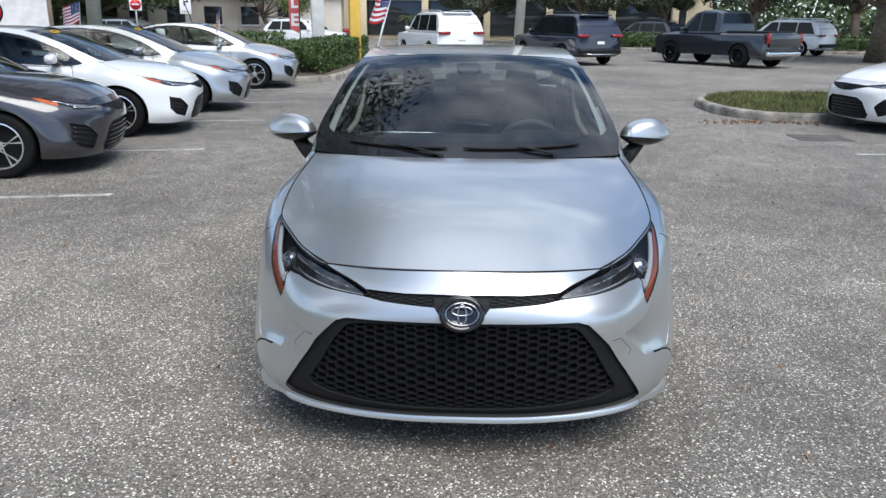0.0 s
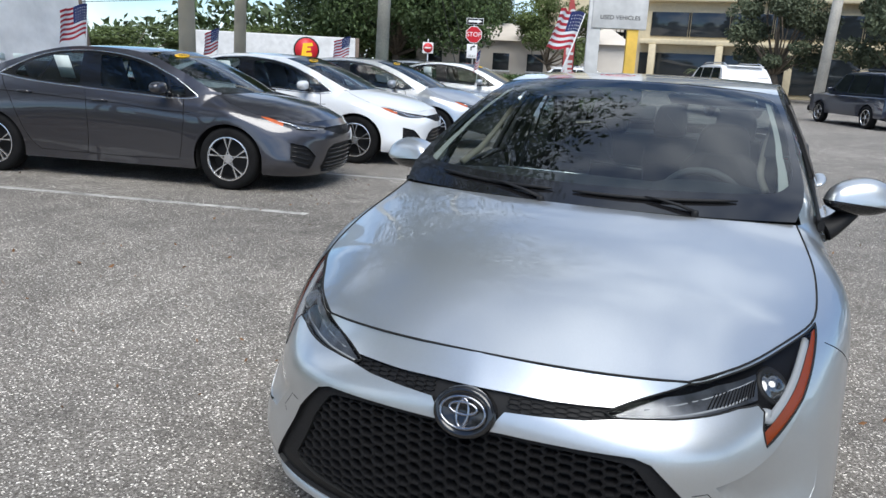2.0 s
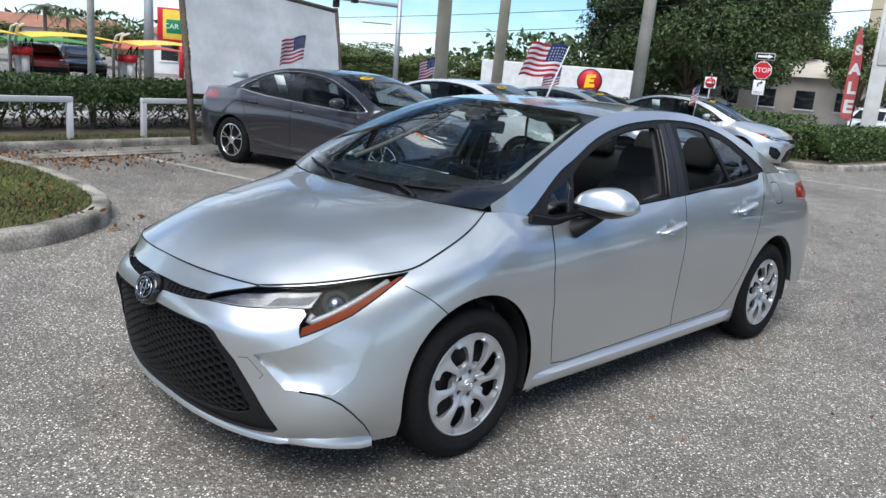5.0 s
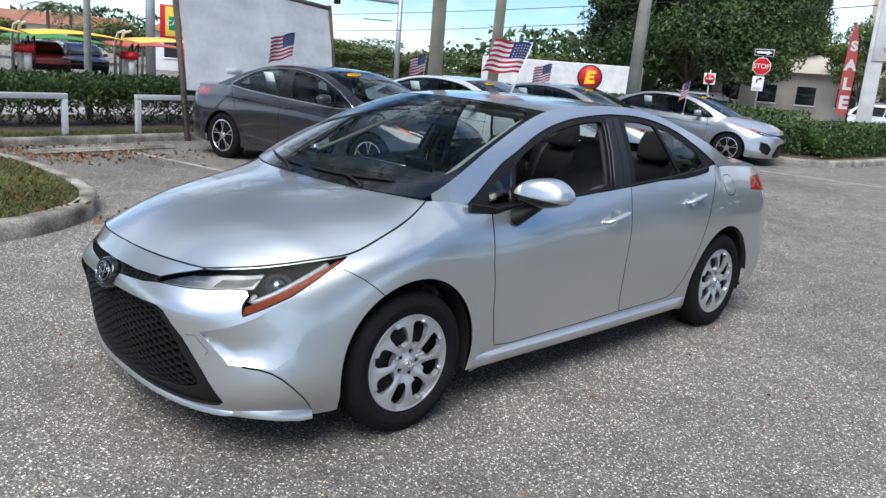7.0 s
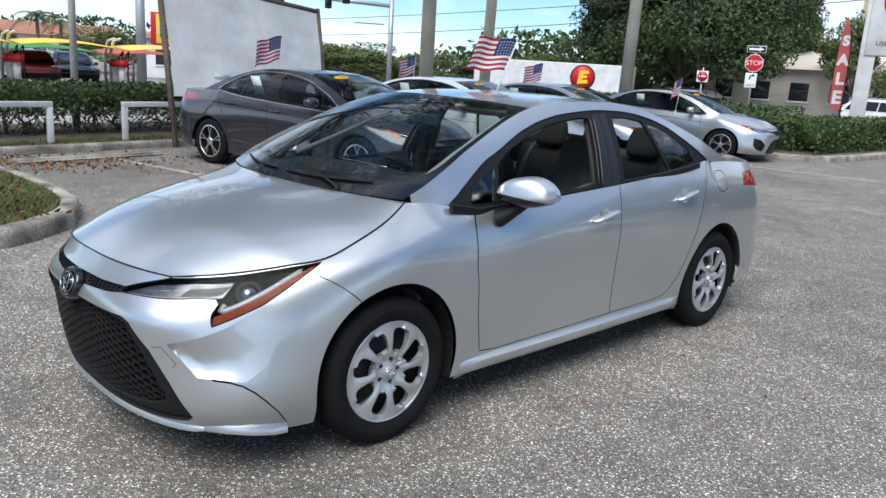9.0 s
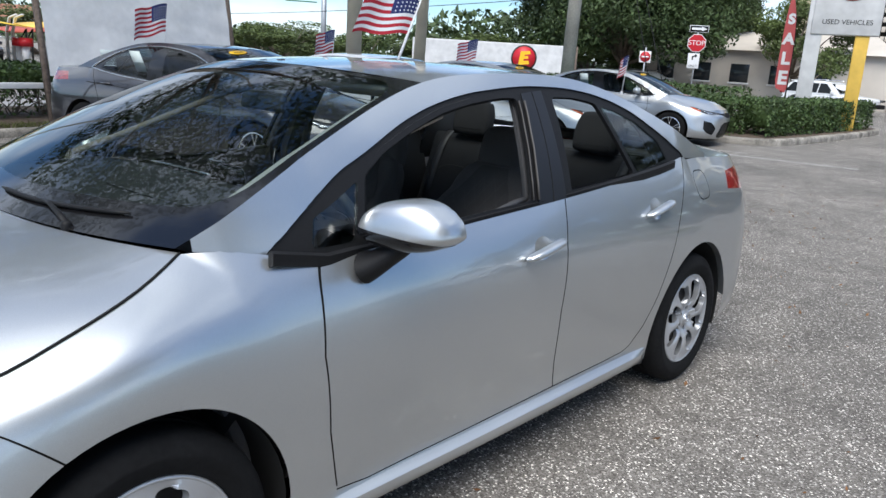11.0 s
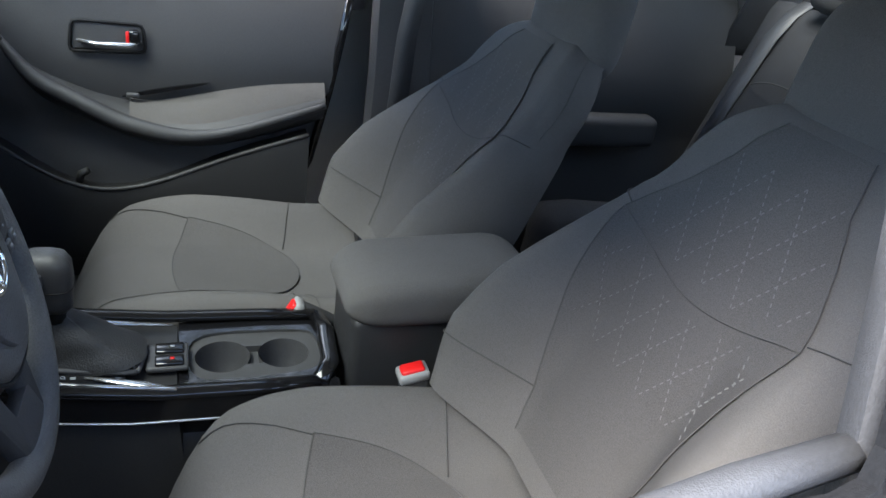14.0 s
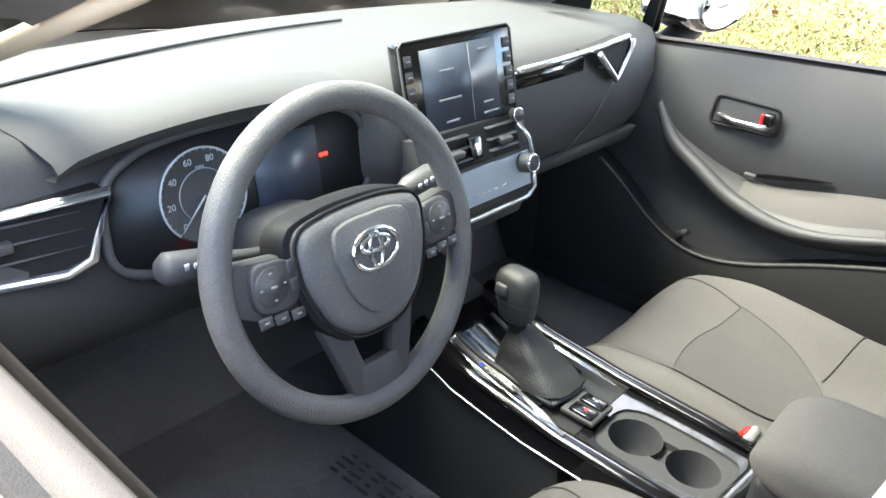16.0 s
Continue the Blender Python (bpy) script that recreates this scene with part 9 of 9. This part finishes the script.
# dealership pylon sign
py = thing("pylon_sign", "white sign on two posts with a red round emblem", "sign")
px_, py_ = -5.2, 24.2
fm = facing(px_, py_, 0)
part("post", box((.42, .30, 6.4), (0, 3.2, 0), .02, turn=Matrix.Rotation(radians(90), 4, "X")), WHITE_METAL, py, "white post").matrix_basis = fm
part("post", box((.36, .28, 6.4), (1.25, 3.2, 0), .02, turn=Matrix.Rotation(radians(90), 4, "X")), SUN_YELLOW, py, "yellow post").matrix_basis = fm
part("board", box((1.75, 3.0, .34), (.78, 4.25, .02), .03), WHITE_METAL, py, "white sign board").matrix_basis = fm
part("emblem", lathe([(0, .0), (.62, .0), (.62, -.02)], 36, m4=fm @ Matrix.Translation((.82, 4.30, .205))), SIGN_RED, py, "red round emblem")
lg = bmesh.new()
oval_logo(lg, fm @ Matrix.Translation((.82, 4.30, .21)), .48, .035)
part("emblem_mark", lg, FLAG_WHITE, py)
writing("USED VEHICLES", .185, fm @ Matrix.Translation((.80, 3.10, .198)), BLACK_INK, py, "lettering")

# road lorry trailer far off
tr = thing("box_trailer", "long white box trailer with a round red and yellow emblem", "trailer")
T0, T1 = Vector((-26.5, 31.2, 0)), Vector((-20.6, 35.6, 0))
td = (T1 - T0).normalized()
T0 = T1 - td * 8.6
bm = box((8.6, 2.5, 1.75), (0, 0, 0), .04)
bmesh.ops.transform(bm, matrix=Matrix.Translation((T0 + T1) / 2 + Vector((0, 0, 1.58)) + Vector((-td.y, td.x, 0)) * 1.25) @ Matrix.Rotation(math.atan2(td.y, td.x), 4, "Z"), verts=bm.verts)
part("box", bm, WHITE_METAL, tr, "white box body", smooth=False)
side_m = Matrix.Translation(T1 - td * 2.6 + Vector((0, 0, 1.72)) - Vector((-td.y, td.x, 0)) * .015) @ Matrix((td, (0, 0, 1), (td.y, -td.x, 0))).transposed().to_4x4()
part("emblem_disc", lathe([(0, .0), (.68, .0), (.68, -.02)], 32, m4=side_m), BLACK_INK, tr, "dark emblem edge")
part("emblem_disc", lathe([(0, .0), (.60, .0), (.60, -.02)], 32, m4=side_m @ Matrix.Translation((0, 0, .012))), SIGN_RED, tr, "red emblem disc")
part("emblem_shape", slab([(-.28, -.36), (.30, -.30), (.26, -.12), (-.02, -.14), (.0, -.04), (.24, -.02), (.22, .12), (.02, .10), (.04, .18), (.34, .22), (.30, .38), (-.18, .34)], .01, side_m @ Matrix.Translation((0, 0, .02))), YELLOW, tr, "yellow emblem shape", smooth=False)
for k in (1.2, 2.4, 7.4):
    for s in (0, 2.2):
        c = T0 + td * k + Vector((-td.y, td.x, 0)) * s
        part("wheel", lathe([(0, -.14), (.45, -.14), (.5, -.1), (.5, .1), (.45, .14), (0, .14)], 24, m4=Matrix.Translation(c + Vector((0, 0, .5))) @ Vector((-td.y, td.x, 0)).to_track_quat("Z", "Y").to_matrix().to_4x4()), RUBBER, tr, angle=40)
part("end_frame", box((.2, 2.5, 1.75), (0, 0, 0), .02), WOOD, tr, "rusty end doors").matrix_basis = Matrix.Translation(T1 + td * .1 + Vector((0, 0, 1.58)) + Vector((-td.y, td.x, 0)) * 1.25) @ Matrix.Rotation(math.atan2(td.y, td.x), 4, "Z")

# signals
sg = thing("traffic_signal", "grey steel signal mast with a green street sign", "traffic signal")
mx, my = -31.6, 27.7
part("mast", rod((mx, my, 0), (mx, my, 5.6), .16, .13), GALV, sg)
part("arm", tube([(mx, my, 5.0), (mx - 4, my - 2.6, 5.3), (mx - 9, my - 6, 5.5)], [.12, .09, .06], 8), GALV, sg)
for k in (.35, .62):
    c = Vector((mx, my, 5.05)).lerp(Vector((mx - 9, my - 6, 5.45)), k)
    part("signal_head", box((.32, .3, .95), tuple(c), .04), GLOSS_BLACK, sg, "dark signal head")
part("street_sign", box((1.7, .04, .42), (0, 0, 0), .02), SIGN_GREEN, sg, "green street sign with a pale bar").matrix_basis = facing(mx - 1.2, my - .6, 4.0)
part("street_bar", box((1.2, .01, .12), (0, 0, .026)), FLAG_WHITE, sg).matrix_basis = facing(mx - 1.2, my - .6, 4.0)
sg2 = thing("traffic_signal", "grey steel signal mast with a long arm over the road", "traffic signal")
mx, my = -34.0, 14.4
part("mast", rod((mx, my, 0), (mx, my, 6.4), .24, .20), GALV, sg2)
part("arm", tube([(mx, my, 5.6), (mx + 2, my + 5, 5.55), (mx + 3.5, my + 10, 5.4)], [.18, .13, .09], 8), GALV, sg2)
part("arm", tube([(mx, my, 5.6), (mx - 1, my - 4, 5.6)], [.15, .10], 8), GALV, sg2)
part("signal_head", box((.34, .3, 1.0), (mx + 3.4, my + 9.4, 5.2), .04), GLOSS_BLACK, sg2, "dark signal head")

# ---- car wash over the road ----
GREEN_CLOTH = material("green_canopy", (0.06, 0.22, 0.05), rough=0.7, stain=0.1)
YELLOW_CLOTH = material("yellow_canopy", (0.75, 0.52, 0.06), rough=0.7, stain=0.1)
RED_CLOTH = material("red_canopy", (0.42, 0.09, 0.06), rough=0.7, stain=0.1)
cw = thing("wash_canopy", "curved green, yellow and red cloth canopies on pipe frames", "canopy")
for k, (x, y, mats) in enumerate(((-31.0, 5.8, (YELLOW_CLOTH, GREEN_CLOTH)), (-30.6, 9.6, (YELLOW_CLOTH, GREEN_CLOTH)), (-30.0, 13.3, (SUN_YELLOW, RED_CLOTH)))):
    for j, mt in enumerate(mats):
        rings = []
        for t in np.linspace(0, 1, 9):
            yy = y - 1.9 + 3.7 * t
            rings.append([(x + 2.2 - 2.2 * j, yy, 2.35 + .22 * math.sin(math.pi * t) - .35 * j + .15), (x + .2 - 2.2 * j, yy, 2.70 + .22 * math.sin(math.pi * t) - .30 * j), (x + .2 - 2.2 * j, yy, 2.66 + .22 * math.sin(math.pi * t) - .30 * j), (x + 2.2 - 2.2 * j, yy, 2.31 + .22 * math.sin(math.pi * t) - .35 * j + .15)])
        part("canopy_cloth", loft(rings), mt, cw, "bright canopy cloth")
    for dy in (-1.85, 1.85):
        part("pipe_frame", tube([(x, y + dy, 0), (x, y + dy, 2.2), (x + .4, y + dy, 3.0), (x + 1.1, y + dy, 3.15)], .06, 6), WHITE_METAL, cw)
        part("vacuum_post", rod((x + 1.2, y + dy, 0), (x + 1.2, y + dy, 1.9), .14, sides=12), WHITE_METAL, cw)
        part("red_cap", rod((x + 1.2, y + dy, 1.45), (x + 1.2, y + dy, 1.9), .26, sides=12), SIGN_RED, cw, "red vacuum cap")
        part("hose", tube([(x + 1.2, y + dy, 1.7), (x + 1.4, y + dy + .2, 2.4), (x + 1.0, y + dy + .3, 1.0), (x + 1.3, y + dy + .2, .3)], .035, 6), GLOSS_BLACK, cw)
cw.matrix_world = Matrix.Diagonal((1, 1, .66, 1))
cs = thing("car_wash_sign", "red and yellow sign with a green car wash panel", "sign")
fm = facing(-42.3, 19.9, 3.05)
part("board", box((2.7, 1.9, .3), (0, 0, 0), .03), SIGN_RED, cs).matrix_basis = fm
part("yellow_edge", box((2.3, 1.7, .32), (.1, 0, .0), .03), YELLOW_CLOTH, cs).matrix_basis = fm
part("green_panel", box((1.9, .8, .34), (.1, -.1, .0), .02), SIGN_GREEN, cs).matrix_basis = fm
writing("CAR WASH", .42, fm @ Matrix.Translation((.1, -.1, .18)), FLAG_WHITE, cs, "lettering")
part("post", rod((-42.3, 19.9, 0), (-42.3, 19.9, 2.2), .15), SIGN_RED, cs)


def low_house(name, label, x, y, w, d, h, turn, wall, roof_mat):
    b = thing(name, label, "building", "buildings over the road")
    part("wall", box((w, d, h), (0, 0, h / 2), .02), wall, b)
    rf = bmesh.new()
    v = [rf.verts.new(p) for p in ((-w / 2 - .4, -d / 2 - .4, h), (w / 2 + .4, -d / 2 - .4, h), (w / 2 + .4, d / 2 + .4, h), (-w / 2 - .4, d / 2 + .4, h), (-w / 2 + 1.5, 0, h + 1.3), (w / 2 - 1.5, 0, h + 1.3))]
    for q in ((0, 1, 5, 4), (2, 3, 4, 5), (1, 2, 5), (3, 0, 4), (3, 2, 1, 0)):
        rf.faces.new([v[i] for i in q])
    part("roof", rf, roof_mat, b, smooth=False)
    for k in range(int(w / 2.4)):
        win = part("window", box((1.1, .08, 1.1), (-w / 2 + 1.3 + 2.3 * k, -d / 2 - .02, h * .55), .02), OFFICE_GLASS, b, "dark window")
        part("frame", box((1.25, .05, .10), (-w / 2 + 1.3 + 2.3 * k, -d / 2 - .05, h * .55 - .6), .01), FLAG_WHITE, win)
    b.matrix_world = pose(x, y, 0, 0, 0, turn)
    return b


low_house("low_shop", "low cream shop with a clay roof beyond the car wash", -84, 26, 14, 7, 2.8, 70, PALE_WALL, ROOF_TILE)
low_house("low_shop", "white low shop across the junction", -50, 27, 10, 6, 2.6, 60, FLAG_WHITE, ROOF_TILE)
low_house("low_shop", "red and white low shop beyond the hedge", -88, 5, 14, 7, 2.8, 85, FLAG_WHITE, RED_CLOTH)
low_house("low_house", "pale low house beneath the trees", -16, 52, 14, 8, 3.0, 8, PALE_WALL, PALE_WALL)

# ---- the cream office building ----
of = thing("office_building", "cream office block with long dark window bands and a concrete screen", "building")
OX, OY = -13.5, 60.0
part("wall", box((30, 12, 16), (OX + 17, OY + 6, 8), .05), CREAM, of, "cream rendered wall")
part("stair_tower", box((7.0, 6, 18), (OX - .5, OY + 2, 9), .05), CREAM, of, "cream stair tower")
for k in range(4):
    z = 3.7 + 3.1 * k
    part("ledge", box((27, .7, .35), (OX + 17.5, OY - .35, z), .03), CREAM, of)
    for j in range(9):
        w = part("window", box((2.7, .10, 1.75), (OX + 6.0 + 2.9 * j, OY - .04, z + 1.3), .02), OFFICE_GLASS, of, "dark window")
        part("mullion", box((.10, .14, 1.75), (OX + 6.0 + 2.9 * j + 1.45, OY - .06, z + 1.3), .01), DARK_METAL, w)
part("ground_glass", box((26, .12, 2.6), (OX + 17, OY - .05, 1.6), .02), OFFICE_GLASS, of, "dark shop front")
for j in range(6):
    part("column", box((.5, .5, 3.5), (OX + 5 + 4.8 * j, OY - .6, 1.75), .03), CREAM, of)
for i in range(7):
    for j in range(16):
        part("screen_block", box((.24, .10, .34), (OX + .9 + .30 * i, OY - 1.06, 3.2 + .62 * j), .02), PALE_WALL, of)
part("screen_back", box((2.4, .04, 10.5), (OX + 1.8, OY - 1.02, 8.2)), GAP, of)


# ---- trees ----
def tree(name, label, x, y, h, spread, leaves, leaf, mat, trunk_r=.28, crown_low=.35, seed=1, clumps=26, rise=.62, lean=(0, 0)):
    r = np.random.default_rng(seed)
    t = thing(name, label, "tree", "trees round the car park")
    bm = bmesh.new()
    top = Vector((r.normal(0, .3), r.normal(0, .3), h * crown_low))
    tube([(0, 0, -.05), top * .5 + Vector((.08, .05, 0)), top], [trunk_r * 1.25, trunk_r, trunk_r * .8], 10, bm)
    c = []
    for k in range(clumps):
        a = r.uniform(0, 2 * np.pi)
        e = r.uniform(-.35, 1) ** 1
        rad = spread * math.sqrt(max(0, 1 - (e * .9) ** 2)) * r.uniform(.55, 1.0)
        p = np.array((rad * math.cos(a), rad * math.sin(a), h * (crown_low + .08) + (e + .35) / 1.35 * h * rise)) + np.array((*lean, 0))
        c.append(p)
        if k % (2 if clumps < 60 else 7) == 0:
            q = Vector(p)
            mid = top.lerp(q, .5) + Vector((r.normal(0, .3), r.normal(0, .3), r.normal(0, .3)))
            tube([top - Vector((0, 0, .1)), mid, q], [trunk_r * .45, trunk_r * .22, trunk_r * .06], 6, bm)
    part("trunk", bm, BARK, t, "rough grey-brown trunk and limbs")
    c = np.array(c)
    which = r.integers(0, clumps, leaves)
    size = spread * .34 * r.uniform(.6, 1.25, clumps)
    d = r.normal(size=(leaves, 3))
    d /= np.linalg.norm(d, axis=1, keepdims=True)
    p = c[which] + d * (size[which] * r.uniform(.25, 1, leaves) ** .45)[:, None] * (1, 1, .68)
    leaf_cloud("crown", p, leaf, mat, t, "dense uneven leafy crown", kind="stuff")
    t.matrix_world = pose(x, y, 0)
    return t


big = tree("broad_tree", "large dark green broad-leaved tree behind the road", -22.6, 44.0, 15, 6.4, 110000, .135, TREE_LEAF, .30, .12, 3, 110, .80)
copy_thing(big, pose(-25.5, 52, 0, 0, 0, 100) @ Matrix.Diagonal((.7, .7, .8, 1)))
copy_thing(big, pose(-21.5, 52, 0, 0, 0, 200) @ Matrix.Diagonal((.6, .6, .75, 1)))
ash = tree("broad_tree", "mid-green tree in front of the offices", 0.5, 52, 8.5, 2.7, 18000, .12, SILVER_LEAF, .22, .20, 5, 40, .74)
for x, y, s, a in ((7.0, 50, 1.15, 40), (12.5, 52, 1.1, 90), (18, 50, 1.25, 150), (24, 48, 1.3, 210), (30, 46, 1.2, 300), (36, 42, 1.3, 20)):
    copy_thing(ash, pose(x, y, 0, 0, 0, a) @ Matrix.Diagonal((s, s, s, 1)))
small = tree("small_tree", "light green spreading tree by the office entrance", -12.5, 47, 5.6, 3.0, 13000, .10, LIGHT_LEAF, .16, .30, 8, 26)
for x, y, s, a in ((-33, 33, 1.0, 40), (-38, 30, 1.15, 80), (-44, 33, 1.1, 140), (-30, 38, 1.2, 190), (-48, 26, 1.1, 230), (-56, 22, 1.2, 20), (-60, 12, 1.2, 70), (-62, 2, 1.2, 110), (-26, 44, 1.3, 160)):
    copy_thing(small, pose(x, y, 0, 0, 0, a) @ Matrix.Diagonal((s * 1.25, s * 1.25, s * .43, 1)))
near = tree("shade_tree", "spreading oak with fine leaves behind the banner, and its added unseen copies", -10.9, 6.7, 11.5, 6.8, 38000, .095, TREE_LEAF, .20, .45, 11, 90, .56, (1.6, -.4))
# two added copies, never in view, that stand for no known trees
copy_thing(near, pose(-12.5, -12.5, 0, 0, 0, 130))
copy_thing(near, pose(16.0, -2.0, 0, 0, 0, 60) @ Matrix.Diagonal((1.2, 1.2, 1.0, 1)))
trunk_tree = copy_thing(ash, pose(16.6, 30.5, 0, 0, 0, 10) @ Matrix.Diagonal((1.8, 1.8, 1.35, 1)))


def palm(x, y, h, seed):
    r = np.random.default_rng(seed)
    t = thing("palm_tree", "palm with a slim grey trunk and drooping fronds", "palm", "palms by the road")
    part("trunk", tube([(0, 0, -.05), (.08, .05, h * .5), (.15, 0, h)], [.17, .13, .12], 10), BARK, t, "grey palm trunk")
    for k in range(14):
        a, e = 2 * math.pi * k / 14 + r.normal(0, .15), r.uniform(-.1, .9)
        L = r.uniform(1.5, 2.1)
        pts = [Vector((.15 + L * s * math.cos(a) * math.cos(e * .6), L * s * math.sin(a) * math.cos(e * .6), h + L * (s * math.sin(e) - .75 * s * s))) for s in np.linspace(0, 1, 8)]
        bm = tube(pts, .016, 4)
        for i in range(1, 8):
            dd = (pts[i] - pts[i - 1]).normalized()
            side = dd.cross(Vector((0, 0, 1))).normalized()
            for j in (0, .33, .66):
                p = pts[i - 1].lerp(pts[i], j)
                for s in (-1, 1):
                    q = p + side * s * .42 * math.sin(math.pi * min(.95, (i + j) / 8 + .08)) + dd * .2 - Vector((0, 0, .16))
                    bm.faces.new([bm.verts.new(p + dd * .03), bm.verts.new(q), bm.verts.new(p - dd * .03)])
        part("frond", bm, PALM_LEAF, t, smooth=False)
    t.matrix_world = pose(x, y, 0)
    return t


pm = palm(-36.9, 10.7, 4.6, 1)
pm.matrix_world = pose(-36.9, 10.7, 0) @ Matrix.Diagonal((.66, .66, .66, 1))
for x, y, s in ((-36.7, 12.4, .69), (-35.8, 14.7, .60), (-41.5, 13.2, .95), (-44, 22, .9), (-4.3, 50, .55)):
    copy_thing(pm, pose(x, y, 0, 0, 0, x * 40) @ Matrix.Diagonal((s, s, s, 1)))
# slim trunks in the hedge bed
for s in (-.9, 2.65, -6.5):
    x, y = row(s, 2.6)
    p = thing("slim_trunk", "slim pale palm trunk standing in the hedge", "palm trunk", "slim trunks in the hedge")
    part("stem", rod((x, y, 0), (x - .05, y + .05, 5.5), .07, .055, 10), GREY_POLE, p)

# distance: a wood all round the horizon
pts = []
for a in np.linspace(0, 2 * np.pi, 260, endpoint=False):
    d = 95 + 25 * math.sin(a * 5) + rng.uniform(-6, 6)
    hgt = 4.2 + 1.3 * math.sin(a * 9 + 1) + .8 * math.sin(a * 23)
    n = 230
    pts.append(np.column_stack([d * math.cos(a) + rng.normal(0, 1.6, n), d * math.sin(a) + rng.normal(0, 1.6, n), rng.uniform(0, max(2.5, hgt), n)]))
wood = leaf_cloud("far_wood", np.vstack(pts), .42, TREE_LEAF, None, "distant green wood round the car park", kind="stuff")
tagged(wood, category="trees")
# the dealer's low building behind the camera
dealer = low_house("dealer_showroom", "long pale showroom closing the car park", 4, -42, 46, 12, 5.0, 180, PALE_WALL, PALE_WALL)
